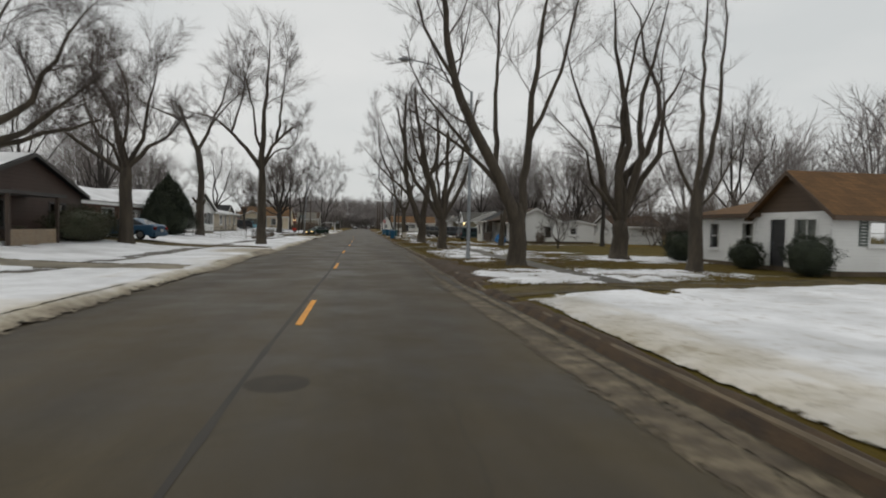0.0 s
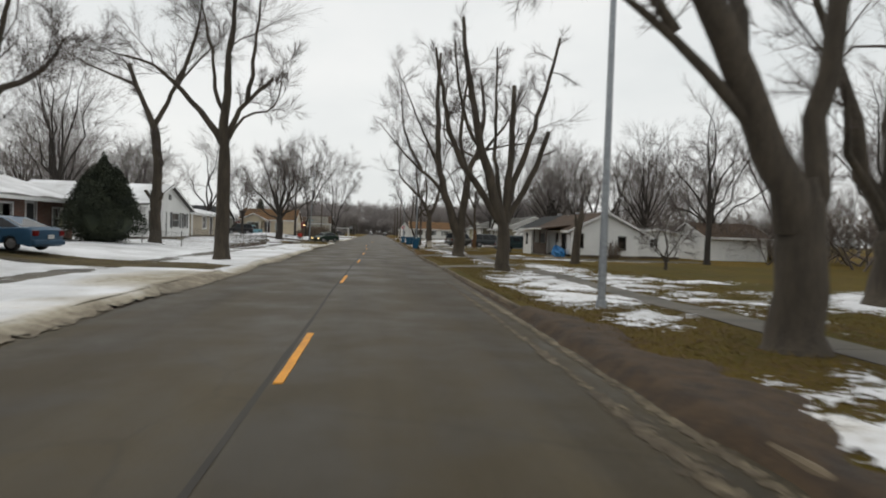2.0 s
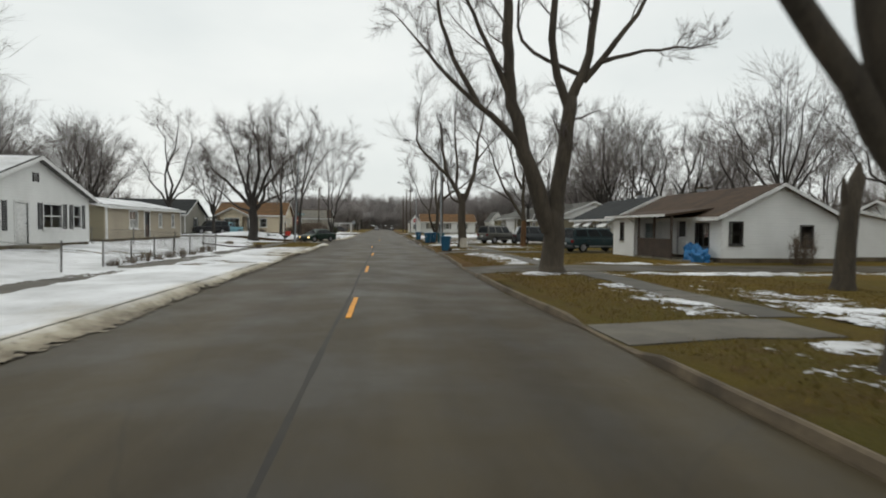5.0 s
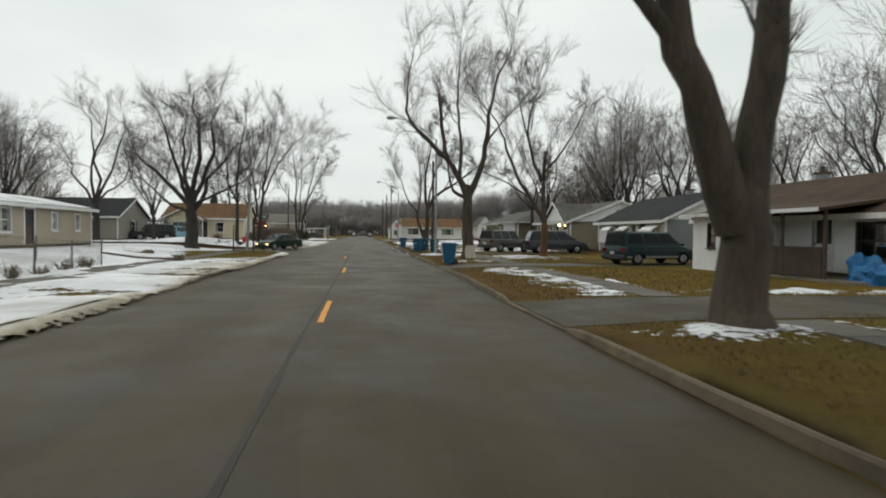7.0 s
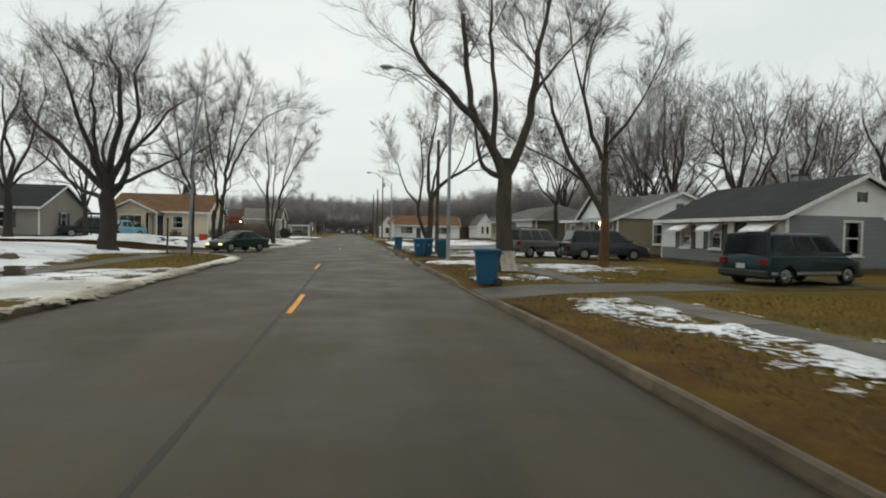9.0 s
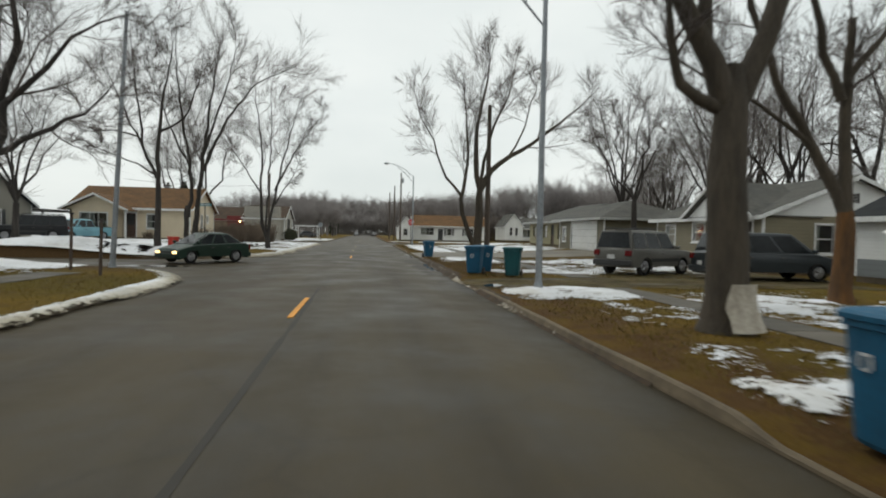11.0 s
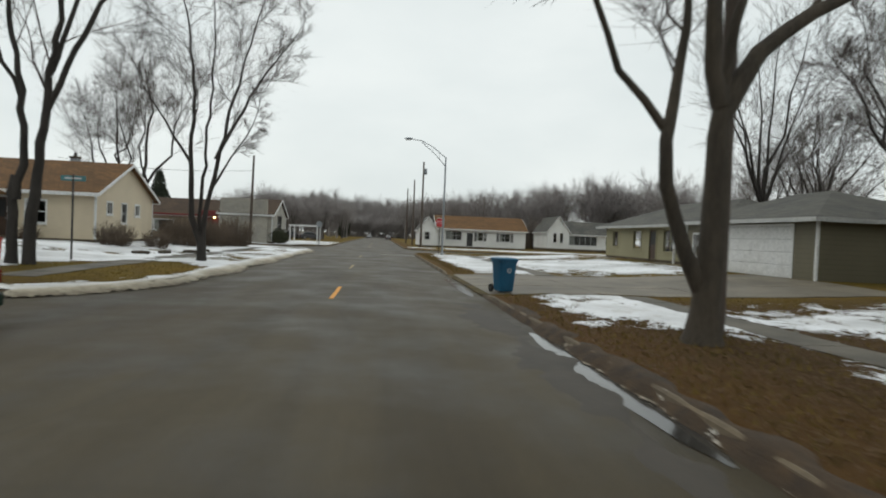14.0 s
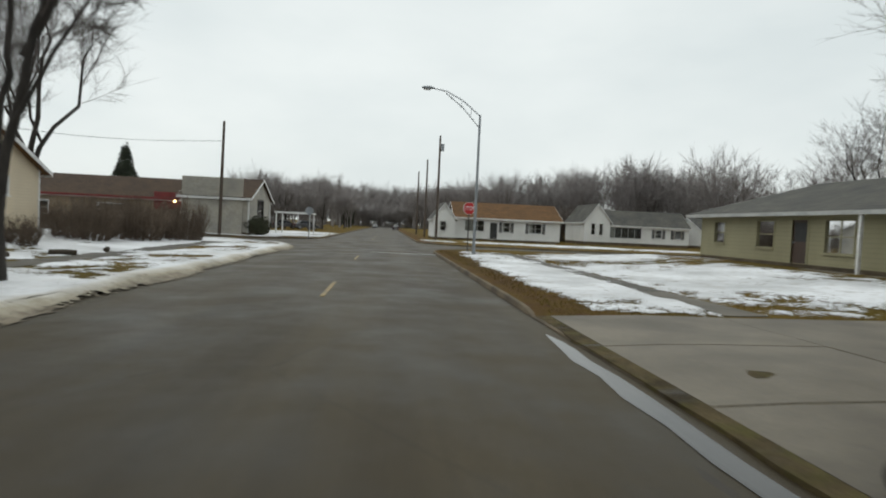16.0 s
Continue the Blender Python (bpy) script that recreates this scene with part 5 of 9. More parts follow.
scarred = tree("bare maple with old pruning stubs and pale trunk scar", (5.9, 76.6), 17, 0.31, 4.3, [], kids=(11, 9, 11), shrink=0.46, group=GR, paths=(
    (0.20, 0.06, ((-0.12, 0, 3.7), (-0.55, 0, 4.7), (-1.4, 0, 6.1), (-2.3, 0, 6.75), (-3.1, 0.1, 7.4), (-3.6, 0.1, 8.4), (-3.5, 0.1, 9.8))),
    (0.13, 0.08, ((-1.2, 0, 5.8), (-1.5, 0, 6.9), (-1.75, 0, 9.5))),
    (0.13, 0.05, ((-0.5, 0, 4.5), (-0.5, 0.1, 5.4), (-0.4, 0.2, 6.8), (-0.65, 0.3, 9.2), (-0.5, 0.3, 10.8))),
    (0.20, 0.06, ((0.05, 0, 3.7), (0.5, 0, 4.6), (0.93, 0, 6.1), (1.15, 0, 8.0), (1.25, 0, 9.1), (1.6, 0, 10.4), (2.2, 0, 11.6))),
    (0.08, 0.03, ((1.0, 0, 6.6), (1.8, 0.2, 7.8), (2.9, 0.3, 9.0))),
    (0.12, 0.07, ((-0.2, 0, 3.6), (-0.7, 0, 3.75), (-1.0, 0, 3.95), (-1.05, 0, 4.4)))))
tree("bare tree with a long leaning limb by the bins", (5.72, 96.5), 18, 0.215, 4.2, [], lean=(0.15, 0), kids=(10, 9, 11), shrink=0.42, flare=1.7, group=GR, paths=(
    (0.17, 0.05, ((0.12, 0, 3.7), (0.5, 0, 4.6), (1.3, 0, 5.4), (2.3, 0, 5.9), (3.9, 0.2, 7.0), (5.2, 0.3, 8.2))),
    (0.16, 0.05, ((0.12, 0, 3.9), (-0.05, 0, 4.9), (-0.15, 0, 5.7), (0.0, 0, 7.5), (0.4, 0, 9.4))),
    (0.11, 0.04, ((0.15, 0, 4.1), (0.35, 0.1, 5.4), (0.9, 0.2, 7.2), (1.7, 0.3, 9.0))),
    (0.15, 0.05, ((-0.05, 0, 0.9), (-0.48, 0, 1.85), (-0.86, 0, 2.7), (-0.8, 0, 3.2), (-0.7, 0, 3.8), (-0.55, 0, 4.7), (-0.45, 0.1, 5.6), (-0.6, 0.1, 7.6))),
    (0.08, 0.03, ((-0.75, 0, 3.4), (-1.2, 0, 3.95), (-1.9, 0, 4.8), (-2.05, 0, 5.5), (-2.7, 0, 7.0))),
    (0.06, 0.03, ((1.6, 0, 5.55), (2.3, 0.2, 6.6), (2.8, 0.3, 8.4)))))
tree("leaning bare tree with a rust-stained trunk", (11.8, 80.7), 19, 0.23, 2.7, [], kids=(11, 9, 11), shrink=0.46, bark=BARK_RUST, limb_bark=BARK, group=GR, paths=(
    (0.16, 0.05, ((0, 0, 2.3), (-0.9, 0, 3.9), (-2.0, 0.1, 5.6), (-2.6, 0.1, 7.2), (-3.2, 0.1, 8.8), (-4.2, 0.2, 9.9))),
    (0.18, 0.09, ((0, 0, 2.3), (-0.1, 0, 4.5), (0, 0, 7.0))),
    (0.09, 0.04, ((-0.05, 0, 5.6), (0.8, 0, 6.6), (1.8, 0.1, 7.9), (2.4, 0.1, 9.2))),
    (0.07, 0.03, ((-0.8, 0, 3.8), (-2.4, 0, 4.8), (-3.9, 0.1, 5.5))),
    (0.12, 0.04, ((-0.2, 0, 5.0), (-0.9, 0, 6.6), (-1.3, 0, 8.4), (-0.9, 0, 10.0), (-0.4, 0.1, 11.3))),
    (0.06, 0.03, ((-1.2, 0, 7.9), (-1.6, 0.2, 9.6), (-1.9, 0.2, 11.2)))))
tree("slender bare tree before the olive garage", (18.6, 105.5), 20, 0.20, 4.2, [(-3.0, 0.5, 8.2, 0.1), (0.4, -0.8, 11.0, 0.11), (2.6, 0.6, 9.0, 0.1), (-1.0, 1.5, 10.5, 0.09)], shrink=0.36, bark=BARK_DARK, group=GR)
tree("many-stemmed bare shrub tree on the lawn", (16.4, 43.2), 21, 0.10, 0.5, [(-1.0, 0.3, 3.0, 0.05), (0.2, -0.5, 3.8, 0.05), (0.9, 0.5, 3.3, 0.05), (-0.4, 0.7, 3.9, 0.045), (1.5, -0.3, 2.4, 0.04), (-1.5, -0.4, 2.2, 0.04)], kids=(9, 7, 6), shrink=0.4, group=GR)
tree("tall slender bare tree on the lawn before the garage", (23.9, 51.4), 22, 0.20, 4.4, [(-3.4, 0.5, 8.6, 0.09), (-1.2, -0.6, 11.6, 0.1), (0.6, 0.6, 12.4, 0.11), (2.2, -0.4, 10.6, 0.09), (3.6, 0.5, 8.2, 0.07)], kids=(8, 7, 7), shrink=0.38, bark=BARK_DARK, group=GR)
# left yards
tree("bare street maple with forked crown on the snowy verge", (-7.2, 40.8), 31, 0.31, 6.2, [], kids=(9, 9, 13), shrink=0.4, group=GL, paths=(
    (0.19, 0.05, ((-0.05, 0, 5.6), (-0.4, 0, 6.2), (-1.4, 0, 7.5), (-2.6, 0.1, 8.6), (-3.6, 0.1, 9.4), (-4.9, 0.2, 9.5))),
    (0.25, 0.06, ((0, 0, 5.6), (0.05, 0, 7.6), (0.15, 0, 10.0), (0.4, 0, 12.4), (0.5, 0.1, 14.4))),
    (0.14, 0.08, ((0.15, 0, 6.0), (0.7, 0, 7.2), (1.3, 0, 8.0), (2.2, 0, 8.8))),
    (0.08, 0.03, ((0.2, 0, 5.8), (0.8, 0, 6.9), (1.5, 0, 7.2), (2.3, 0, 7.2), (2.5, 0, 8.4))),
    (0.11, 0.04, ((0.0, 0, 7.0), (-0.5, 0, 7.8), (-0.55, 0, 9.7), (-1.3, 0.1, 12.4))),
    (0.12, 0.04, ((1.0, 0, 7.6), (1.3, -0.3, 9.5), (1.7, -0.5, 12.6))),
    (0.10, 0.04, ((-2.2, 0.1, 8.2), (-1.7, 0.5, 10.0), (-1.2, 0.8, 13.0)))))
tree("bare yard maple with split trunk and broken stub", (-14.85, 53.2), 32, 0.36, 3.4, [], kids=(9, 9, 12), shrink=0.4, lean=(0.05, 0), group=GL, paths=(
    (0.33, 0.26, ((0.0, 0, 2.4), (0.05, 0, 3.6), (0.15, 0, 5.2), (0.0, 0, 6.6), (-0.25, 0, 8.3))),
    (0.20, 0.13, ((-0.2, 0, 7.9), (-0.9, 0, 9.6), (-1.9, 0, 12.0))),
    (0.18, 0.06, ((-0.2, 0, 8.0), (0.7, 0, 9.6), (1.3, 0, 11.2), (2.0, 0.1, 13.0), (2.6, 0.1, 15.2))),
    (0.11, 0.03, ((-1.4, 0, 10.6), (-2.6, 0.1, 11.2), (-4.0, 0.1, 11.6), (-5.6, 0.2, 12.4))),
    (0.10, 0.03, ((0.9, 0, 10.2), (1.9, -0.2, 11.6), (3.4, -0.3, 13.2))),
    (0.17, 0.10, ((0.0, 0, 2.8), (-0.4, -0.1, 3.3), (-0.62, -0.1, 3.6))),
    (0.15, 0.08, ((0.05, 0, 2.8), (0.4, -0.1, 3.1), (0.5, -0.1, 3.5)))))
tree("tall bare tree with a dense crown beside the grey house", (-26.0, 104.6), 52, 0.30, 4.0, [(-3.8, 0.6, 11.0, 0.15), (-1.6, -0.8, 14.0, 0.16), (0.8, 0.8, 14.5, 0.17), (2.8, -0.6, 13.0, 0.15), (4.4, 0.6, 10.0, 0.12)], kids=(9, 9, 11), shrink=0.42, bark=BARK_DARK, group=GL)
tree("large bare tree rising behind the tan house", (29.3, 104.0), 53, 0.34, 3.0, [(-4.6, 0.4, 10.5, 0.15), (-1.8, -0.6, 15.5, 0.18), (1.6, 0.6, 15.5, 0.18), (4.4, -0.4, 12.0, 0.14), (-6.0, 0.8, 7.5, 0.12)], kids=(8, 7, 7), shrink=0.4, bark=BARK_DARK, group=GL)
tree("bare tree with twisting limbs behind the grey house", (36.0, 104.5), 54, 0.30, 3.0, [], kids=(7, 6, 6), shrink=0.42, bark=BARK_DARK, group=GL, paths=(
    (0.24, 0.06, ((0, 0, 2.6), (-0.3, 0, 6.0), (-1.6, 0, 8.8), (-2.6, 0.2, 10.0), (-2.2, 0.3, 12.6))), (0.2, 0.05, ((-0.1, 0, 4.6), (0.6, 0, 7.4), (0.9, 0, 10.4), (-0.4, 0, 13.4))), (0.12, 0.04, ((-1.0, 0, 7.6), (-3.6, 0.2, 8.4), (-5.0, 0.3, 7.2)))))
tree("leaning bare tree with a long bent limb behind the grey house", (39.0, 106.5), 55, 0.32, 2.4, [], kids=(7, 6, 6), shrink=0.42, bark=BARK_DARK, group=GL, paths=(
    (0.27, 0.06, ((0, 0, 2.0), (0.8, 0, 5.6), (2.6, 0, 9.2), (3.6, 0, 12.6), (4.4, 0.2, 15.6))), (0.2, 0.05, ((0.3, 0, 3.4), (2.4, 0, 6.4), (4.6, 0, 6.6), (7.6, 0.2, 8.8))), (0.12, 0.04, ((2.4, 0, 8.8), (1.4, 0.2, 11.6), (1.6, 0.3, 14.0)))))
tree("upright bare tree beside the grey house yard", (38.5, 91.0), 56, 0.28, 3.4, [(-2.6, 0.4, 11.5, 0.14), (0.2, -0.6, 13.5, 0.16), (2.8, 0.4, 12.0, 0.14), (-0.8, 1.0, 12.8, 0.1)], kids=(7, 6, 6), shrink=0.42, bark=BARK_DARK, group=GL)
tree("bare yard maple with spreading crown", (-13.5, 33.0), 33, 0.36, 4.9, [(-4.2, 0.4, 7.4, 0.16), (3.4, 0.4, 7.9, 0.17), (-1.6, -1.0, 11.6, 0.17), (1.2, 1.2, 11.8, 0.17), (0.0, -2.4, 11.0, 0.13), (-3.4, 2.0, 10.2, 0.12)], stubs=((-0.4, 0, 6.6),), kids=(10, 10, 15), group=GL)
tree("large bare maple whose limbs reach over the lawn", (-13.5, 19.5), 34, 0.42, 4.2, [(3.4, 3.0, 7.6, 0.16), (4.4, 0.6, 9.8, 0.17), (-2.5, 1.0, 11.5, 0.18), (1.0, -2.0, 12.5, 0.18), (3.0, 4.5, 6.0, 0.12), (0.5, 3.0, 12.0, 0.15)], kids=(10, 10, 15), group=GL)
tree("round-crowned bare maple by the side street", (-12.6, 88.6), 35, 0.42, 3.4, [
    (-4.4, 0.6, 8.2, 0.2), (-2.4, -1.2, 10.6, 0.2), (0.0, 1.0, 12.0, 0.22), (2.4, -0.8, 11.0, 0.2), (4.6, 0.8, 8.8, 0.18), (-5.2, 1.6, 6.0, 0.14), (5.0, -1.2, 6.2, 0.13), (0.6, -3.0, 9.5, 0.15), (-1.0, 3.4, 9.8, 0.15)], kids=(9, 9, 13), shrink=0.52, bark=BARK_DARK, group=GL)
tree("slim dark bare tree before the cream house", (-13.3, 107.5), 36, 0.19, 5.0, [], kids=(11, 9, 12), shrink=0.36, bark=BARK_DARK, group=GL, paths=(
    (0.16, 0.04, ((-0.03, 0, 4.5), (0.0, 0, 6.6), (0.1, 0, 8.6), (0.45, 0, 10.8), (0.8, 0.2, 13.0))), (0.11, 0.03, ((-0.1, 0, 4.6), (-0.4, 0, 5.3), (-1.45, 0, 7.6), (-2.2, 0.1, 9.0), (-2.8, 0.1, 10.4))),
    (0.06, 0.02, ((-0.2, 0, 4.8), (-1.4, 0.1, 5.6), (-2.6, 0.2, 5.9), (-3.8, 0.2, 6.4))), (0.06, 0.02, ((-1.2, 0, 7.2), (-2.4, 0.1, 7.6), (-3.7, 0.2, 7.6))),
    (0.09, 0.03, ((0.05, 0, 7.6), (0.8, 0.1, 8.0), (1.7, 0.1, 8.6), (2.3, 0.2, 10.8))), (0.09, 0.03, ((-0.9, 0, 6.4), (-1.2, -0.3, 9.6), (-1.5, -0.4, 12.6)))))
tree("bare ash with two close stems at the corner", (-11.7, 108.1), 37, 0.16, 3.0, [], kids=(11, 9, 12), shrink=0.36, bark=BARK_DARK, group=GL, paths=(
    (0.15, 0.04, ((0.1, 0, 2.2), (0.35, 0, 3.8), (0.1, 0, 6.3), (-0.5, 0, 10.1), (-0.8, 0, 13.0))),
    (0.21, 0.05, ((0.5, 0.1, -0.05), (0.62, 0.1, 2.0), (0.7, 0.1, 3.7), (0.95, 0.1, 6.0), (1.4, 0.1, 9.7), (1.9, 0.1, 13.2))),
    (0.12, 0.04, ((0.85, 0.1, 5.0), (1.8, 0.1, 7.4), (3.0, 0.1, 9.5), (4.3, 0.2, 11.4), (6.2, 0.3, 12.4))), (0.10, 0.03, ((1.0, 0.1, 6.4), (1.8, 0.1, 8.9), (2.5, 0.1, 11.0), (2.9, 0.1, 13.2))),
    (0.08, 0.03, ((0.15, 0, 5.6), (-1.0, 0.2, 7.8), (-2.0, 0.3, 10.4)))))
tree("bare ash with spreading upright stems on the corner lawn", (-7.4, 113.9), 38, 0.20, 1.3, [], kids=(11, 9, 11), shrink=0.32, bark=BARK_DARK, group=GL, paths=(
    (0.14, 0.03, ((-0.05, 0, 0.9), (-0.4, 0, 1.9), (-0.55, 0, 4.0), (-0.55, 0, 6.2), (-0.5, 0, 7.8), (-0.8, 0, 10.0), (-1.05, 0, 12.2))), (0.13, 0.03, ((0.05, 0, 0.9), (0.2, 0, 2.6), (0.45, 0, 4.4), (0.9, 0, 6.2), (1.4, 0, 7.9), (2.0, 0, 10.7))),
    (0.09, 0.03, ((0.5, 0, 4.6), (1.3, 0.1, 6.4), (2.3, 0.1, 8.2), (3.4, 0.1, 9.8))), (0.07, 0.02, ((-0.55, 0, 4.4), (-1.1, 0, 5.2), (-1.7, 0.1, 6.2), (-2.6, 0.1, 7.4))),
    (0.09, 0.03, ((-0.1, 0.1, 1.4), (-0.1, 0.5, 5.0), (0.1, 0.8, 9.0), (0.0, 0.9, 12.4))), (0.06, 0.02, ((0.3, 0, 3.2), (1.0, -0.2, 4.4), (1.7, -0.3, 5.4)))))
tree("upright bare tree beyond the hedge", (-17.0, 131.5), 39, 0.24, 3.2, [(-2.6, 0.5, 11, 0.12), (0.0, -0.6, 13.2, 0.14), (2.4, 0.4, 12, 0.12), (1.2, 1.2, 12.8, .1)], kids=(12, 10, 9), bark=BARK_DARK, group=GL)
tree("upright bare tree with dense twigs behind the hedge", (-21.0, 135.5), 40, 0.24, 3.2, [(-2.6, 0.5, 11, 0.12), (0.0, -0.6, 13.2, 0.14), (2.4, 0.4, 12, 0.12), (-1.2, 1.2, 12.8, .1)], kids=(12, 10, 9), bark=BARK_DARK, group=GL)

bm = bmesh.new()
grid = [[bm.verts.new((5.9 + r * math.cos(a), 76.6 + r * math.sin(a), float(land(5.9, 76.6)) - 0.05 + z)) for a in (radians(-118 + 11 * k + 6 * math.sin(z * 9 + k)) for k in range(8))]
        for z, r in ((0.12, 0.60), (0.3, 0.53), (0.48, 0.475), (0.66, 0.445), (0.85, 0.44))]
for a, b in zip(grid, grid[1:]):
    for k in range(7):
        bm.faces.new((a[k], a[k + 1], b[k + 1], b[k]))
part("bare_wood", bm, PALE_WOOD, scarred, "pale bare wood where bark is gone")

# the tall snag on the right lawn
rng = np.random.default_rng(5)
snag = thing("tree_snag", "broken leafless trunk with a splintered top on the lawn", "tree stump", (12.5, 47.2, float(land(12.5, 47.2)) - 0.03))
w = Wood()
o = np.array((12.5, 47.2, float(land(12.5, 47.2)) - 0.05))
w.add(o + np.array(((0, 0, 0), (0.02, 0, 0.3), (0.05, 0, 1.2), (0.12, 0, 2.2), (0.32, 0, 3.1), (0.38, 0, 3.6))), (0.36, 0.28, 0.25, 0.24, 0.2, 0.03), 12)
w.add(o + np.array(((0.1, 0, 2.1), (-0.02, 0.02, 2.7), (-0.06, 0.05, 3.2))), (0.16, 0.12, 0.02), 9)
w.put("trunk", BARK, snag)

# ---------------------------------------------------------------- background trees
def crowd_tree(seed, h, spread):
    """Trunk with limbs, and a round crown of fine twigs."""
    rng = np.random.default_rng(seed)
    stem, wd = Wood(), Wood()
    top = np.array((0, 0, h * 0.22))
    stem.add(np.array(((0, 0, -0.2), (0.05, 0, h * 0.1), top)), (0.26, 0.2, 0.18), 7)
    for k in range(8):
        a = k * 2.4 + rng.random()
        el = math.radians((28, 50, 68, 84)[k % 4] + rng.uniform(-8, 8))
        tip = top + np.array((math.cos(a) * math.cos(el) * spread, math.sin(a) * math.cos(el) * spread, (0.25 + 0.75 * math.sin(el)) * h * 0.66))
        s = np.linspace(0, 1, 6)[:, None]
        q = top * (1 - s) + tip * s + rng.normal(0, 0.3, (6, 3)) * s * (1 - s) * 3
        rr = np.linspace(0.10, 0.015, 6)
        stem.add(q, rr, 5)
        sprout(rng, wd, q, rr, 0, 2, (8, 6, 7), 0.5, 0.0, 0.008)
    return stem.arrays(), wd.arrays()


CROWD_MESH = []
for k, (h, spread) in enumerate(((12, 5.0), (14, 4.8), (10.5, 5.4), (15, 5.4))):
    pair = []
    for name, (v, f), m in zip(("trunk", "crown"), crowd_tree(100 + k, h, spread), (BARK_DARK, HAZE_TINTED_TWIG)):
        me = bpy.data.meshes.new(name)
        me.from_pydata(v.tolist(), [], f)
        me.materials.append(m)
        pair.append(me)
    CROWD_MESH.append(pair)


def back_tree(x, y, k, turn, size, label="bare tree with hazy twigs behind the houses"):
    ob = thing("tree", label, "tree", (x, y, float(land(x, y)) - 0.1), "background trees")
    ob.rotation_euler = (0, 0, turn)
    ob.scale = (size, size, size)
    for me in CROWD_MESH[k]:
        c = new(me.name.split(".")[0], me)
        c.parent = ob


brng = random.Random(9)
spots = []
for y in range(50, 132, 12):
    spots.append((brng.uniform(30, 44), y + brng.uniform(-3, 3)))
for y in range(0, 128, 8):
    if not 84 < y < 104:
        spots.append((-brng.uniform(30, 42), y + brng.uniform(-2, 2)))
    spots.append((-brng.uniform(46, 62), y + brng.uniform(-3, 3)))
for x, y in ((-21.5, 107), (29, 72), (27.5, 101), (30, 96), (33, 118), (38, 139), (45, 150), (27, 125), (32, 126), (33.5, 119), (31.5, 113), (36, 131), (-48, 96), (-52, 103), (-44, 118), (-50, 110)):
    spots.append((x, y))
for x, y in spots:
    back_tree(x, y, brng.randrange(4), brng.uniform(0, 6.28), brng.uniform(0.95, 1.35))
for x, y, k, s in ((-21, 186, 0, .6), (-16, 196, 2, .62), (-11, 205, 1, .55), (-9, 230, 3, .5), (9, 186, 1, .55), (14, 190, 0, .7), (18, 187, 3, .62), (30, 196, 2, .75), (38, 200, 1, .8), (46, 196, 3, .8), (56, 190, 0, 1.0), (66, 180, 2, 1.0), (52, 170, 1, .8)):
    back_tree(x, y, k, brng.uniform(0, 6.28), s, "bare tree beyond the crossing")

# distant woods and brush as one mass of many small trees
wr = np.random.default_rng(77)
SMALL = []
for k in range(5):
    r2 = np.random.default_rng(400 + k)
    wd = Wood()
    brush = k >= 3
    if not brush:
        wd.add(np.array(((0, 0, -0.2), (0, 0, 3.0))), (0.26, 0.18), 4)
    for j in range(7):
        a = j * 0.9 + r2.random()
        reach, top = (3.8, 4.2) if brush else (3.8, 10.5)
        foot = np.array((r2.normal(0, 1.6), r2.normal(0, 1.6), -0.1)) if brush else np.array((0, 0, 2.2 + r2.random()))
        tip = np.array((math.cos(a) * reach * r2.uniform(0.3, 1), math.sin(a) * reach * r2.uniform(0.3, 1), top * r2.uniform(0.7, 1)))
        q = foot + (tip - foot) * np.linspace(0, 1, 4)[:, None]
        rr = np.linspace(0.10, 0.03, 4)
        wd.add(q, rr, 3)
        sprout(r2, wd, q, rr, 0, 1, (10, 11), 0.5, 0.0, 0.020)
    SMALL.append(wd.arrays())
def belt(rng, n, x0, x1, y0, y1, s0, s1, kinds):
    """Spots for a belt of trees or brush: x, y, size, kind; the side streets stay open."""
    out = []
    for _ in range(n):
        x, y = rng.uniform(x0, x1), rng.uniform(y0, y1)
        if abs(y - 146) > 8 and not (x < 0 and abs(y - 95) < 8):
            out.append((x, y, rng.uniform(s0, s1), kinds[rng.integers(len(kinds))]))
    return out


def mass(spots, name, material, label, category):
    fv, ff, n0 = [], [], 0
    for x, y, s, k in spots:
        v, f = SMALL[k]
        a = wr.uniform(0, 6.28)
        rot = np.array(((math.cos(a), -math.sin(a), 0), (math.sin(a), math.cos(a), 0), (0, 0, 1)))
        fv.append(v @ rot.T * s + np.array((x, y, 0)))
        ff += [[i + n0 for i in q] for q in f]
        n0 += len(v)
    tagged(raw_part(name, np.concatenate(fv), ff, material, None), label, category, kind="stuff")


TREES, BRUSH = (0, 1, 2), (3, 4)
woods = belt(wr, 70, -50, 50, 372, 430, 1.3, 1.9, TREES) + belt(wr, 46, -110, 110, 432, 445, 1.5, 2.2, BRUSH) + belt(wr, 7, -15, -8, 250, 266, 0.7, 0.9, TREES) + belt(wr, 26, -32, 30, 365, 372, 1.2, 1.8, BRUSH) + belt(wr, 22, -16, 14, 340, 362, 1.5, 2.2, BRUSH) + belt(wr, 45, 10, 60, 290, 350, 1.1, 1.5, TREES) + belt(wr, 45, -60, -9, 290, 350, 1.1, 1.5, TREES)
woods += belt(wr, 30, 15, 34, 192, 222, 0.7, 1.0, TREES) + belt(wr, 45, 34, 70, 192, 222, 0.95, 1.3, TREES) + belt(wr, 26, -50, -22, 190, 226, 0.42, 0.6, TREES) + belt(wr, 26, -24, -11, 192, 226, 0.6, 0.85, TREES)
woods += belt(wr, 45, 44, 90, 0, 190, 0.9, 1.4, TREES) + belt(wr, 45, -90, -44, 0, 190, 0.9, 1.4, TREES)
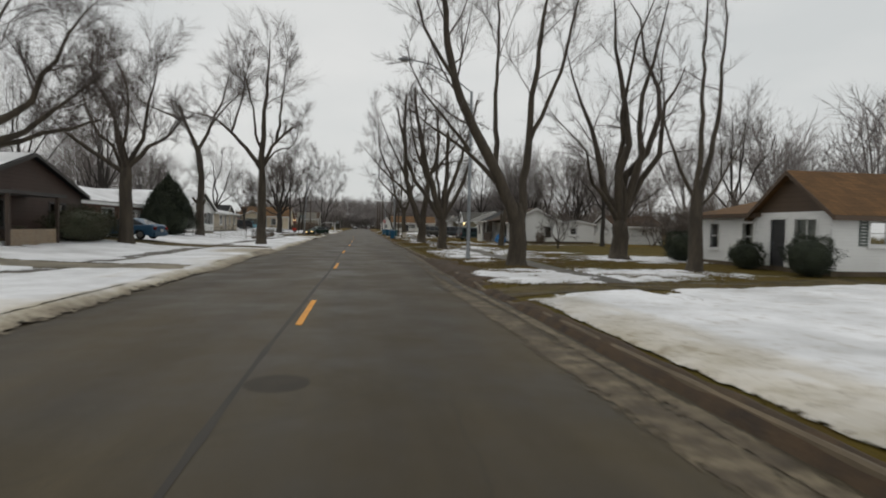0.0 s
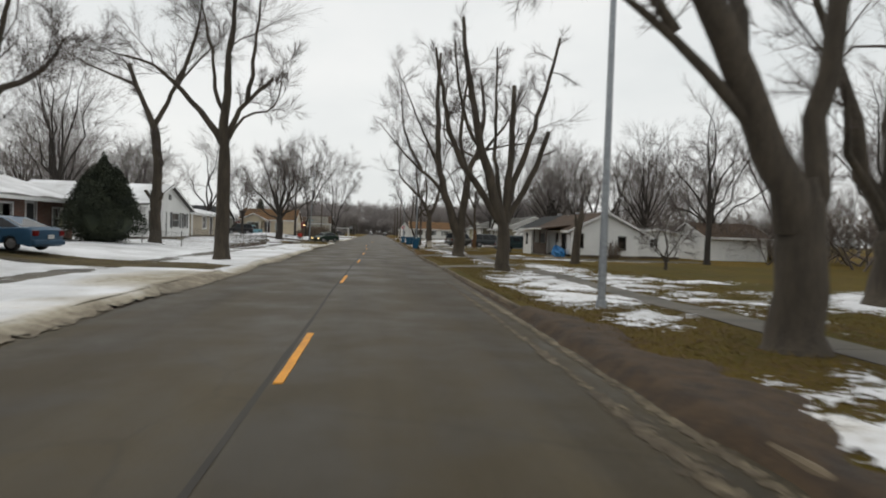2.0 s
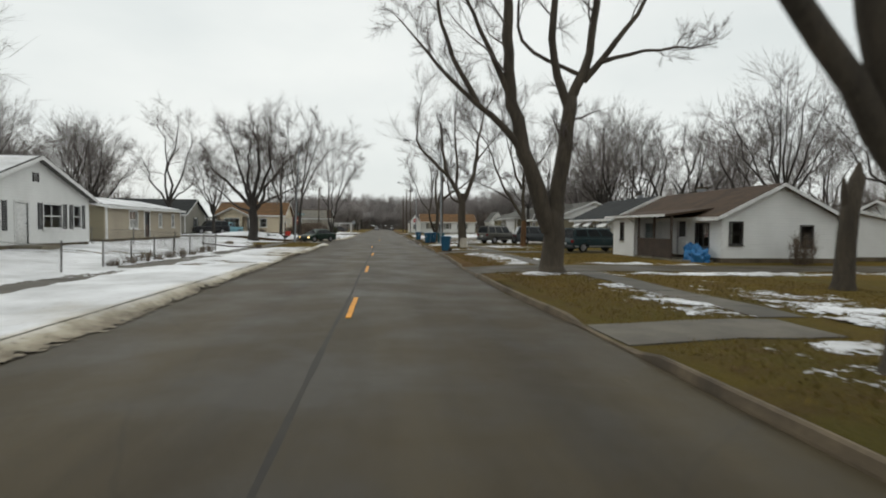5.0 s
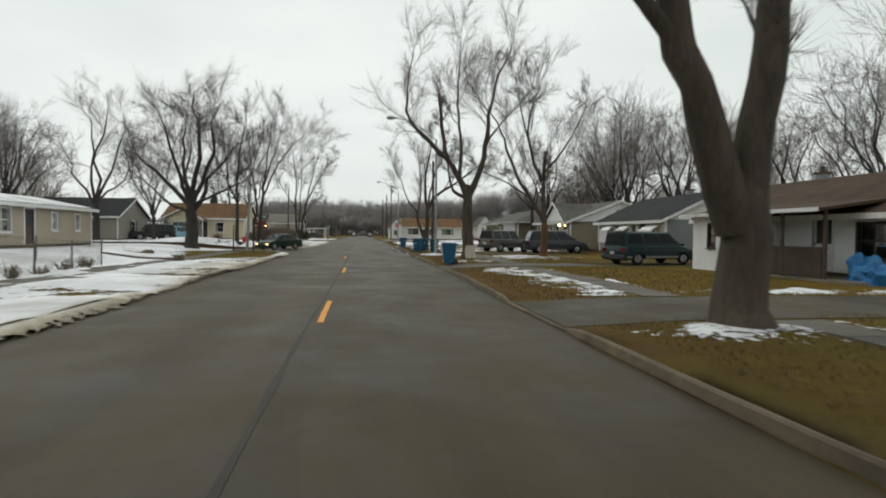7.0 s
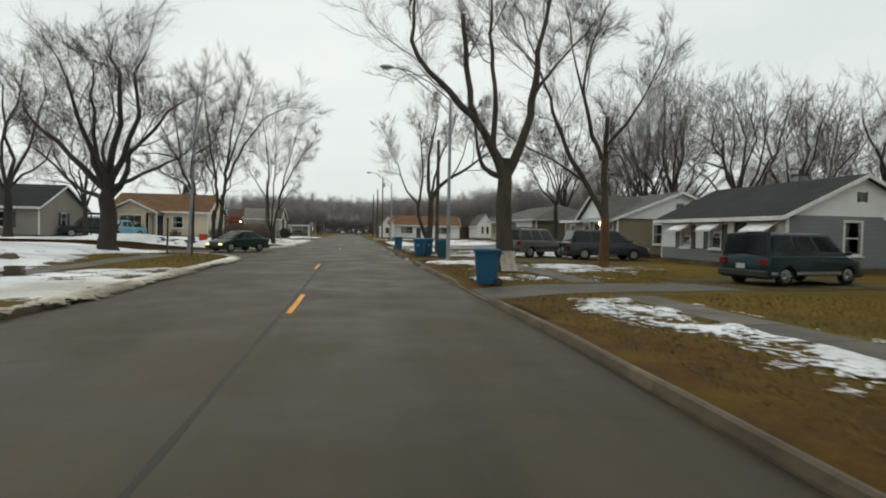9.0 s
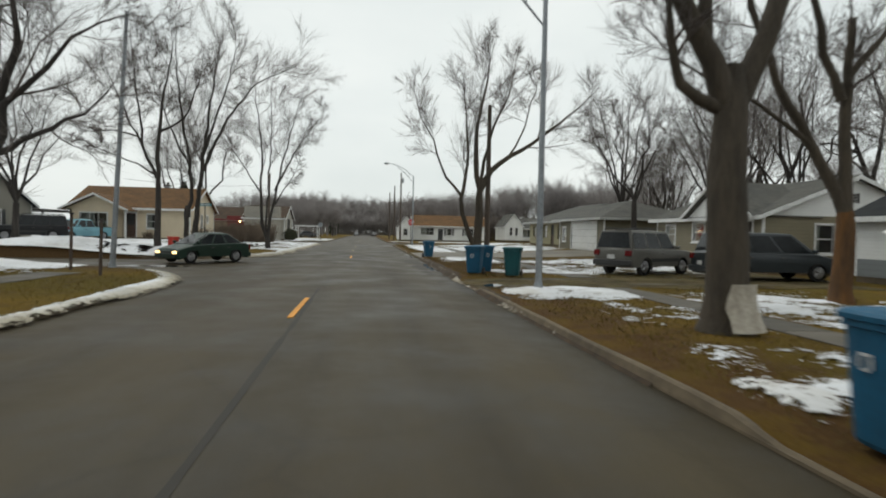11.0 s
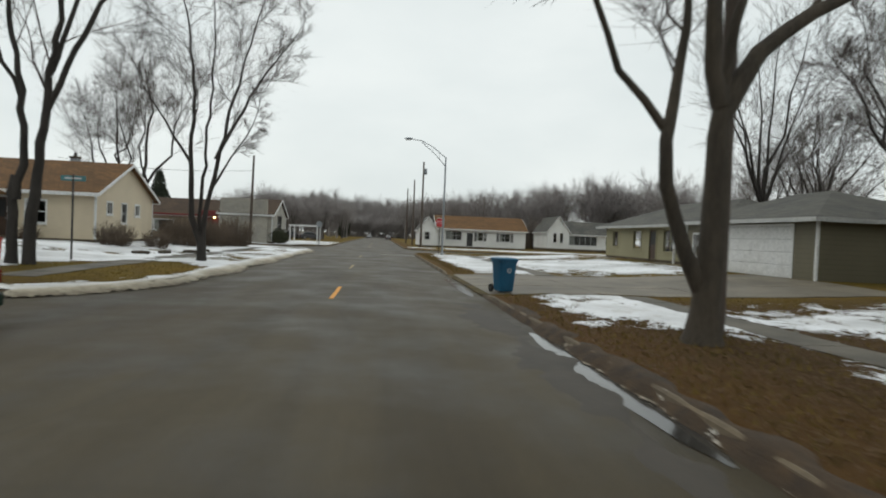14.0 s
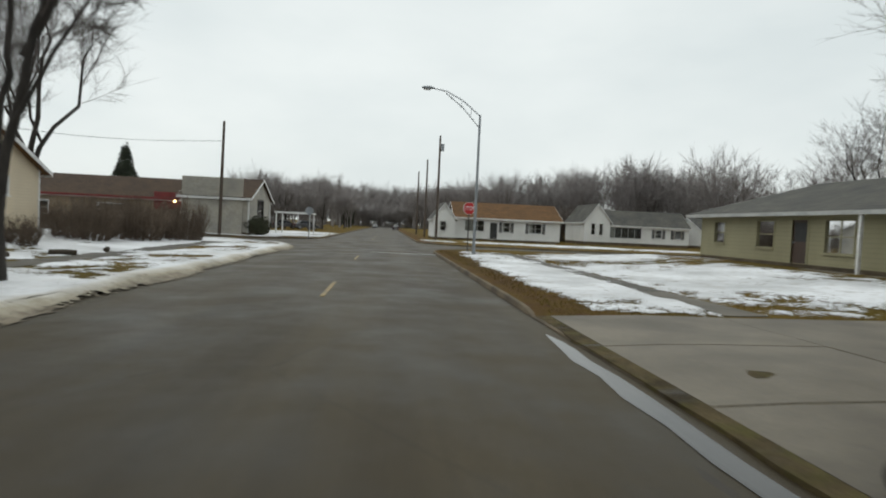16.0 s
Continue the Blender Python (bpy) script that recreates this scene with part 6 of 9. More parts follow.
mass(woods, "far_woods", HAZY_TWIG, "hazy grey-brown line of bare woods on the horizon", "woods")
brush = belt(wr, 90, 31, 46, 20, 138, 0.6, 1.1, BRUSH) + belt(wr, 26, -46, -32, 8, 84, 0.8, 1.2, BRUSH) + belt(wr, 40, 15, 66, 186, 196, 0.8, 1.2, BRUSH) + belt(wr, 34, -50, -14, 186, 198, 0.6, 0.9, BRUSH) + belt(wr, 60, -62, -38, 84, 140, 0.9, 1.5, BRUSH)
mass(brush, "brush", BRUSH_TWIG, "dark brown winter brush behind the yards", "brush")

# fallen leaves on the verges
lr = np.random.default_rng(15)
n_l = 40000
lx, ly = lr.uniform(3.75, 9.5, n_l), np.concatenate((np.concatenate((lr.normal(22, 5, n_l // 5), lr.normal(97, 3.5, n_l // 3 - n_l // 5))), lr.uniform(12, 130, n_l - n_l // 3)))
okl = (snow_cover(lx, ly) < 0.1) & (off_road(lx, ly) > 0.12) & (ly < 138) & ~((lx > walk_edge(ly) - 0.05) & (lx < walk_edge(ly) + 1.2))
for a, b in DRIVES_R:
    okl &= ~((ly > a - 0.1) & (ly < b + 0.1))
lx, ly = lx[okl], ly[okl]
lz = land(lx, ly) + 0.016
a1 = lr.uniform(0, 6.28, lx.size)
tilt = lr.uniform(-0.012, 0.012, (3, lx.size))
sz = lr.uniform(0.012, 0.032, lx.size)
corners = [np.stack((lx + sz * np.cos(a1 + k * 1.57), ly + sz * 0.7 * np.sin(a1 + k * 1.57), lz + (tilt[k] if k < 3 else 0)), -1) for k in range(4)]
LEAF = mat("fallen_leaf", (0.13, 0.072, 0.03), (0.085, 0.05, 0.022), 0.9, 3.0, 20.0, 0.0)
tagged(raw_part("fallen_leaves", np.stack(corners, 1).reshape(-1, 3), np.arange(lx.size * 4).reshape(-1, 4), LEAF, None, smooth=False),
       "brown fallen leaves scattered over the verge", "leaves", kind="stuff")


# ---------------------------------------------------------------- houses
class Face:
    """One outer wall plane: u runs along it, d points out of it."""

    def __init__(self, side, plane):
        self.side, self.plane = side, plane
        self.sign = 1 if side in "EN" else -1

    def box(self, bm, u0, u1, d0, d1, z0, z1, bevel=0.0):
        a, b = sorted((self.plane + self.sign * d0, self.plane + self.sign * d1))
        if self.side in "EW":
            box(bm, a, b, u0, u1, z0, z1, bevel)
        else:
            box(bm, u0, u1, a, b, z0, z1, bevel)

    def quad(self, bm, u0, u1, d, z0, z1):
        v = self.plane + self.sign * d
        pts = [(u0, z0), (u1, z0), (u1, z1), (u0, z1)]
        bm.faces.new([bm.verts.new((v, u, z) if self.side in "EW" else (u, v, z)) for u, z in pts])


def wall_part(house, face, u0, u1, z0, z1, openings, material, thick=0.16):
    """A wall slab with holes for its openings."""
    us = sorted({u0, u1, *[o[0] for o in openings], *[o[1] for o in openings]})
    zs = sorted({z0, z1, *[o[2] for o in openings], *[o[3] for o in openings]})
    bm = bmesh.new()
    for a, b in zip(us, us[1:]):
        col = []
        for c, d in zip(zs, zs[1:]):
            hole = any(o[0] <= a and b <= o[1] and o[2] <= c and d <= o[3] for o in openings)
            if not hole:
                if col and abs(col[-1][1] - c) < 1e-6:
                    col[-1][1] = d
                else:
                    col.append([c, d])
        for c, d in col:
            face.box(bm, a, b, -thick, 0, c, d)
    bmesh.ops.remove_doubles(bm, verts=bm.verts, dist=0.0005)
    return part("wall", bm, material, house)


def window_part(house, face, u0, u1, z0, z1, cols=1, rows=2, trim=TRIM, shutters=None, curtain=0.5, awning=None, casing=0.09):
    bm = bmesh.new()
    for a, b, c, d in ((u0 - casing, u0, z0 - casing, z1 + casing), (u1, u1 + casing, z0 - casing, z1 + casing), (u0, u1, z1, z1 + casing), (u0, u1, z0 - casing, z0)):
        face.box(bm, a, b, -0.1, 0.03, c, d)
    w = part("window", bm, trim, house)
    bm = bmesh.new()
    t = 0.025
    for i in range(cols + 1):
        u = u0 + (u1 - u0) * i / cols
        face.box(bm, max(u - t, u0), min(u + t, u1), -0.09, -0.045, z0, z1)
    for i in range(rows + 1):
        z = z0 + (z1 - z0) * i / rows
        face.box(bm, u0, u1, -0.088, -0.047, max(z - t, z0), min(z + t, z1))
    part("sash", bm, trim, w)
    for i in range(cols):
        bm = bmesh.new()
        face.quad(bm, u0 + (u1 - u0) * i / cols, u0 + (u1 - u0) * (i + 1) / cols, -0.065, z0, z1)
        part("pane", bm, PANE, w)
    bm = bmesh.new()
    face.box(bm, u0 - casing - 0.04, u1 + casing + 0.04, 0.0, 0.09, z0 - casing - 0.04, z0 - casing + 0.01)
    part("sill", bm, trim, w)
    if curtain:
        bm = bmesh.new()
        n = 14
        for k in range(n):
            a = u0 + (u1 - u0) * curtain * k / n
            face.box(bm, a, a + (u1 - u0) * curtain / n, -0.24 - 0.03 * (k % 2), -0.2, z0, z1)
        part("curtain", bm, CURTAIN, w)
    if shutters:
        sw = min(0.36, (u1 - u0) * 0.45)
        for a, b in ((u0 - casing - 0.02 - sw, u0 - casing - 0.02), (u1 + casing + 0.02, u1 + casing + 0.02 + sw)):
            bm = bmesh.new()
            face.box(bm, a, a + 0.05, 0.004, 0.045, z0 - 0.06, z1 + 0.06)
            face.box(bm, b - 0.05, b, 0.004, 0.045, z0 - 0.06, z1 + 0.06)
            n = int((z1 - z0) / 0.11)
            for k in range(n + 1):
                z = z0 - 0.06 + (z1 - z0 + 0.12) * k / (n + 1)
                face.box(bm, a + 0.05, b - 0.05, 0.008, 0.036, z, z + 0.085)
            part("shutter", bm, shutters, house)
    if awning:
        bm = bmesh.new()
        face.box(bm, u0 - 0.21, u1 + 0.20, 0.752, 0.772, z1 - 0.31, z1 - 0.25)
        aw = part("awning", bm, awning, house, "white metal slat awning")
        n = 8
        for k in range(n):
            bm = bmesh.new()
            a = u0 - 0.2 + (u1 - u0 + 0.4) * k / n
            b = u0 - 0.2 + (u1 - u0 + 0.4) * (k + 1) / n - 0.012
            vs = []
            for u in (a, b):
                for d, z in ((0.02, z1 + 0.22), (0.75, z1 - 0.22), (0.75, z1 - 0.30), (0.02, z1 + 0.16)):
                    v = face.plane + face.sign * d
                    vs.append(bm.verts.new((v, u, z) if face.side in "EW" else (u, v, z)))
            for q in ((0, 1, 2, 3), (4, 5, 6, 7), (0, 1, 5, 4), (1, 2, 6, 5), (2, 3, 7, 6), (3, 0, 4, 7)):
                bm.faces.new([vs[i] for i in q])
            part("slat", bm, awning, aw)
    return w


def door_part(house, face, u0, u1, z0, z1, material=TRIM, trim=TRIM, glazed=True):
    bm = bmesh.new()
    for a, b, c, d in ((u0 - 0.1, u0, z0, z1 + 0.1), (u1, u1 + 0.1, z0, z1 + 0.1), (u0, u1, z1, z1 + 0.1)):
        face.box(bm, a, b, -0.1, 0.03, c, d)
    dr = part("door", bm, trim, house)
    bm = bmesh.new()
    mid = z0 + (z1 - z0) * 0.5
    face.box(bm, u0, u1, -0.09, -0.05, z0, z1)
    if not glazed:
        for k in range(3):
            face.box(bm, u0 + 0.14, u1 - 0.14, -0.05, -0.03, z0 + 0.15 + k * 0.62, z0 + 0.62 + k * 0.62, 0.01)
    part("leaf", bm, material, dr)
    if glazed:
        bm = bmesh.new()
        face.box(bm, u0 + 0.12, u1 - 0.12, -0.05, -0.035, mid, z1 - 0.12)
        part("pane", bm, BLACK_PLASTIC, dr)
    bm = bmesh.new()
    face.box(bm, u1 - 0.13, u1 - 0.07, -0.05, 0.02, z0 + 0.95, z0 + 1.02, 0.01)
    part("handle", bm, STEEL, dr)
    return dr


def roof_gable(house, x0, x1, y0, y1, eave, ridge, axis, material, over=0.4, thick=0.14, snow=None, fascia=TRIM):
    """Two sloping slabs meeting at a ridge; axis: the way the ridge runs."""
    lo, hi, s0, s1 = (x0, x1, y0, y1) if axis == "y" else (y0, y1, x0, x1)
    mid = (lo + hi) / 2
    rise = (ridge - eave) / (mid - lo)
    for sgn, e in ((-1, lo - over), (1, hi + over)):
        ez = eave - over * rise
        outline = [(e, ez), (mid, ridge), (mid, ridge + thick), (e, ez + thick)]
        bm = bmesh.new()
        prism(bm, outline, 1 if axis == "y" else 0, s0 - over * 0.8, s1 + over * 0.8)
        r = part("roof", bm, material, house)
        bm = bmesh.new()
        a, b = sorted((e - 0.02 * sgn, e + 0.035 * sgn))
        prism(bm, [(a, ez - 0.06), (b, ez - 0.06), (b, ez + thick - 0.01), (a, ez + thick - 0.01)], 1 if axis == "y" else 0, s0 - over * 0.8, s1 + over * 0.8)
        part("gutter", bm, fascia, r)
        for end, push in ((s0 - over * 0.8, -0.035), (s1 + over * 0.8, 0.035)):
            bm = bmesh.new()
            prism(bm, [(e, ez - 0.05), (mid, ridge - 0.05), (mid, ridge + thick - 0.012), (e, ez + thick - 0.012)], 1 if axis == "y" else 0, *sorted((end, end + push)))
            part("fascia", bm, fascia, r)
        if snow and (snow == "both" or (snow == "low") == (sgn < 0)):
            bm = bmesh.new()
            n = 26
            rows = []
            for k in range(n + 1):
                s = s0 - over * 0.7 + (s1 - s0 + over * 1.4) * k / n
                j = 0.10 + 0.5 * abs(float(soft_noise(s, mid, 1.3, 51)))
                row = []
                for f, up in ((j * 0.4, 0.0), (j * 0.4 + 0.03, 0.045), (0.5, 0.06), (0.96, 0.05), (0.99, 0.0)):
                    a = e + (mid - e) * f
                    zz = ez + (ridge - ez) * f + thick + up - 0.004 + 0.015 * float(soft_noise(s, a, 0.8, 52))
                    row.append(bm.verts.new((a, s, zz) if axis == "y" else (s, a, zz)))
                rows.append(row)
            for p, q in zip(rows, rows[1:]):
                for i in range(4):
                    bm.faces.new((p[i], p[i + 1], q[i + 1], q[i]))
            part("roof_snow", bm, SNOW, r, "thin snow left on the slope", smooth=True)


def gable_end(house, face, lo, hi, eave, ridge, material, thick=0.16, vent=True):
    bm = bmesh.new()
    a, b = sorted((face.plane, face.plane - face.sign * thick))
    mid = (lo + hi) / 2
    prism(bm, [(lo, eave), (hi, eave), (mid, ridge)], 0 if face.side in "EW" else 1, a, b)
    part("gable", bm, material, house)
    if vent:
        h = ridge - eave
        bm = bmesh.new()
        for k in range(6):
            face.box(bm, mid - 0.2, mid + 0.2, 0.0, 0.03, ridge - 0.62 * h + k * 0.07, ridge - 0.62 * h + k * 0.07 + 0.045)
        face.box(bm, mid - 0.24, mid - 0.2, 0.0, 0.04, ridge - 0.62 * h - 0.03, ridge - 0.62 * h + 0.43)
        face.box(bm, mid + 0.2, mid + 0.24, 0.0, 0.04, ridge - 0.62 * h - 0.03, ridge - 0.62 * h + 0.43)
        part("gable_vent", bm, TRIM_DARK if vent == "dark" else TRIM, house)


def roof_hip(house, x0, x1, y0, y1, eave, ridge, material, over=0.5, thick=0.14, fascia=TRIM):
    ax0, ax1, ay0, ay1 = x0 - over, x1 + over, y0 - over, y1 + over
    along_y = (y1 - y0) >= (x1 - x0)
    half = min(ax1 - ax0, ay1 - ay0) / 2
    cx, cy = (ax0 + ax1) / 2, (ay0 + ay1) / 2
    r0, r1 = ((cx, ay0 + half), (cx, ay1 - half)) if along_y else ((ax0 + half, cy), (ax1 - half, cy))
    bm = bmesh.new()
    for lift in (0, thick):
        c = [bm.verts.new((x, y, eave + lift)) for x, y in ((ax0, ay0), (ax1, ay0), (ax1, ay1), (ax0, ay1))]
        r = [bm.verts.new((*p, ridge + lift)) for p in (r0, r1)]
        if along_y:
            fs = ((c[0], c[1], r[0]), (c[1], c[2], r[1], r[0]), (c[2], c[3], r[1]), (c[3], c[0], r[0], r[1]))
        else:
            fs = ((c[0], c[1], r[1], r[0]), (c[1], c[2], r[1]), (c[2], c[3], r[0], r[1]), (c[3], c[0], r[0]))
        for f in fs:
            bm.faces.new(f)
        if lift == 0:
            low = c
    for i in range(4):
        bm.faces.new((low[i], low[(i + 1) % 4], c[(i + 1) % 4], c[i]))
    r = part("roof", bm, material, house)
    for rows in ((ax0 - 0.03, ax1 + 0.03, ay0 - 0.03, ay0), (ax0 - 0.03, ax1 + 0.03, ay1, ay1 + 0.03), (ax0 - 0.03, ax0, ay0, ay1), (ax1, ax1 + 0.03, ay0, ay1)):
        part("gutter", boxes((*rows, eave - 0.05, eave + thick - 0.01)), fascia, r)


def chimney(house, x, y, z0, z1, w=0.5, material=None):
    c = part("chimney", boxes((x - w / 2, x + w / 2, y - w / 2, y + w / 2, z0, z1)), material or BRICK_RED, house)
    part("cap", boxes((x - w / 2 - 0.06, x + w / 2 + 0.06, y - w / 2 - 0.06, y + w / 2 + 0.06, z1 + 0.002, z1 + 0.1)), KERB, c)
    bm = bmesh.new()
    tube(bm, [(x, y, z1 + 0.1), (x, y, z1 + 0.35)], 0.09, 10)
    part("flue", bm, TRIM_DARK, c)


def house(label, x0, x1, y0, y1, base, eave, ridge, axis, wall, roof, west=(), east=(), south=(), gable=None, snow=None, foot=True,
          hip=False, over=0.4, windows=None, chim=None, category="house", vent=True, fascia=TRIM, trim=TRIM, split=None):
    """A one-storey house. Openings: (kind, u0, u1, z0, z1, options)."""
    ob = thing("house", label, category, ((x0 + x1) / 2, (y0 + y1) / 2, base))
    lists = {"W": list(west), "E": list(east), "S": list(south), "N": []}
    for side, plane, u0, u1 in (("W", x0, y0, y1), ("E", x1, y0, y1), ("S", y0, x0 + 0.16, x1 - 0.16), ("N", y1, x0 + 0.16, x1 - 0.16)):
        face = Face(side, plane)
        holes = [(o[1], o[2], o[3], o[4]) for o in lists[side]]
        if split and side in split:
            z_s, low = split[side]
            lower = [(a, b, c, min(d, z_s)) for a, b, c, d in holes if c < z_s]
            upper = [(a, b, max(c, z_s), d) for a, b, c, d in holes if d > z_s]
            wall_part(ob, face, u0, u1, base + 0.25, z_s, lower, low)
            wall_part(ob, face, u0, u1, z_s, eave, upper, wall)
        else:
            wall_part(ob, face, u0, u1, base + 0.25 if foot else base - 0.1, eave, holes, wall)
        for kind, a, b, c, d, opt in lists[side]:
            if kind == "window":
                window_part(ob, face, a, b, c, d, **opt)
            elif kind == "door":
                door_part(ob, face, a, b, c, d, **opt)
            elif kind == "garage":
                bm = bmesh.new()
                for aa, bb, cc, dd in ((a - 0.1, a, c, d + 0.12), (b, b + 0.1, c, d + 0.12), (a, b, d, d + 0.12)):
                    face.box(bm, aa, bb, -0.1, 0.03, cc, dd)
                g = part("garage_door", bm, trim, ob, "white panelled garage door in a plain frame")
                n, cols = 4, opt.get("cols", 4)
                for k in range(n):
                    z, h, w = c + (d - c) * k / n, (d - c) / n, (b - a) / cols
                    bm = bmesh.new()
                    face.box(bm, a, b, -0.1, -0.05, z + 0.006, z + h - 0.006)
                    for j in range(cols):
                        face.box(bm, a + j * w + 0.1, a + (j + 1) * w - 0.1, -0.052, -0.035, z + 0.1, z + h - 0.1)
                    part("panel", bm, TRIM, g)
    if foot:
        bm = bmesh.new()
        box(bm, x0 + 0.02, x1 - 0.02, y0 + 0.02, y1 - 0.02, base - 0.4, base + 0.25)
        part("foundation", bm, KERB, ob, "grey concrete footing")
    # Added box behind the windows; the rooms' dimness is in its dark colour.
    part("dark_inner_box", boxes((x0 + 1.6, x1 - 1.6, y0 + 1.6, y1 - 1.6, base + 0.26, eave - 0.02)), ROOM_SHADE, ob)
    for cx, sx in ((x0, 1), (x1, -1)):
        for cy, sy in ((y0, 1), (y1, -1)):
            a, b = sorted((cx - 0.018 * sx, cx + 0.08 * sx))
            c, d = sorted((cy - 0.018 * sy, cy + 0.08 * sy))
            part("corner_board", boxes((a, b, c, d, base + (0.25 if foot else 0), eave)), trim, ob)
    if hip:
        roof_hip(ob, x0, x1, y0, y1, eave, ridge, roof, over, fascia=fascia)
    else:
        roof_gable(ob, x0, x1, y0, y1, eave, ridge, axis, roof, over, snow=snow, fascia=fascia)
        ends = (("S", y0), ("N", y1)) if axis == "y" else (("W", x0), ("E", x1))
        for side, plane in ends:
            gable_end(ob, Face(side, plane), *((x0, x1) if axis == "y" else (y0, y1)), eave, ridge, gable or wall, vent=vent)
    for c in chim or ():
        chimney(ob, *c)
    return ob


def porch_post(ob, x, y, z0, z1, w=0.1, material=TRIM):
    part("post", boxes((x - w / 2, x + w / 2, y - w / 2, y + w / 2, z0, z1)), material, ob)


W = "window"
# right side, from the start of the street
r0 = house("white cottage with brown shingle roof behind clipped bushes", 17.5, 28.0, 16.5, 20.6, 0.08, 2.6, 4.15, "x", WHITE_SIDING, SHINGLE_BROWN, gable=GABLE_BROWN, vent=False, fascia=GABLE_BROWN,
           west=(("door", 18.85, 19.7, 0.33, 2.3, dict(material=SHUTTER)), (W, 17.25, 18.35, 0.9, 2.3, dict(cols=2, rows=1, curtain=1.0))),
           south=((W, 19.1, 19.9, 1.35, 2.2, dict(shutters=SHUTTER_GREEN, curtain=0)),))
side = house("low side wing of the white cottage", 17.6, 27.0, 20.62, 25.2, 0.08, 2.52, 3.55, "y", WHITE_SIDING, SHINGLE_BROWN, vent=False, fascia=GABLE_BROWN,
             west=((W, 20.95, 21.65, 0.95, 2.15, dict(curtain=0.7)), (W, 23.4, 24.1, 0.95, 2.15, dict(curtain=0.7))), over=0.3)
house("white wooden garage at the back of the lawn", 29.6, 35.6, 61.0, 67.0, 0.1, 2.3, 3.5, "x", WHITE_SIDING, SHINGLE_UMBER, south=(("garage", 31.6, 34.9, 0.16, 2.1, {}),), category="garage", foot=False, vent=False)
wh = house("small white house with umber roof and a recessed porch", 16.3, 22.4, 59.0, 70.2, 0.1, 2.45, 3.95, "y", WHITE_SIDING, SHINGLE_UMBER, vent=False,
           south=((W, 16.75, 17.35, 1.05, 2.1, dict(shutters=None, casing=0.07, trim=TRIM_DARK, curtain=0.4)), (W, 20.5, 21.1, 0.95, 1.95, dict(trim=TRIM_DARK, casing=0.07, curtain=0))),
           west=((W, 60.1, 61.3, 0.9, 2.05, dict(cols=2, trim=TRIM_DARK, curtain=0.2, casing=0.06)), ("door", 62.3, 63.2, 0.35, 2.35, dict())),
           chim=((19.6, 66.5, 3.6, 4.3, 0.38, STEEL),))
part("porch_floor", boxes((14.6, 16.28, 59.6, 64.98, -0.1, 0.22)), CONCRETE, wh)
pr = part("porch_roof", prism(bmesh.new(), [(14.2, 2.42), (16.9, 2.80), (16.9, 2.90), (14.2, 2.52)], 1, 60.6, 68.5), SHINGLE_UMBER, wh)
part("gutter", boxes((14.13, 14.19, 60.6, 68.5, 2.41, 2.54)), TRIM, pr)
for y in (60.9, 62.8, 64.7):
    porch_post(wh, 14.72, y, 0.22, 2.48, 0.1, WOOD_DECK)
for k in range(26):
    y = 61.0 + k * 0.14
    part("baluster", boxes((14.68, 14.74, y, y + 0.115, 0.26, 1.2)), WOOD_DECK, wh)
part("rail", boxes((14.66, 14.78, 60.85, 64.8, 1.2, 1.26)), WOOD_DECK, wh)
wing_w, wing_s = Face("W", 14.6), Face("S", 65.0)
wall_part(wh, wing_w, 65.0, 68.1, 0.1, 2.46, [(66.5, 67.0, 1.1, 2.12)], WHITE_SIDING)
window_part(wh, wing_w, 66.5, 67.0, 1.1, 2.12, trim=TRIM_DARK, casing=0.03, curtain=0)
wall_part(wh, wing_s, 14.76, 16.28, 0.1, 2.5, [(15.25, 15.85, 1.0, 2.1)], WHITE_SIDING)
window_part(wh, wing_s, 15.25, 15.85, 1.0, 2.1, casing=0.07, curtain=0.2)
part("wing_wall", boxes((14.76, 16.28, 67.94, 68.1, 0.1, 2.5)), WHITE_SIDING, wh)
bm = bmesh.new()
tube(bm, [(14.16, 64.94, 2.42), (14.5, 64.94, 2.15), (14.54, 64.94, 1.95), (14.54, 64.94, 0.15)], 0.04, 8)
part("downspout", bm, TRIM, wh)
house("rear addition of the white house with a flat roof", 22.45, 26.8, 60.4, 67.0, 0.1, 2.35, 2.75, "y", WHITE_SIDING, SHINGLE_GREY, vent=False, over=0.25,
      south=((W, 24.0, 24.7, 1.2, 1.9, dict(curtain=0)),))
gh = house("grey house with charcoal roof and white window awnings", 18.6, 26.0, 77.6, 87.4, 0.1, 2.62, 4.35, "y", WHITE_SIDING, SHINGLE_DARK, gable=WHITE_SIDING,
           west=((W, 84.5, 85.4, 1.05, 2.2, dict(shutters=SHUTTER, awning=TRIM, curtain=0.3)), (W, 81.9, 82.8, 1.05, 2.2, dict(shutters=SHUTTER, awning=TRIM, curtain=0.3)), ("door", 80.0, 80.9, 0.38, 2.35, dict(material=SHUTTER)),
                 (W, 78.2, 79.4, 1.1, 2.15, dict(cols=2, awning=TRIM, curtain=0.5))),
           south=((W, 21.5, 22.3, 0.95, 2.35, dict(curtain=0.5)),), split={"W": (1.0, GREY_SIDING), "S": (2.61, GREY_SIDING)}, chim=((22.6, 81.5, 4.0, 4.75, 0.45, STEEL),), vent="dark")
bm = bmesh.new()
tube(bm, [(21.6, 80.4, 4.1), (21.6, 80.4, 5.0)], 0.02, 6)
tube(bm, [(21.1, 80.4, 4.95), (22.1, 80.4, 4.95)], 0.014, 5)
for k in range(6):
    u = 21.12 + k * 0.19
    tube(bm, [(u, 80.1 + 0.03 * k, 4.95), (u, 80.7 - 0.03 * k, 4.95)], 0.01, 5)
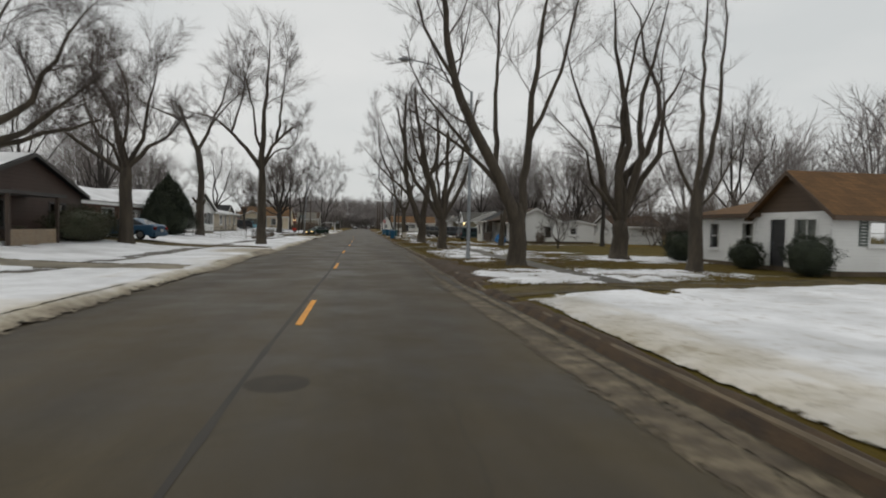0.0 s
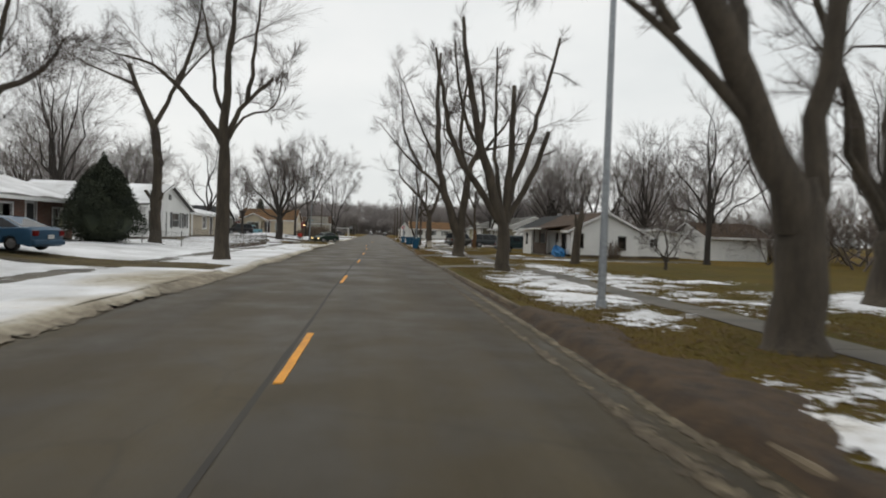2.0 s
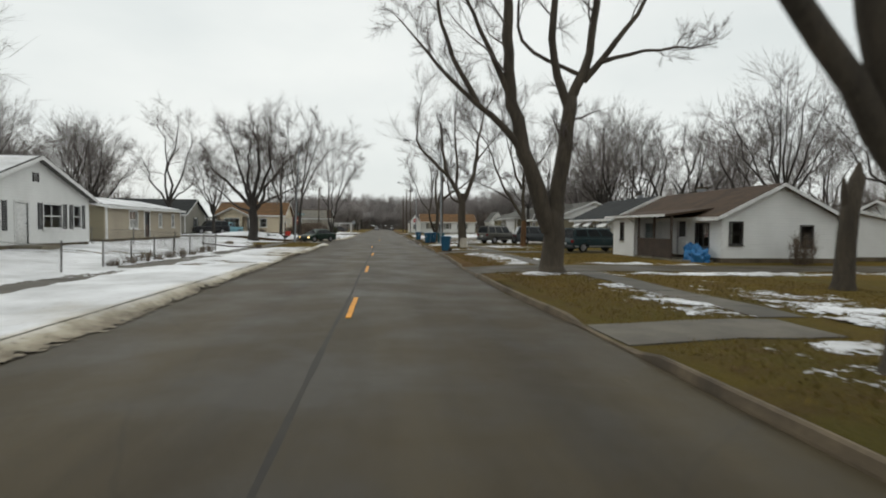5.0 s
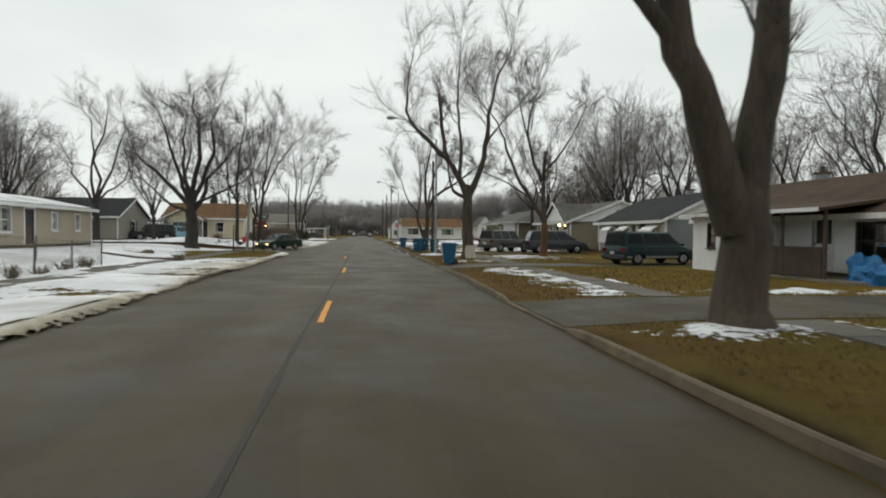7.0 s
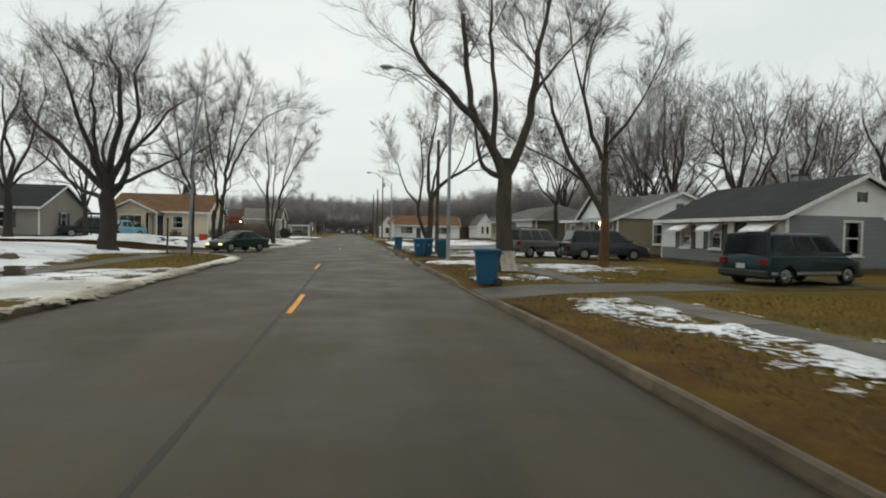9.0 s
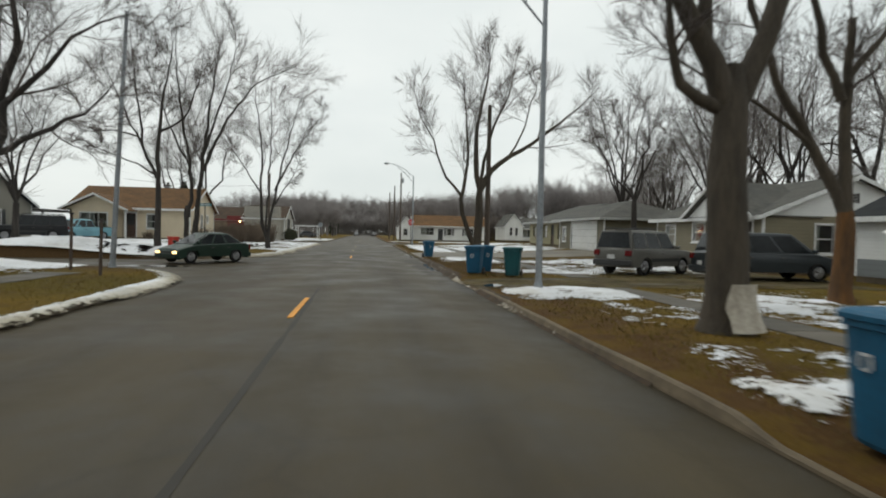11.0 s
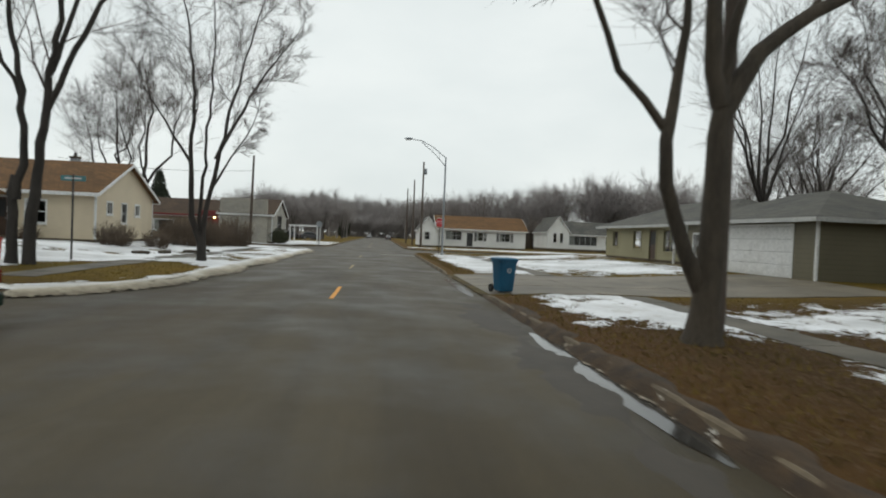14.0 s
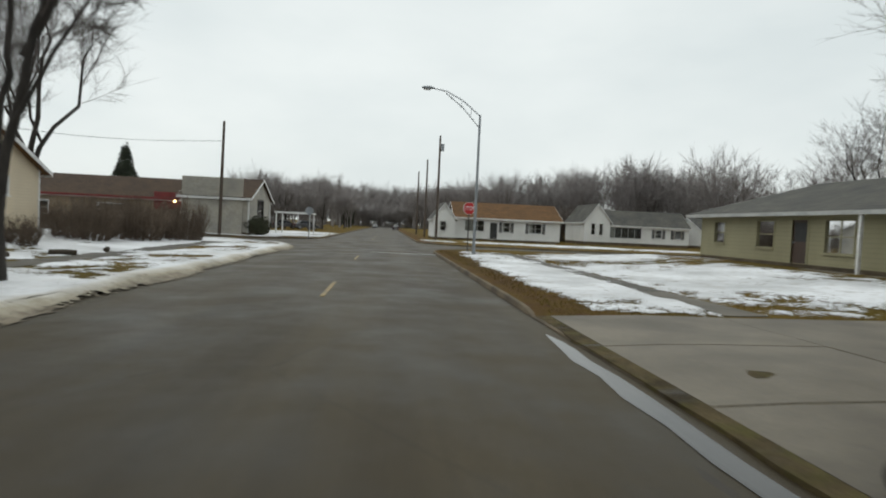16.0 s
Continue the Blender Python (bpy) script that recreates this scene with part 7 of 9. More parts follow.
part("antenna", bm, TRIM_DARK, gh, "small metal roof antenna")
h3 = house("tan house with white gables and a lit porch bulb", 17.6, 26.5, 91.2, 100.4, 0.12, 2.75, 4.5, "y", TAN_SIDING, SHINGLE_GREY, gable=WHITE_SIDING,
           west=((W, 98.4, 99.3, 1.35, 2.35, dict(curtain=0.6)), (W, 95.6, 96.6, 1.5, 2.45, dict(curtain=0.4)), ("door", 93.9, 94.8, 0.4, 2.4, dict(material=DOOR_BROWN)), (W, 91.9, 93.0, 1.45, 2.5, dict(cols=2, curtain=0.3))),
           south=((W, 20.2, 21.1, 1.1, 2.35, dict(curtain=0.4)),), vent="dark")
bm = bmesh.new()
prism(bm, [(91.5, 2.8), (93.85, 4.3), (93.85, 4.42), (91.1, 2.68)], 0, 16.9, 20.5)
prism(bm, [(96.2, 2.8), (93.85, 4.3), (93.85, 4.42), (96.6, 2.68)], 0, 16.9, 20.5)
part("porch_roof", bm, SHINGLE_GREY, h3)
part("porch_gable", prism(bmesh.new(), [(91.5, 2.76), (96.2, 2.76), (93.85, 4.24)], 0, 17.1, 17.25), WHITE_SIDING, h3)
part("porch_fascia", prism(bmesh.new(), [(91.05, 2.6), (93.85, 4.38), (96.65, 2.6), (96.65, 2.74), (93.85, 4.54), (91.05, 2.74)], 0, 16.84, 16.9), TRIM, h3)
bm = bmesh.new()
bmesh.ops.create_uvsphere(bm, u_segments=12, v_segments=8, radius=0.11, matrix=pose(17.42, 93.45, 2.42))
lampb = part("porch_bulb", bm, PORCH_GLOW, h3, "warm lit porch bulb")
part("bracket", boxes((17.46, 17.59, 93.41, 93.49, 2.48, 2.56)), TRIM_DARK, lampb)
ga = house("olive double garage with a white panelled door", 17.9, 25.5, 108.8, 118.6, 0.5, 2.95, 4.5, "y", OLIVE_DARK, SHINGLE_GREY, hip=True, foot=False, over=0.55, fascia=GUTTER,
           west=(("garage", 110.2, 115.6, 0.52, 2.75, dict(cols=2)), (W, 117.0, 117.8, 1.2, 2.4, dict(curtain=0.5))), category="garage")
plain = dict(trim=OLIVE_SIDING, casing=0.06)
oh = house("olive ranch house with low grey hip roof and small porch", 20.0, 28.5, 118.75, 135.2, 0.45, 3.0, 4.9, "y", OLIVE_SIDING, SHINGLE_GREY, hip=True, over=0.7, fascia=GUTTER, trim=OLIVE_SIDING,
      west=((W, 119.6, 121.6, 1.2, 2.65, dict(cols=2, curtain=0.15, **plain)), (W, 123.6, 125.2, 1.3, 2.75, dict(cols=2, curtain=0.5, **plain)), ("door", 126.3, 127.3, 0.72, 2.78, dict(material=DOOR_BROWN, trim=OLIVE_SIDING)), (W, 128.6, 129.9, 1.4, 2.75, dict(curtain=0.3, **plain)), (W, 132.8, 133.8, 1.5, 2.7, dict(curtain=0.3, **plain))),
      south=())
for y in (119.2, 122.7):
    porch_post(oh, 19.42, y, 0.35, 2.98, 0.12)
part("porch_floor", boxes((18.9, 19.98, 119.0, 130.4, 0.2, 0.52)), CONCRETE, oh)
# past the crossing
house("white ranch house with brown roof and dark shutters", 9.0, 22.4, 172.0, 180.0, 0.1, 3.0, 4.9, "x", WHITE_SIDING, SHINGLE_BROWN, vent=False,
      south=((W, 10.2, 12.6, 1.3, 2.6, dict(cols=3, curtain=0.5)), ("door", 13.4, 14.3, 0.4, 2.4, dict(material=SHUTTER)), (W, 15.0, 15.9, 1.3, 2.5, dict(shutters=SHUTTER, curtain=0.3)), (W, 18.4, 20.0, 1.3, 2.5, dict(cols=2, shutters=SHUTTER, curtain=0.3))))
house("small white house with a steep gable by the corner", 6.1, 8.8, 170.5, 178.0, 0.1, 2.7, 4.5, "y", WHITE_SIDING, SHINGLE_GREY, vent=False, over=0.2, south=((W, 6.9, 7.7, 1.2, 2.3, dict(curtain=0.3)),))
house("white gabled house with tall paired windows", 27.0, 30.6, 176.0, 184.0, 0.3, 3.3, 5.6, "y", WHITE_SIDING, SHINGLE_GREY, vent=False, over=0.25, south=((W, 28.0, 28.5, 1.5, 3.0, dict(curtain=0.2)), (W, 29.1, 29.6, 1.5, 3.0, dict(curtain=0.2))))
house("long white wing with a row of windows under a dark roof", 30.65, 43.0, 178.0, 184.0, 0.3, 3.0, 5.0, "x", WHITE_SIDING, SHINGLE_GREY, vent=False, over=0.3,
      south=((W, 31.2, 36.0, 1.2, 2.7, dict(cols=5, rows=1, curtain=0.2)), (W, 38.0, 39.0, 1.4, 2.5, dict(shutters=SHUTTER, curtain=0.3)), (W, 40.8, 41.8, 1.4, 2.5, dict(shutters=SHUTTER, curtain=0.3))))
house("white house with grey roof far down the cross street", 46.5, 56.0, 181.0, 188.0, 0.3, 3.0, 4.6, "x", WHITE_SIDING, SHINGLE_GREY, vent=False, south=((W, 48.0, 49.2, 1.3, 2.5, dict(curtain=0.3)), (W, 52.0, 53.2, 1.3, 2.5, dict(curtain=0.3))))

# left side, from the start of the street
l0 = house("dark brown gabled house with a wooden porch and chimney", -27.0, -16.4, 23.6, 34.0, 0.5, 3.1, 4.85, "x", BROWN_SIDING, SHINGLE_DARK, gable=BROWN_SIDING, snow="low", vent=False, fascia=TRIM_DARK, trim=TRIM_DARK,
           east=((W, 30.6, 32.2, 1.3, 2.5, dict(cols=2, trim=TRIM_DARK, curtain=0.3)), (W, 25.0, 26.6, 1.3, 2.5, dict(cols=2, trim=TRIM_DARK))), chim=((-19.5, 32.2, 3.4, 5.0, 0.55),))
part("porch_roof", boxes((-16.38, -14.6, 24.0, 28.6, 2.75, 2.9)), TRIM_DARK, l0)
for y in (24.3, 28.3):
    porch_post(l0, -14.9, y, 0.45, 2.75, 0.14, WOOD_DECK)
part("porch_wall", boxes((-15.05, -14.9, 24.4, 28.2, 0.4, 1.2)), BRICK_TAN, l0)
l1 = house("long low brick house with snow on its roof", -28.0, -19.2, 38.6, 51.5, 0.5, 3.1, 4.4, "y", BRICK_RED, SHINGLE_GREY, snow="both", vent=False, over=0.8,
           east=((W, 43.4, 45.4, 1.0, 2.6, dict(cols=2, rows=1, curtain=0.8)), ("door", 46.6, 47.5, 0.78, 2.8, dict(material=TRIM)), (W, 49.2, 50.6, 1.3, 2.5, dict(cols=2))))
lh = house("white gabled house with black shutters and snowy roof", -27.5, -17.2, 57.6, 67.6, 0.5, 3.15, 4.95, "x", WHITE_SIDING, SHINGLE_GREY, snow="both", vent="dark", over=0.45,
           east=((W, 63.2, 64.8, 1.55, 2.75, dict(cols=2, shutters=SHUTTER, curtain=0.0)), (W, 66.0, 66.7, 1.55, 2.75, dict(cols=1, shutters=SHUTTER, curtain=0.2)), ("door", 61.0, 61.95, 0.78, 2.75, dict(glazed=False)), (W, 58.7, 59.9, 1.5, 2.75, dict(cols=2, shutters=SHUTTER, curtain=0.3))),
           south=((W, -20.2, -19.0, 1.5, 2.7, dict(shutters=SHUTTER, curtain=0.2)), (W, -24.0, -22.8, 1.5, 2.7, dict(shutters=SHUTTER, curtain=0.2))))
part("stoop", boxes((-17.18, -15.9, 60.7, 62.3, 0.3, 0.72), (-15.9, -15.5, 60.7, 62.3, 0.3, 0.52)), CONCRETE, lh)
be = house("low beige house with shallow roof and brown door", -26.0, -18.5, 72.6, 86.4, 0.5, 2.95, 3.65, "y", BEIGE_SIDING, SHINGLE_GREY, snow="high", vent=False, over=0.35,
           east=((W, 76.0, 77.3, 1.5, 2.7, dict(cols=2, curtain=0.3)), ("door", 78.6, 79.5, 0.78, 2.75, dict(material=DOOR_BROWN)), (W, 81.4, 81.9, 1.6, 2.6, dict(curtain=0)), (W, 84.2, 84.7, 1.6, 2.6, dict(curtain=0))),
           south=((W, -22.5, -21.3, 1.5, 2.6, dict(curtain=0.2)),), split={"S": (2.94, TAN_SIDING)})
house("grey-beige gabled house on the side street", -36.0, -25.0, 107.0, 115.2, 0.5, 3.1, 5.0, "x", GREIGE_SIDING, SHINGLE_DARK, vent=False,
      east=((W, 110.6, 111.5, 1.5, 2.6, dict(shutters=SHUTTER, curtain=0.2)),), south=((W, -31.5, -30.3, 1.4, 2.6, dict(shutters=SHUTTER, curtain=0.2)), (W, -28.2, -27.2, 1.4, 2.6, dict(shutters=SHUTTER, curtain=0.2))))
yh = house("cream corner house with brown roof and a gabled front wing", -25.2, -15.3, 121.3, 129.2, 0.45, 3.35, 5.25, "x", CREAM_SIDING, SHINGLE_BROWN, vent=False,
           south=((W, -18.9, -17.9, 1.55, 2.75, dict(curtain=0.3)), ("door", -20.7, -19.85, 0.72, 2.85, dict(material=DOOR_BROWN))),
           east=((W, 122.6, 123.2, 2.2, 2.85, dict(rows=1, curtain=0)), (W, 124.5, 125.1, 1.7, 2.85, dict(curtain=0)), (W, 126.4, 127.0, 2.2, 2.85, dict(rows=1, curtain=0))), chim=((-18.6, 125.6, 4.9, 5.6, 0.4, STEEL),))
yw = Face("S", 119.6)
wall_part(yh, yw, -24.4, -20.9, 0.7, 3.05, [(-23.6, -21.5, 1.2, 2.75)], CREAM_SIDING)
part("wing_wall", boxes((-24.4, -24.24, 119.6, 121.2, 0.7, 3.05)), CREAM_SIDING, yh)
part("wing_wall", boxes((-21.06, -20.9, 119.6, 121.2, 0.7, 3.05)), CREAM_SIDING, yh)
part("wing_foot", boxes((-24.38, -20.92, 119.62, 121.2, 0.1, 0.7)), KERB, yh)
window_part(yh, yw, -23.6, -21.5, 1.2, 2.75, cols=3, rows=2, curtain=0.5)
gable_end(yh, yw, -24.8, -20.1, 3.05, 4.2, CREAM_SIDING, vent=False)
for a, b in (((-25.2, 2.95), (-22.45, 4.3)), ((-19.7, 2.95), (-22.45, 4.3))):
    r = part("roof", prism(bmesh.new(), [a, b, (b[0], b[1] + 0.13), (a[0], a[1] + 0.13)], 1, 119.2, 123.2), SHINGLE_BROWN, yh)
    part("fascia", prism(bmesh.new(), [(a[0], a[1] - 0.05), (b[0], b[1] - 0.05), (b[0], b[1] + 0.12), (a[0], a[1] + 0.12)], 1, 119.15, 119.2), TRIM, r)
porch_post(yh, -20.0, 119.5, 0.4, 3.0, 0.12)
cp = thing("carport", "flat-roofed open carport beside the cream house", "carport", (-27.5, 121, 0.5))
part("roof", boxes((-30.2, -25.4, 117.5, 123.5, 2.75, 2.92)), TRIM_DARK, cp)
for x in (-30.0, -25.6):
    for y in (117.8, 123.2):
        porch_post(cp, x, y, 0.3, 2.75, 0.1, TRIM_DARK)
# church-like hall past the crossing
hall = house("long brick hall with dark roof and a red fascia", -33.0, -17.1, 152.6, 160.6, 0.1, 3.0, 4.75, "x", BRICK_TAN, SHINGLE_UMBER, vent=False, south=((W, -30, -28, 1.2, 2.3, dict(curtain=0.2)), (W, -24, -22, 1.2, 2.3, dict(curtain=0.2))))
part("fascia_panel", boxes((-33.4, -17.2, 152.06, 152.12, 2.82, 3.02)), RED_PANEL, hall, "red painted fascia board")
part("end_panel", boxes((-19.4, -17.15, 152.4, 152.58, 2.0, 3.5)), RED_PANEL, hall, "red painted end panel")
bm = bmesh.new()
bmesh.ops.create_uvsphere(bm, u_segments=10, v_segments=8, radius=0.12, matrix=pose(-17.6, 152.2, 2.75))
part("lamp", bm, PORCH_GLOW, hall, "small lit wall lamp")
ch = house("grey block church hall with a tall gable window", -17.0, -11.4, 152.0, 161.0, 0.1, 3.3, 5.1, "x", BLOCK_GREY, SHINGLE_UMBER, vent=False, over=0.35,
           east=((W, 155.3, 157.7, 1.2, 3.25, dict(cols=4, rows=3, curtain=0, trim=TRIM_DARK)),), south=((W, -14.0, -13.2, 2.0, 2.9, dict(curtain=0)),))
part("parapet", boxes((-16.9, -11.9, 151.78, 151.98, 0.1, 4.95)), BLOCK_GREY, ch)
car_shelter = thing("canopy", "low white entrance canopy beside the church hall", "canopy", (-10.4, 163.5, 0.1))
part("roof", boxes((-11.2, -7.4, 162.0, 166.0, 2.3, 2.45)), TRIM, car_shelter)
for x in (-11.0, -7.6):
    for y in (162.2, 165.8):
        porch_post(car_shelter, x, y, 0.0, 2.3, 0.12)


# ---------------------------------------------------------------- bushes and hedges
def leafy(name, label, category, x, y, rx, ry, h, material, seed, count, leaf, cone=False, core=True, z=None, base=0.0):
    """A shrub: many small leaf blades in a lumpy volume round an inner woody mass."""
    rng = np.random.default_rng(seed)
    z = float(land(x, y)) if z is None else z
    ob = thing(name, label, category, (x, y, z))
    u = rng.normal(0, 1, (count, 3))
    u /= np.linalg.norm(u, axis=1)[:, None]
    r = rng.uniform(0.72, 1.06, count) ** 0.6 * np.where(rng.random(count) < 0.25, rng.uniform(1.0, 1.14, count), 1.0)
    lump = 1 + 0.34 * np.sin(u[:, 0] * 5 + seed) * np.sin(u[:, 1] * 4.3 + 2) * np.sin(u[:, 2] * 5.1 + 1)
    p = u * (r * lump)[:, None]
    hz = (p[:, 2] + 1) / 2
    k = np.where(cone, np.clip(1.08 - hz, 0.05, 1) ** 0.55, 1.0)
    c = np.stack((x + p[:, 0] * rx * k, y + p[:, 1] * ry * k, z + base + 0.03 + hz * (h - base)), -1)
    a, b = rng.normal(0, 1, (count, 3)), rng.normal(0, 1, (count, 3))
    a *= (leaf / np.linalg.norm(a, axis=1))[:, None]
    b *= (leaf * 0.6 / np.linalg.norm(b, axis=1))[:, None]
    v = np.stack((c - a, c + b, c + a), 1).reshape(-1, 3)
    raw_part("foliage", v, np.arange(count * 3).reshape(-1, 3), material, ob, smooth=False)
    if core:
        bm = bmesh.new()
        bmesh.ops.create_icosphere(bm, subdivisions=3, radius=1.0)
        for q in bm.verts:
            f = 1 + 0.25 * noise.noise(q.co * 2.0 + Vector((seed, 0, 0)))
            hh = (q.co.z + 1) / 2
            kk = max(1.06 - hh, 0.04) ** 0.55 if cone else 1.0
            q.co = Vector((x + q.co.x * rx * 0.8 * f * kk, y + q.co.y * ry * 0.8 * f * kk, z + base + 0.02 + hh * (h - base) * 0.9))
        part("inner_wood", bm, material, ob)
    return ob


leafy("evergreen_tree", "large dense dark conical evergreen on the snowy lawn", "evergreen", -16.4, 49.3, 2.35, 2.6, 4.9, NEEDLE, 61, 34000, 0.10, cone=True, base=0.0)
leafy("hedge", "dark clipped hedge under the brown house's windows", "hedge", -15.0, 31.5, 1.1, 3.4, 1.9, HEDGE, 62, 9000, 0.07)
leafy("bush", "round clipped evergreen bush by the cottage door", "bush", 16.6, 20.0, 0.66, 0.7, 1.2, NEEDLE, 63, 5000, 0.05)
leafy("bush", "square clipped evergreen bush at the cottage corner", "bush", 16.6, 16.5, 0.82, 0.9, 1.5, NEEDLE, 64, 5500, 0.05)
BARE_HEDGE = ((-11.6, 136.5, 1.6, 2.2, 2.7), (-12.6, 132.8, 1.7, 2.2, 2.5), (-13.4, 129.2, 1.5, 1.9, 2.1), (-14.2, 121.2, 0.9, 1.3, 1.5), (-13.0, 124.0, 0.8, 0.9, 1.2), (-15.4, 136.5, 2.2, 1.6, 2.4), (-19.2, 134.2, 2.2, 0.9, 1.8))
leafy("bush", "low dark bush under the church hall wall", "bush", -10.6, 152.2, 1.0, 0.8, 1.6, HEDGE, 81, 2500, 0.1)
leafy("evergreen_tree", "distant dark conifer above the hall roof", "evergreen", -33.0, 178.0, 2.0, 2.0, 9.5, NEEDLE, 83, 5000, 0.25, cone=True)
leafy("evergreen_tree", "distant dark spruce at the end of the street", "evergreen", -11.0, 272.0, 2.0, 2.0, 8.0, NEEDLE, 84, 4000, 0.35, cone=True)


def twiggy(name, label, category, x, y, rx, ry, h, seed, stems):
    """A leafless shrub: thin stems fanning from the ground, each with fine twigs."""
    rng = np.random.default_rng(seed)
    z = float(land(x, y)) - 0.03
    ob = thing(name, label, category, (x, y, z))
    wood = Wood()
    for _ in range(stems):
        a, r = rng.uniform(0, 6.28), math.sqrt(rng.random())
        foot = np.array((x + math.cos(a) * r * rx * 0.7, y + math.sin(a) * r * ry * 0.7, z))
        top = h * rng.uniform(0.55, 1.0) * (1 - 0.3 * r * r)
        tip = np.array((x + math.cos(a) * r * rx + rng.normal(0, 0.12), y + math.sin(a) * r * ry + rng.normal(0, 0.12), z + top))
        q = foot + (tip - foot) * np.linspace(0, 1, 4)[:, None] + rng.normal(0, 0.04, (4, 3)) * np.array((0, 1, 1, 0))[:, None]
        wood.add(q, np.linspace(0.014, 0.006, 4), 3)
        d = (tip - foot) / np.linalg.norm(tip - foot)
        for _ in range(9):
            p = foot + (tip - foot) * rng.uniform(0.15, 1.0)
            wood.twig(p, p + side_way(rng, d, rng.uniform(0.3, 0.9)) * rng.uniform(0.2, 0.5) * min(h, 1.6) * 0.6, 0.009)
    wood.put("brushwood", HEDGE_BROWN, ob)
    return ob


for k in range(9):
    twiggy("weed_clump", "dry brown weeds along the wire fence", "weeds", -10.4, 55.4 + 1.5 * k, 0.18, 0.5, 0.4 + 0.12 * (k % 3), 140 + k, 22)
for k, (x, y, rx, ry, h) in enumerate(BARE_HEDGE):
    twiggy("hedge", "leafless brown hedge bush on the corner lawn", "hedge", x, y, rx, ry, h, 70 + k, int(90 * rx * ry + 60))
leafy("bush", "tall dark evergreen shrub beside the cottage", "bush", 17.3, 26.2, 0.9, 1.0, 1.6, NEEDLE, 65, 5000, 0.06)
twiggy("bush", "thin bare shrub against the white house wall", "bush", 19.5, 57.6, 0.7, 0.5, 1.7, 66, 70)
twiggy("bush", "small bare bush below the cream house window", "bush", -18.4, 120.6, 0.6, 0.5, 0.9, 82, 70)
# cut hedge remains and logs at the corner lawn
for k, (x, y, a) in enumerate(((-10.4, 122.0, 20), (-10.9, 119.4, 70), (-11.4, 117.6, 40), (-10.2, 124.6, 110))):
    lg = thing("log", "rough cut log lying on the snow", "log", (x, y, float(land(x, y))))
    bm = bmesh.new()
    d = Vector((math.cos(radians(a)), math.sin(radians(a)), 0)) * 0.4
    c = Vector((x, y, float(land(x, y)) + 0.1))
    tube(bm, [c - d, c - d * 0.3, c + d * 0.4, c + d], [0.09, 0.105, 0.1, 0.085], 10)
    part("bark", bm, BARK, lg)


# ---------------------------------------------------------------- street furniture
def street_lamp(label, x, y, h, reach, lean=0.0, arm=True, side=-1):
    z = float(land(x, y))
    ob = thing("street_lamp", label, "street lamp", (x, y, z), "street lamps")
    bm = bmesh.new()
    tube(bm, [(x, y, z - 0.1), (x + lean * 0.3, y, z + h * 0.3), (x + lean, y, z + h)], [0.096, 0.086, 0.065], 14)
    part("pole", bm, STEEL, ob)
    bm = bmesh.new()
    tube(bm, [(x, y, z - 0.02), (x, y, z + 0.18)], [0.14, 0.115], 14)
    part("base", bm, STEEL, ob)
    if arm:
        top = z + h
        bm = bmesh.new()
        upper = [(x + lean, y, top - 0.05), (x + side * reach * 0.35, y, top + 0.75), (x + side * reach * 0.7, y, top + 1.25), (x + side * reach * 0.97, y, top + 1.36)]
        lower = [(x + lean, y, top - 0.75), (x + side * reach * 0.35, y, top + 0.35), (x + side * reach * 0.7, y, top + 1.12)]
        tube(bm, upper, 0.035, 8)
        tube(bm, lower, 0.03, 8)
        for f in (0.18, 0.38, 0.58):
            i = f * 2.86
            tube(bm, [(x + side * reach * f, y, top - 0.02 + 2.05 * f - 0.55 * f * f), (x + side * reach * f * 1.04, y, top - 0.72 + 2.9 * f - 0.4 * f * f)], 0.018, 6)
        part("arm", bm, STEEL, ob)
        bm = bmesh.new()
        cx = x + side * (reach + 0.22)
        bmesh.ops.create_uvsphere(bm, u_segments=14, v_segments=8, radius=1.0, matrix=Matrix.Translation((cx, y, top + 1.38)) @ Matrix.Diagonal((0.36, 0.15, 0.1, 1)))
        hd = part("lamp_head", bm, STEEL, ob, smooth=True)
        part("lens", boxes((cx - 0.22, cx + 0.14, y - 0.1, y + 0.1, top + 1.245, top + 1.30), bevel=0.02), AMBER_LENS, hd)
    return ob


street_lamp("galvanised street lamp with a truss arm over the road", 5.4, 25.5, 8.3, 3.1)
street_lamp("galvanised street lamp beside the blue bins", 4.9, 83.3, 7.9, 2.9)
street_lamp("galvanised street lamp before the crossing", 5.6, 134.6, 8.1, 2.9)
street_lamp("plain grey metal lamp pole leaning at the street corner", -9.0, 90.4, 9.3, 2.9, lean=0.45, side=1, arm=False)


def utility_pole(label, x, y, h, bar=False, lean=0.0, box_on=False):
    z = float(land(x, y))
    ob = thing("utility_pole", label, "utility pole", (x, y, z), "utility poles")
    bm = bmesh.new()
    tube(bm, [(x, y, z - 0.1), (x + lean / 2, y, z + h / 2), (x + lean, y, z + h)], [0.15, 0.13, 0.10], 12)
    part("pole", bm, WOOD_POLE, ob)
    if bar:
        c = part("crossarm", boxes((x + lean - 0.9, x + lean + 0.9, y - 0.06, y + 0.06, z + h - 0.45, z + h - 0.33)), WOOD_POLE, ob)
        for d in (-0.8, -0.3, 0.3, 0.8):
            bm = bmesh.new()
            tube(bm, [(x + lean + d, y, z + h - 0.33), (x + lean + d, y, z + h - 0.2)], [0.035, 0.025], 8)
            part("insulator", bm, AMBER_LENS, c)
    if box_on:
        bm = bmesh.new()
        tube(bm, [(x + lean + 0.3, y, z + h - 1.7), (x + lean + 0.3, y, z + h - 0.9)], 0.18, 12)
        part("transformer", bm, STEEL, ob)
    return ob


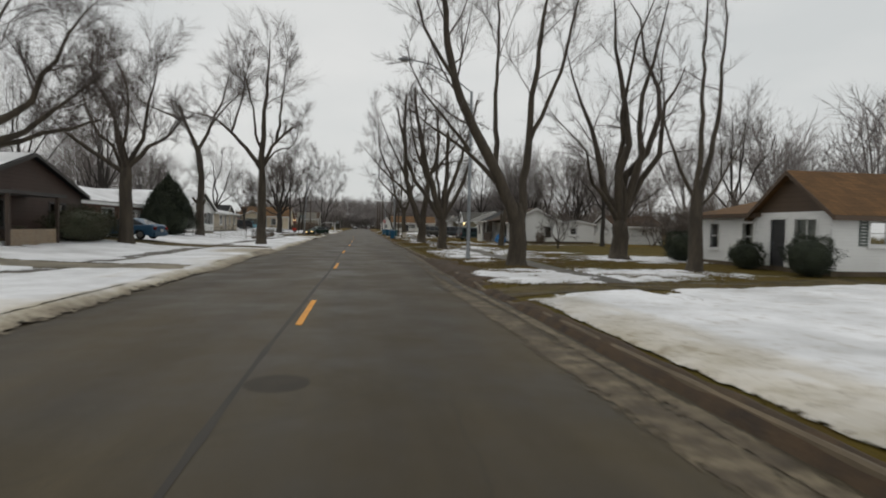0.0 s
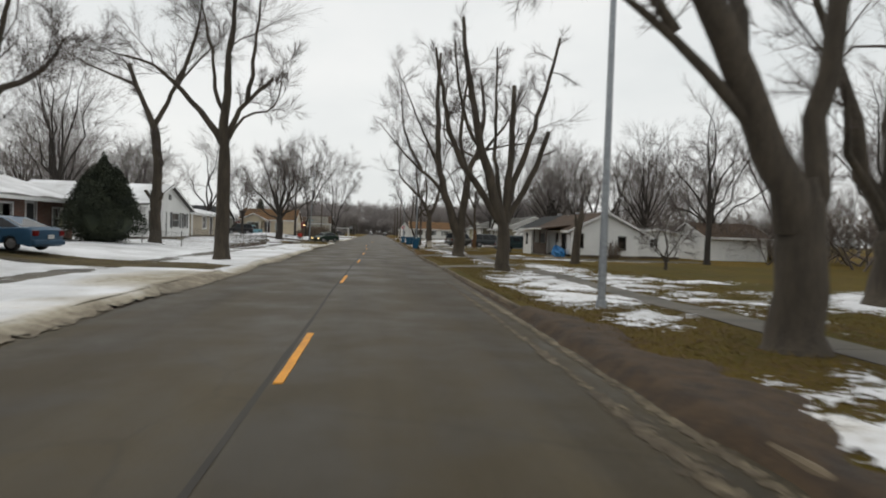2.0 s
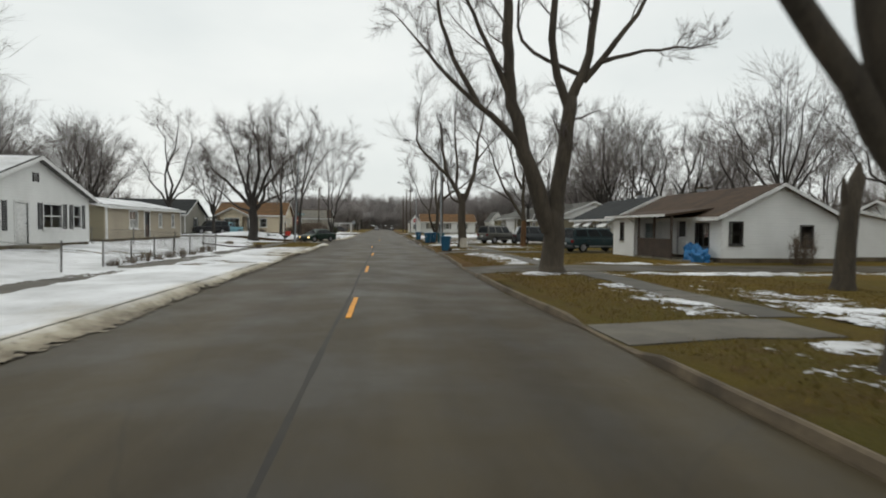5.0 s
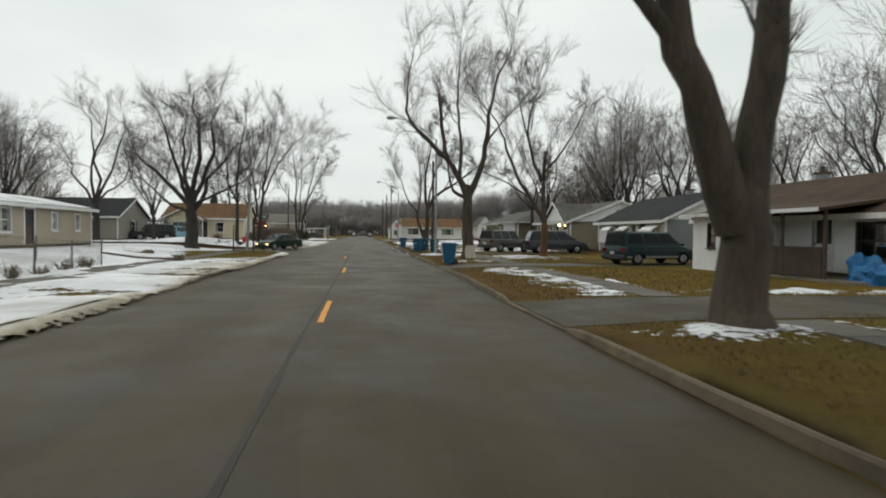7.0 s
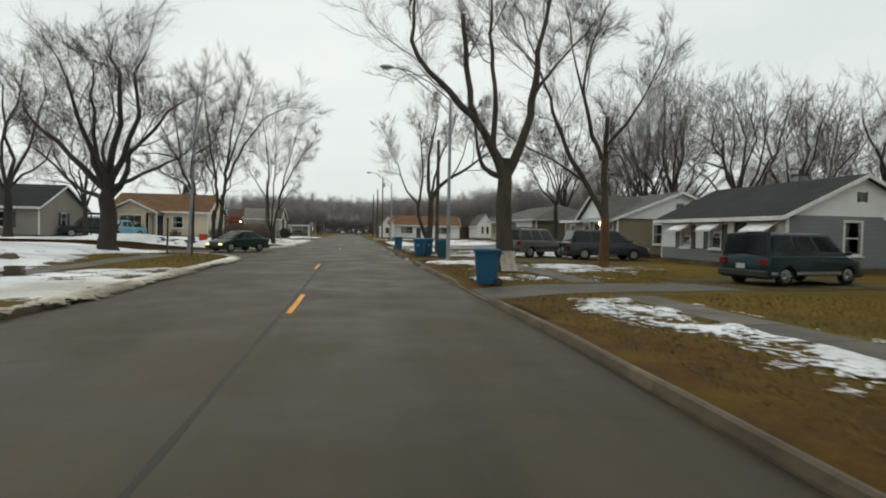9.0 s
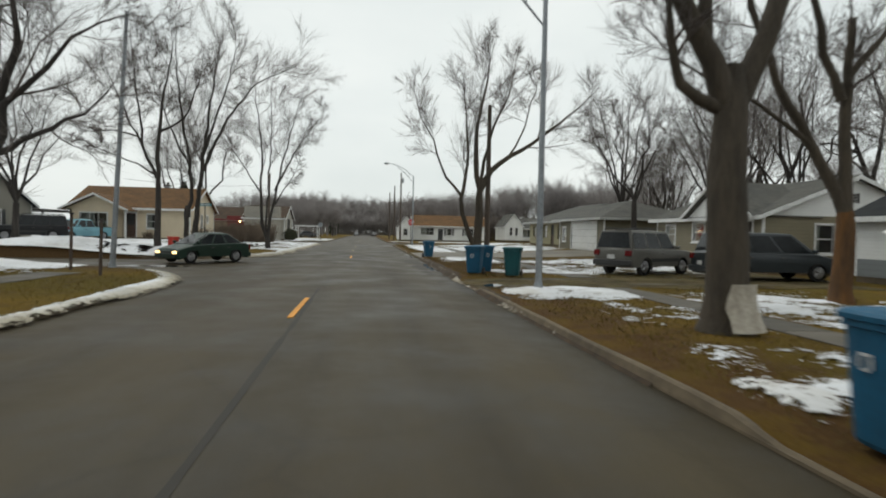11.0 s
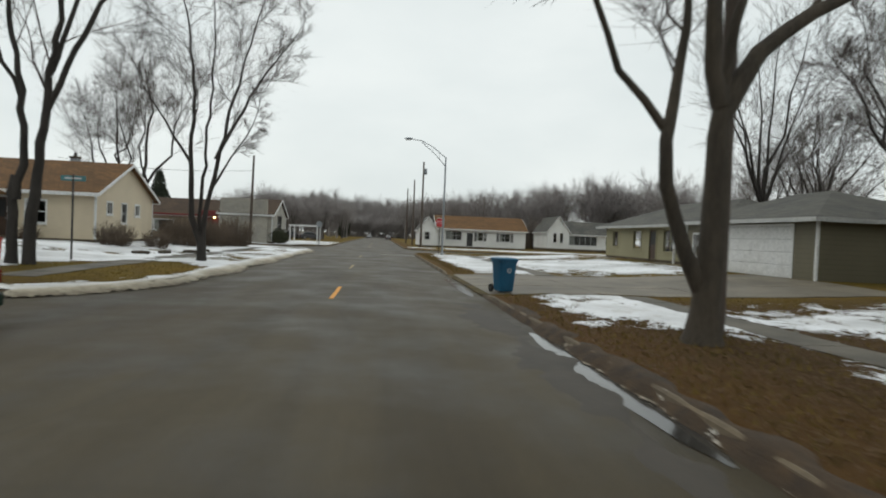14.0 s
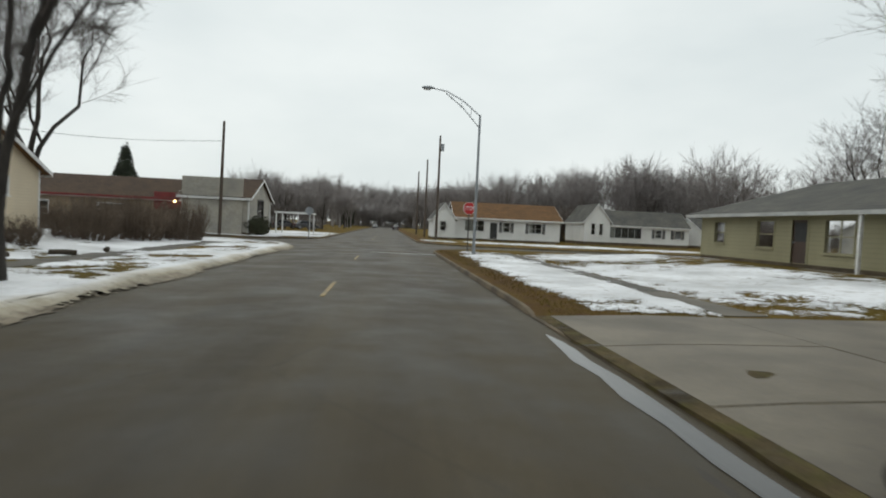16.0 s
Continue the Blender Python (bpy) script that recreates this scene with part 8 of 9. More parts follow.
utility_pole("dark weathered wooden pole beside the tree", 6.45, 97.3, 8.2)
utility_pole("tall wooden utility pole past the crossing", 6.0, 165.0, 11.6, box_on=True)
utility_pole("wooden utility pole far down the street", 5.7, 180.0, 10.6)
utility_pole("thin wooden utility pole at the end of the street", 5.4, 196.0, 10.4)
utility_pole("wooden utility pole at the church corner", -13.4, 150.6, 9.4, lean=0.12)
cb = thing("overhead_cable", "thin black overhead cable between poles", "cable", (-13.4, 150.6, 7.8))
bm = bmesh.new()
tube(bm, [(-13.3 - 18 * k / 8, 150.6 - 3 * k / 8, 7.9 - 0.5 * math.sin(k / 8 * math.pi)) for k in range(9)], 0.018, 5)
part("wire", bm, BLACK_PLASTIC, cb)

# traffic sign facing up the street
sx, sy = 5.6, 137.2
sz = float(land(sx, sy))
ss = thing("stop_sign", "red octagonal stop sign on a dark steel post", "traffic sign", (sx, sy, sz))
part("post", boxes((sx - 0.035, sx + 0.035, sy - 0.02, sy + 0.02, sz - 0.1, sz + 3.15), bevel=0.008), TRIM_DARK, ss)


def octagon(r, y0, y1, cz):
    bm = bmesh.new()
    return prism(bm, [(sx + r * math.cos(radians(22.5 + 45 * i)), cz + r * math.sin(radians(22.5 + 45 * i))) for i in range(8)], 1, y0, y1)


pl = part("plate", octagon(0.41, sy - 0.028, sy - 0.022, sz + 2.75), SIGN_WHITE, ss, "white rim")
part("face", octagon(0.385, sy - 0.033, sy - 0.028, sz + 2.75), SIGN_RED, pl, "red face")
txt = bpy.data.curves.new("letters", "FONT")
txt.body, txt.size, txt.align_x, txt.align_y, txt.extrude = "STOP", 0.33, "CENTER", "CENTER", 0.002
txt.materials.append(SIGN_WHITE)
lt = new("letters", txt)
lt.parent = pl
lt.matrix_local = pose(0, -0.037, 2.75, 90, 0, 0)
bs = thing("stop_sign", "back of a bare metal stop sign on a thin post", "traffic sign", (-6.4, 153.0, 0.12))
sx, sy = -6.4, 153.0
part("post", boxes((-6.43, -6.37, 152.98, 153.02, 0.0, 2.9)), TRIM_DARK, bs)
part("plate", octagon(0.38, 152.95, 152.975, 2.5), STEEL, bs)

# wooden marker posts at the side street corner
for x, y, h in ((-9.7, 88.9, 1.9), (-7.9, 86.9, 1.7)):
    z = float(land(x, y))
    mp = thing("marker_post", "thin dark wooden marker post in the snow", "post", (x, y, z), "marker posts")
    bm = bmesh.new()
    tube(bm, [(x, y, z - 0.1), (x + 0.03, y, z + h)], [0.05, 0.045], 8)
    part("post", bm, WOOD_DECK, mp)
    part("cap", boxes((x - 0.03, x + 0.09, y - 0.06, y + 0.06, z + h, z + h + 0.04)), TRIM_DARK, mp)

# long pole lying on the snow, with a crate beside it
fp = thing("fallen_pole", "long thin weathered pole lying on the snow", "pole", (-10.9, 74.2, float(land(-10.9, 74.2))))
bm = bmesh.new()
tube(bm, [(-13.4, 75.9, float(land(-13.4, 75.9)) + 0.13), (-11.2, 74.4, float(land(-11.2, 74.4)) + 0.11), (-9.0, 72.9, float(land(-9.0, 72.9)) + 0.12)], [0.045, 0.05, 0.04], 8)
part("shaft", bm, WOOD_DECK, fp)
cr = thing("crate", "small dark wooden crate on the snow", "crate", (-8.75, 72.9, float(land(-8.75, 72.9))))
cz = float(land(-8.75, 72.9)) + 0.02
for dz in (0.0, 0.1, 0.2):
    part("slat", boxes((-8.95, -8.55, 72.75, 72.78, cz + dz, cz + dz + 0.08), (-8.95, -8.55, 73.02, 73.05, cz + dz, cz + dz + 0.08), (-8.95, -8.92, 72.78, 73.02, cz + dz, cz + dz + 0.08), (-8.58, -8.55, 72.78, 73.02, cz + dz, cz + dz + 0.08)), WOOD_DECK, cr)
part("base", boxes((-8.92, -8.58, 72.78, 73.02, cz, cz + 0.03)), WOOD_DECK, cr)
sn = thing("street_sign", "small pale blue-green street sign blade on a thin post", "street sign", (-11.3, 111.0, float(land(-11.3, 111.0))))
sz = float(land(-11.3, 111.0))
part("post", boxes((-11.33, -11.27, 110.97, 111.03, sz - 0.1, sz + 3.3), bevel=0.008), TRIM_DARK, sn)
bl = part("blade", boxes((-11.75, -10.85, 110.985, 111.0, sz + 3.05, sz + 3.25)), SIGN_TEAL, sn, "blue-green blade")
part("bar", boxes((-11.6, -11.0, 110.978, 110.984, sz + 3.12, sz + 3.18)), SIGN_WHITE, bl)

# bird bath on the snowy lawn
bx, by = -15.6, 33.4 - 7
bz = float(land(bx, by))
bb = thing("bird_bath", "small grey stone pedestal on the snowy lawn", "pedestal", (bx, by, bz))
bm = bmesh.new()
tube(bm, [(bx, by, bz), (bx, by, bz + 0.06), (bx, by, bz + 0.1), (bx, by, bz + 0.65), (bx, by, bz + 0.72)], [0.2, 0.2, 0.08, 0.07, 0.12], 12)
part("stem", bm, CONCRETE, bb)
bm = bmesh.new()
tube(bm, [(bx, by, bz + 0.72), (bx, by, bz + 0.8), (bx, by, bz + 0.84)], [0.12, 0.3, 0.32], 16)
part("bowl", bm, CONCRETE, bb)

# chain-link fence round the white house's yard
fence = thing("fence", "low sagging chain-link fence with grey posts in the snow", "fence", (-10.5, 60, 0.2))
fy = [54.7 + k * 2.35 for k in range(7)]
line = [(-10.45, y) for y in fy] + [(-10.45 - 2.4 * k, fy[-1]) for k in range(1, 4)]
runs = [line, [(-10.45, 52.0 - 0.0), (-12.6, 51.6), (-14.9, 51.2)]]
for pts in runs:
    for x, y in pts:
        z = float(land(x, y))
        bm = bmesh.new()
        tube(bm, [(x, y, z - 0.05), (x + 0.02, y, z + 1.08)], 0.028, 8)
        part("post", bm, FENCE_WIRE, fence)
    for (x0, y0), (x1, y1) in zip(pts, pts[1:]):
        bm = bmesh.new()
        n = 34
        za, zb = float(land(x0, y0)), float(land(x1, y1))
        at = lambda f, h: (x0 + (x1 - x0) * f, y0 + (y1 - y0) * f, za + (zb - za) * f + h)
        for k in range(-10, n):
            f0, f1 = max(k / n, 0), min((k + 10) / n, 1)
            h0, h1 = 0.06 + 0.9 * (max(f0 * n - k, 0) / 10), 0.06 + 0.9 * ((f1 * n - k) / 10)
            tube(bm, [at(f0, h0), at(f1, h1)], 0.0022, 3, False)
            tube(bm, [at(f0, 1.02 - h0), at(f1, 1.02 - h1)], 0.0022, 3, False)
        part("mesh", bm, FENCE_WIRE, fence, "diamond wire mesh")
        bm = bmesh.new()
        tube(bm, [at(0, 1.0), at(0.5, 0.93), at(1, 1.0)], 0.006, 5)
        part("top_wire", bm, FENCE_WIRE, fence)


# wheeled refuse bins
def wheelie_bin(label, x, y, turn, material, marked=True):
    z = float(land(x, y)) + 0.0
    ob = thing("wheelie_bin", label, "wheelie bin", (0, 0, 0), "wheeled bins")
    bm = bmesh.new()
    rows = []
    for h, wx, wy in ((0.06, 0.22, 0.25), (0.1, 0.235, 0.27), (0.5, 0.268, 0.305), (0.86, 0.295, 0.335), (0.93, 0.30, 0.345), (0.935, 0.325, 0.365), (0.985, 0.325, 0.365)):
        ring = []
        for i in range(24):
            a = 2 * math.pi * (i + 0.5) / 24
            c, s = math.cos(a), math.sin(a)
            k = (abs(c) ** 5 + abs(s) ** 5) ** (-1 / 5)
            ring.append(bm.verts.new((wx * c * k, wy * s * k, h)))
        rows.append(ring)
    for a, b in zip(rows, rows[1:]):
        for i in range(24):
            bm.faces.new((a[i], a[(i + 1) % 24], b[(i + 1) % 24], b[i]))
    bm.faces.new(rows[0][::-1])
    bm.faces.new(rows[-1])
    part("tub", bm, material, ob, smooth=False)
    bm = bmesh.new()
    rows = []
    for h, k in ((0.99, 1.04), (1.03, 1.05), (1.055, 0.98), (1.07, 0.7)):
        ring = []
        for i in range(24):
            a = 2 * math.pi * (i + 0.5) / 24
            c, s = math.cos(a), math.sin(a)
            q = (abs(c) ** 5 + abs(s) ** 5) ** (-1 / 5)
            ring.append(bm.verts.new((0.335 * c * q * k, 0.375 * s * q * k, h)))
        rows.append(ring)
    for a, b in zip(rows, rows[1:]):
        for i in range(24):
            bm.faces.new((a[i], a[(i + 1) % 24], b[(i + 1) % 24], b[i]))
    bm.faces.new(rows[0][::-1])
    bm.faces.new(rows[-1])
    part("lid", bm, material, ob)
    bm = bmesh.new()
    tube(bm, [(-0.26, 0.42, 0.95), (0.26, 0.42, 0.95)], 0.018, 8)
    for s in (-0.26, 0.26):
        tube(bm, [(s, 0.36, 0.93), (s, 0.42, 0.95)], 0.018, 8)
    part("handle", bm, material, ob)
    for s in (-0.27, 0.27):
        bm = bmesh.new()
        tube(bm, [(s - 0.03, 0.30, 0.125), (s + 0.03, 0.30, 0.125)], 0.125, 16)
        wq = part("wheel", bm, RUBBER, ob)
        bm = bmesh.new()
        tube(bm, [(s - 0.035, 0.30, 0.125), (s + 0.035, 0.30, 0.125)], 0.05, 10)
        part("hub", bm, BLACK_PLASTIC, wq)
    if marked:
        bm = boxes((-0.055, 0.055, -0.350, -0.335, 0.735, 0.755), (-0.062, -0.042, -0.350, -0.335, 0.65, 0.73), (0.042, 0.062, -0.350, -0.335, 0.65, 0.73), (-0.035, 0.035, -0.346, -0.331, 0.625, 0.645))
        part("mark", bm, PLATE, ob, "pale stamped emblem")
    ob.matrix_basis = pose(x, y, z, 0, 0, turn)
    return ob


wheelie_bin("blue wheelie bin beside the maple on the verge", 4.08, 71.8, -95, BLUE_BIN)
wheelie_bin("blue wheelie bin with a pale emblem by the kerb", 4.2, 88.95, -28, BLUE_BIN)
wheelie_bin("blue wheelie bin standing behind another on the verge", 4.75, 89.9, 15, BLUE_BIN)
wheelie_bin("teal wheelie bin with a domed lid on the drive edge", 5.38, 87.9, -24, TEAL_BIN, marked=False)
wheelie_bin("blue wheelie bin at the end of the wide drive", 4.22, 104.7, 15, BLUE_BIN)

# blue tarp over a heap by the porch
tx, ty = 15.6, 60.0
tp = thing("tarp_heap", "crumpled blue tarp over a heap by the porch", "tarp", (tx, ty, 0.1))
bm = bmesh.new()
bmesh.ops.create_icosphere(bm, subdivisions=4, radius=1.0)
for v in bm.verts:
    f = 1 + 0.4 * noise.noise(v.co * 2.2) + 0.12 * noise.noise(v.co * 7)
    v.co = Vector((tx + v.co.x * 0.55 * f, ty + v.co.y * 0.75 * f, 0.1 + max(v.co.z + 0.25, 0) * 0.62 * f + (0.25 if v.co.y > 0.4 and v.co.z > 0.2 else 0)))
part("sheet", bm, TARP, tp)
# red tub by the corner trees
rx_, ry_ = -12.6, 108.4
rb = thing("storage_tub", "red plastic tub on the snow between trees", "tub", (rx_, ry_, float(land(rx_, ry_))))
z = float(land(rx_, ry_))
bm = bmesh.new()
tube(bm, [(rx_, ry_, z), (rx_, ry_, z + 0.72)], [0.32, 0.36], 20)
part("tub", bm, RED_PLASTIC, rb)
bm = bmesh.new()
tube(bm, [(rx_, ry_, z + 0.70), (rx_, ry_, z + 0.78)], [0.385, 0.38], 20)
part("lid", bm, RED_PLASTIC, rb)
# boulder in the left yard
for x, y, s in ((-12.4, 79.4, 0.28),):
    st = thing("stone", "dark stone half buried in the snow", "stone", (x, y, float(land(x, y))))
    bm = bmesh.new()
    bmesh.ops.create_icosphere(bm, subdivisions=3, radius=1.0)
    for v in bm.verts:
        f = 1 + 0.3 * noise.noise(v.co * 1.7)
        v.co = Vector((x + v.co.x * s * 1.3 * f, y + v.co.y * s * f, float(land(x, y)) + 0.08 + v.co.z * s * 0.7 * f))
    part("rock", bm, KERB, st)


# ---------------------------------------------------------------- vehicles
SHAPES = {
    # length, width, belt outline (front to rear over the top), glasshouse (base front, base rear, top rear, top front, top z), wheel radius, axle places, ground clearance
    "sedan": (4.00, 1.68, [(1.96, 0.40), (1.97, 0.54), (1.88, 0.65), (1.50, 0.77), (1.02, 0.86), (-1.28, 0.93), (-1.76, 0.93), (-1.93, 0.84), (-1.97, 0.44)], (1.20, -1.62, -0.78, 0.20, 1.37), 0.30, (1.24, -1.17), 0.19),
    "coupe": (4.40, 1.72, [(2.17, 0.40), (2.14, 0.60), (1.90, 0.70), (1.05, 0.88), (-1.45, 0.95), (-2.00, 0.97), (-2.17, 0.84), (-2.19, 0.42)], (1.05, -1.75, -0.70, 0.15, 1.34), 0.30, (1.32, -1.25), 0.19),
    "minivan": (4.85, 1.90, [(2.40, 0.42), (2.36, 0.72), (2.10, 0.86), (1.45, 1.02), (-2.25, 1.05), (-2.38, 0.95), (-2.42, 0.45)], (1.50, -2.28, -2.02, 0.50, 1.72), 0.33, (1.50, -1.45), 0.20),
    "van": (4.90, 1.92, [(2.44, 0.42), (2.43, 0.70), (2.28, 0.86), (1.62, 1.00), (-2.10, 1.02), (-2.18, 0.90), (-2.22, 0.46)], (1.72, -2.14, -2.04, 0.80, 1.72), 0.34, (1.72, -1.33), 0.24),
    "suv": (4.60, 1.80, [(2.28, 0.55), (2.26, 0.88), (2.10, 0.98), (0.95, 1.04), (-2.20, 1.08), (-2.26, 1.0), (-2.30, 0.55)], (0.98, -2.24, -2.12, 0.45, 1.76), 0.36, (1.40, -1.35), 0.34),
    "pickup": (5.10, 1.85, [(2.52, 0.52), (2.50, 0.85), (2.30, 0.96), (1.20, 1.04), (-0.60, 1.06), (-2.50, 1.06), (-2.55, 0.9), (-2.57, 0.52)], (1.20, -0.72, -0.55, 0.55, 1.66), 0.36, (1.60, -1.55), 0.33),
}


def vehicle(kind, label, category, paint, place, turn, lit=False, trim_band=None, group="", sides=3):
    length, width, top, cab, wr, axles, clear = SHAPES[kind]
    ob = thing("car" if kind in ("sedan", "coupe") else kind, label, category, (0, 0, 0), group)
    hw = width / 2
    # body shell: outline with wheel arches, pulled across in steps so that the flanks curve
    low = []
    for ax in sorted(axles):
        r = wr + 0.06
        for k in range(9):
            a = math.pi - (math.pi * k / 8)
            low.append((ax + r * math.cos(a), max(wr + r * math.sin(a), clear)))
    rear, front = top[-1], top[0]
    outline = [(rear[0] + 0.06, clear)] + low + [(front[0] - 0.06, clear)] + top
    bm = bmesh.new()
    rows = []
    for y, s, dz in ((-hw, 0.955, -0.05), (-hw + 0.02, 0.97, -0.03), (-hw + 0.08, 0.988, -0.008), (-hw + 0.3, 1.0, 0.006), (0.0, 1.012, 0.02), (hw - 0.3, 1.0, 0.006), (hw - 0.08, 0.988, -0.008), (hw - 0.02, 0.97, -0.03), (hw, 0.955, -0.05)):
        rows.append([bm.verts.new((x * s, y, z + (dz if z > 0.6 else 0))) for x, z in outline])
    n = len(outline)
    for a, b in zip(rows, rows[1:]):
        for i in range(n):
            bm.faces.new((a[i], a[(i + 1) % n], b[(i + 1) % n], b[i]))
    bm.faces.new(rows[0])
    bm.faces.new(rows[-1][::-1])
    part("body", bm, paint, ob, smooth=True).data.set_sharp_from_angle(angle=radians(32))
    # cab
    bf, br, tr, tf, tz = cab
    bz0 = next((z for x, z in top if x <= bf + 1e-6), 1.0) - 0.04
    bz1 = top[-3][1] - 0.06
    lo_w, hi_w = hw - 0.05, hw - (0.24 if kind not in ("van", "minivan") else 0.16)

    def corner(f, g, side):
        """A point on the cab: f 0 front to 1 rear, g 0 belt to 1 roof."""
        x0, x1 = bf + (br - bf) * f, tf + (tr - tf) * f
        z0 = bz0 + (bz1 - bz0) * f
        return Vector((x0 + (x1 - x0) * g, side * (lo_w + (hi_w - lo_w) * g), z0 + (tz - z0) * g))
    bm = bmesh.new()
    grid = {}
    for f in (0.0, 0.5, 1.0):
        for g in (0.0, 1.0):
            for s in (-1, 1):
                grid[f, g, s] = bm.verts.new(corner(f, g, s))
    crown = [bm.verts.new(Vector((corner(f, 1, 1).x, 0, tz + 0.045))) for f in (0.0, 0.5, 1.0)]
    for i, (a, b) in enumerate(((0.0, 0.5), (0.5, 1.0))):
        for s in (-1, 1):
            bm.faces.new((grid[a, 0, s], grid[b, 0, s], grid[b, 1, s], grid[a, 1, s]))
            bm.faces.new((grid[a, 1, s], grid[b, 1, s], crown[i + 1], crown[i]))
    for f, c in ((0.0, crown[0]), (1.0, crown[2])):
        bm.faces.new((grid[f, 0, -1], grid[f, 1, -1], c, grid[f, 1, 1], grid[f, 0, 1]))
    bm.normal_update()
    ridges = [e for e in bm.edges if len(e.link_faces) == 2 and e.calc_face_angle() > 0.35]
    bmesh.ops.bevel(bm, geom=ridges, offset=0.05, segments=3, affect="EDGES", profile=0.5)
    part("cab", bm, paint, ob, smooth=True).data.set_sharp_from_angle(angle=radians(40))
    # panes, slightly proud of the cab
    def pane(pts, push, name="side_window"):
        b2 = bmesh.new()
        push = Vector(push)
        lo = [b2.verts.new(p + push) for p in pts]
        hi = [b2.verts.new(p + push * 0.2) for p in pts]
        b2.faces.new(lo)
        b2.faces.new(hi[::-1])
        for i in range(4):
            b2.faces.new((lo[i], lo[(i + 1) % 4], hi[(i + 1) % 4], hi[i]))
        return part(name, b2, DARK_GLASS, ob)
    win = 0.24 if kind == "van" else 0.1
    cuts = [0.05 + 0.92 * k / sides for k in range(sides + 1)]
    for s in (-1, 1):
        for a, b in zip(cuts, cuts[1:]):
            pane([corner(a + 0.015, win, s), corner(b - 0.025, win, s), corner(b - 0.025, 0.88, s), corner(a + 0.015, 0.88, s)], (0, 0.012 * s, 0.004))
    for f, d, name in ((0.0, 0.014, "windscreen"), (1.0, -0.014, "rear_window")):
        pts = [corner(f, 0.1, -1), corner(f, 0.1, 1), corner(f, 0.9, 1), corner(f, 0.9, -1)]
        for p in pts:
            p.y *= 0.9
        pane(pts, (d, 0, 0.006), name)
    # wheels
    for ax in axles:
        for s in (-1, 1):
            bm = bmesh.new()
            ring = [(0.0, wr - 0.05), (0.015, wr - 0.01), (0.05, wr), (0.16, wr), (0.2, wr - 0.02), (0.205, wr - 0.1)]
            rows = []
            for o, r in ring:
                rows.append([bm.verts.new((ax + r * math.cos(2 * math.pi * i / 22), s * (hw - 0.02 - o), wr + r * math.sin(2 * math.pi * i / 22))) for i in range(22)])
            for a, b in zip(rows, rows[1:]):
                for i in range(22):
                    bm.faces.new((a[i], a[(i + 1) % 22], b[(i + 1) % 22], b[i]))
            bm.faces.new(rows[-1])
            wheel = part("wheel", bm, RUBBER, ob)
            bm = bmesh.new()
            r = wr * 0.66
            tube(bm, [(ax, s * (hw - 0.06), wr), (ax, s * (hw - 0.035), wr)], [r, r * 0.92], 22)
            for k in range(5):
                a = 2 * math.pi * k / 5
                d = Vector((math.cos(a), 0, math.sin(a)))
                tube(bm, [Vector((ax, s * (hw - 0.03), wr)) + d * 0.04, Vector((ax, s * (hw - 0.03), wr)) + d * r * 0.9], 0.03, 6)
            part("rim", bm, ALLOY, wheel)
    # lamps, bumpers, handles, mirrors, plates
    fx, rx = front[0], rear[0]
    hz = top[1][1]
    for s in (-1, 1):
        part("headlight", boxes((fx - 0.10, fx + 0.03, s * hw * 0.74 - 0.14, s * hw * 0.74 + 0.14, hz - 0.10, hz + 0.01), bevel=0.025), HEADLIGHT if lit else AMBER_LENS, ob)
        part("tail_light", boxes((rx - 0.03, rx + 0.08, s * hw * 0.8 - 0.13, s * hw * 0.8 + 0.13, top[-2][1] - 0.22, top[-2][1] + 0.0), bevel=0.02), RED_LENS, ob)
        part("mirror", boxes((bf - 0.32, bf - 0.18, s * (hw + 0.09) - 0.09, s * (hw + 0.09) + 0.09, bz0 + 0.06, bz0 + 0.19), bevel=0.03), paint, ob)
        for f in ((0.36, 0.68) if sides > 2 else (0.5,)):
            p = corner(f, 0, s)
            part("door_handle", boxes((p.x - 0.09, p.x + 0.09, s * hw - 0.015, s * hw + 0.02, p.z - 0.16, p.z - 0.12), bevel=0.008), TRIM_DARK, ob)
        if trim_band:
            part("trim_band", boxes((rx + 0.15, axles[1] - wr - 0.1, s * hw - 0.012, s * hw + 0.012, clear + 0.14, clear + 0.24)), trim_band, ob, "silver lower band")
            part("trim_band", boxes((axles[1] + wr + 0.1, axles[0] - wr - 0.1, s * hw - 0.012, s * hw + 0.012, clear + 0.14, clear + 0.24)), trim_band, ob, "silver lower band")
    part("bumper", boxes((fx - 0.12, fx + 0.07, -hw * 0.96, hw * 0.96, clear + 0.04, clear + 0.26), bevel=0.04), BLACK_PLASTIC if kind in ("suv", "van", "pickup") else paint, ob)
    part("bumper", boxes((rx - 0.07, rx + 0.12, -hw * 0.96, hw * 0.96, clear + 0.06, clear + 0.28), bevel=0.04), BLACK_PLASTIC if kind in ("suv", "van", "pickup") else paint, ob)
    part("grille", boxes((fx - 0.06, fx + 0.035, -hw * 0.5, hw * 0.5, hz - 0.15, hz - 0.02)), BLACK_PLASTIC, ob)
    part("plate", boxes((rx - 0.085, rx - 0.06, -0.16, 0.16, clear + 0.32, clear + 0.48)), PLATE, ob, "blank pale plate")
    if kind == "suv":
        for s in (-1, 1):
            bm = bmesh.new()
            tube(bm, [(tf - 0.1, s * 0.58, tz + 0.03), (tf - 0.2, s * 0.58, tz + 0.1), (tr + 0.2, s * 0.58, tz + 0.1), (tr + 0.1, s * 0.58, tz + 0.03)], 0.02, 6)
            part("roof_rail", bm, BLACK_PLASTIC, ob)
        part("flank_trim", boxes((-1.0, 1.0, -hw - 0.015, -hw + 0.01, 0.55, 0.68)), BLACK_PLASTIC, ob)
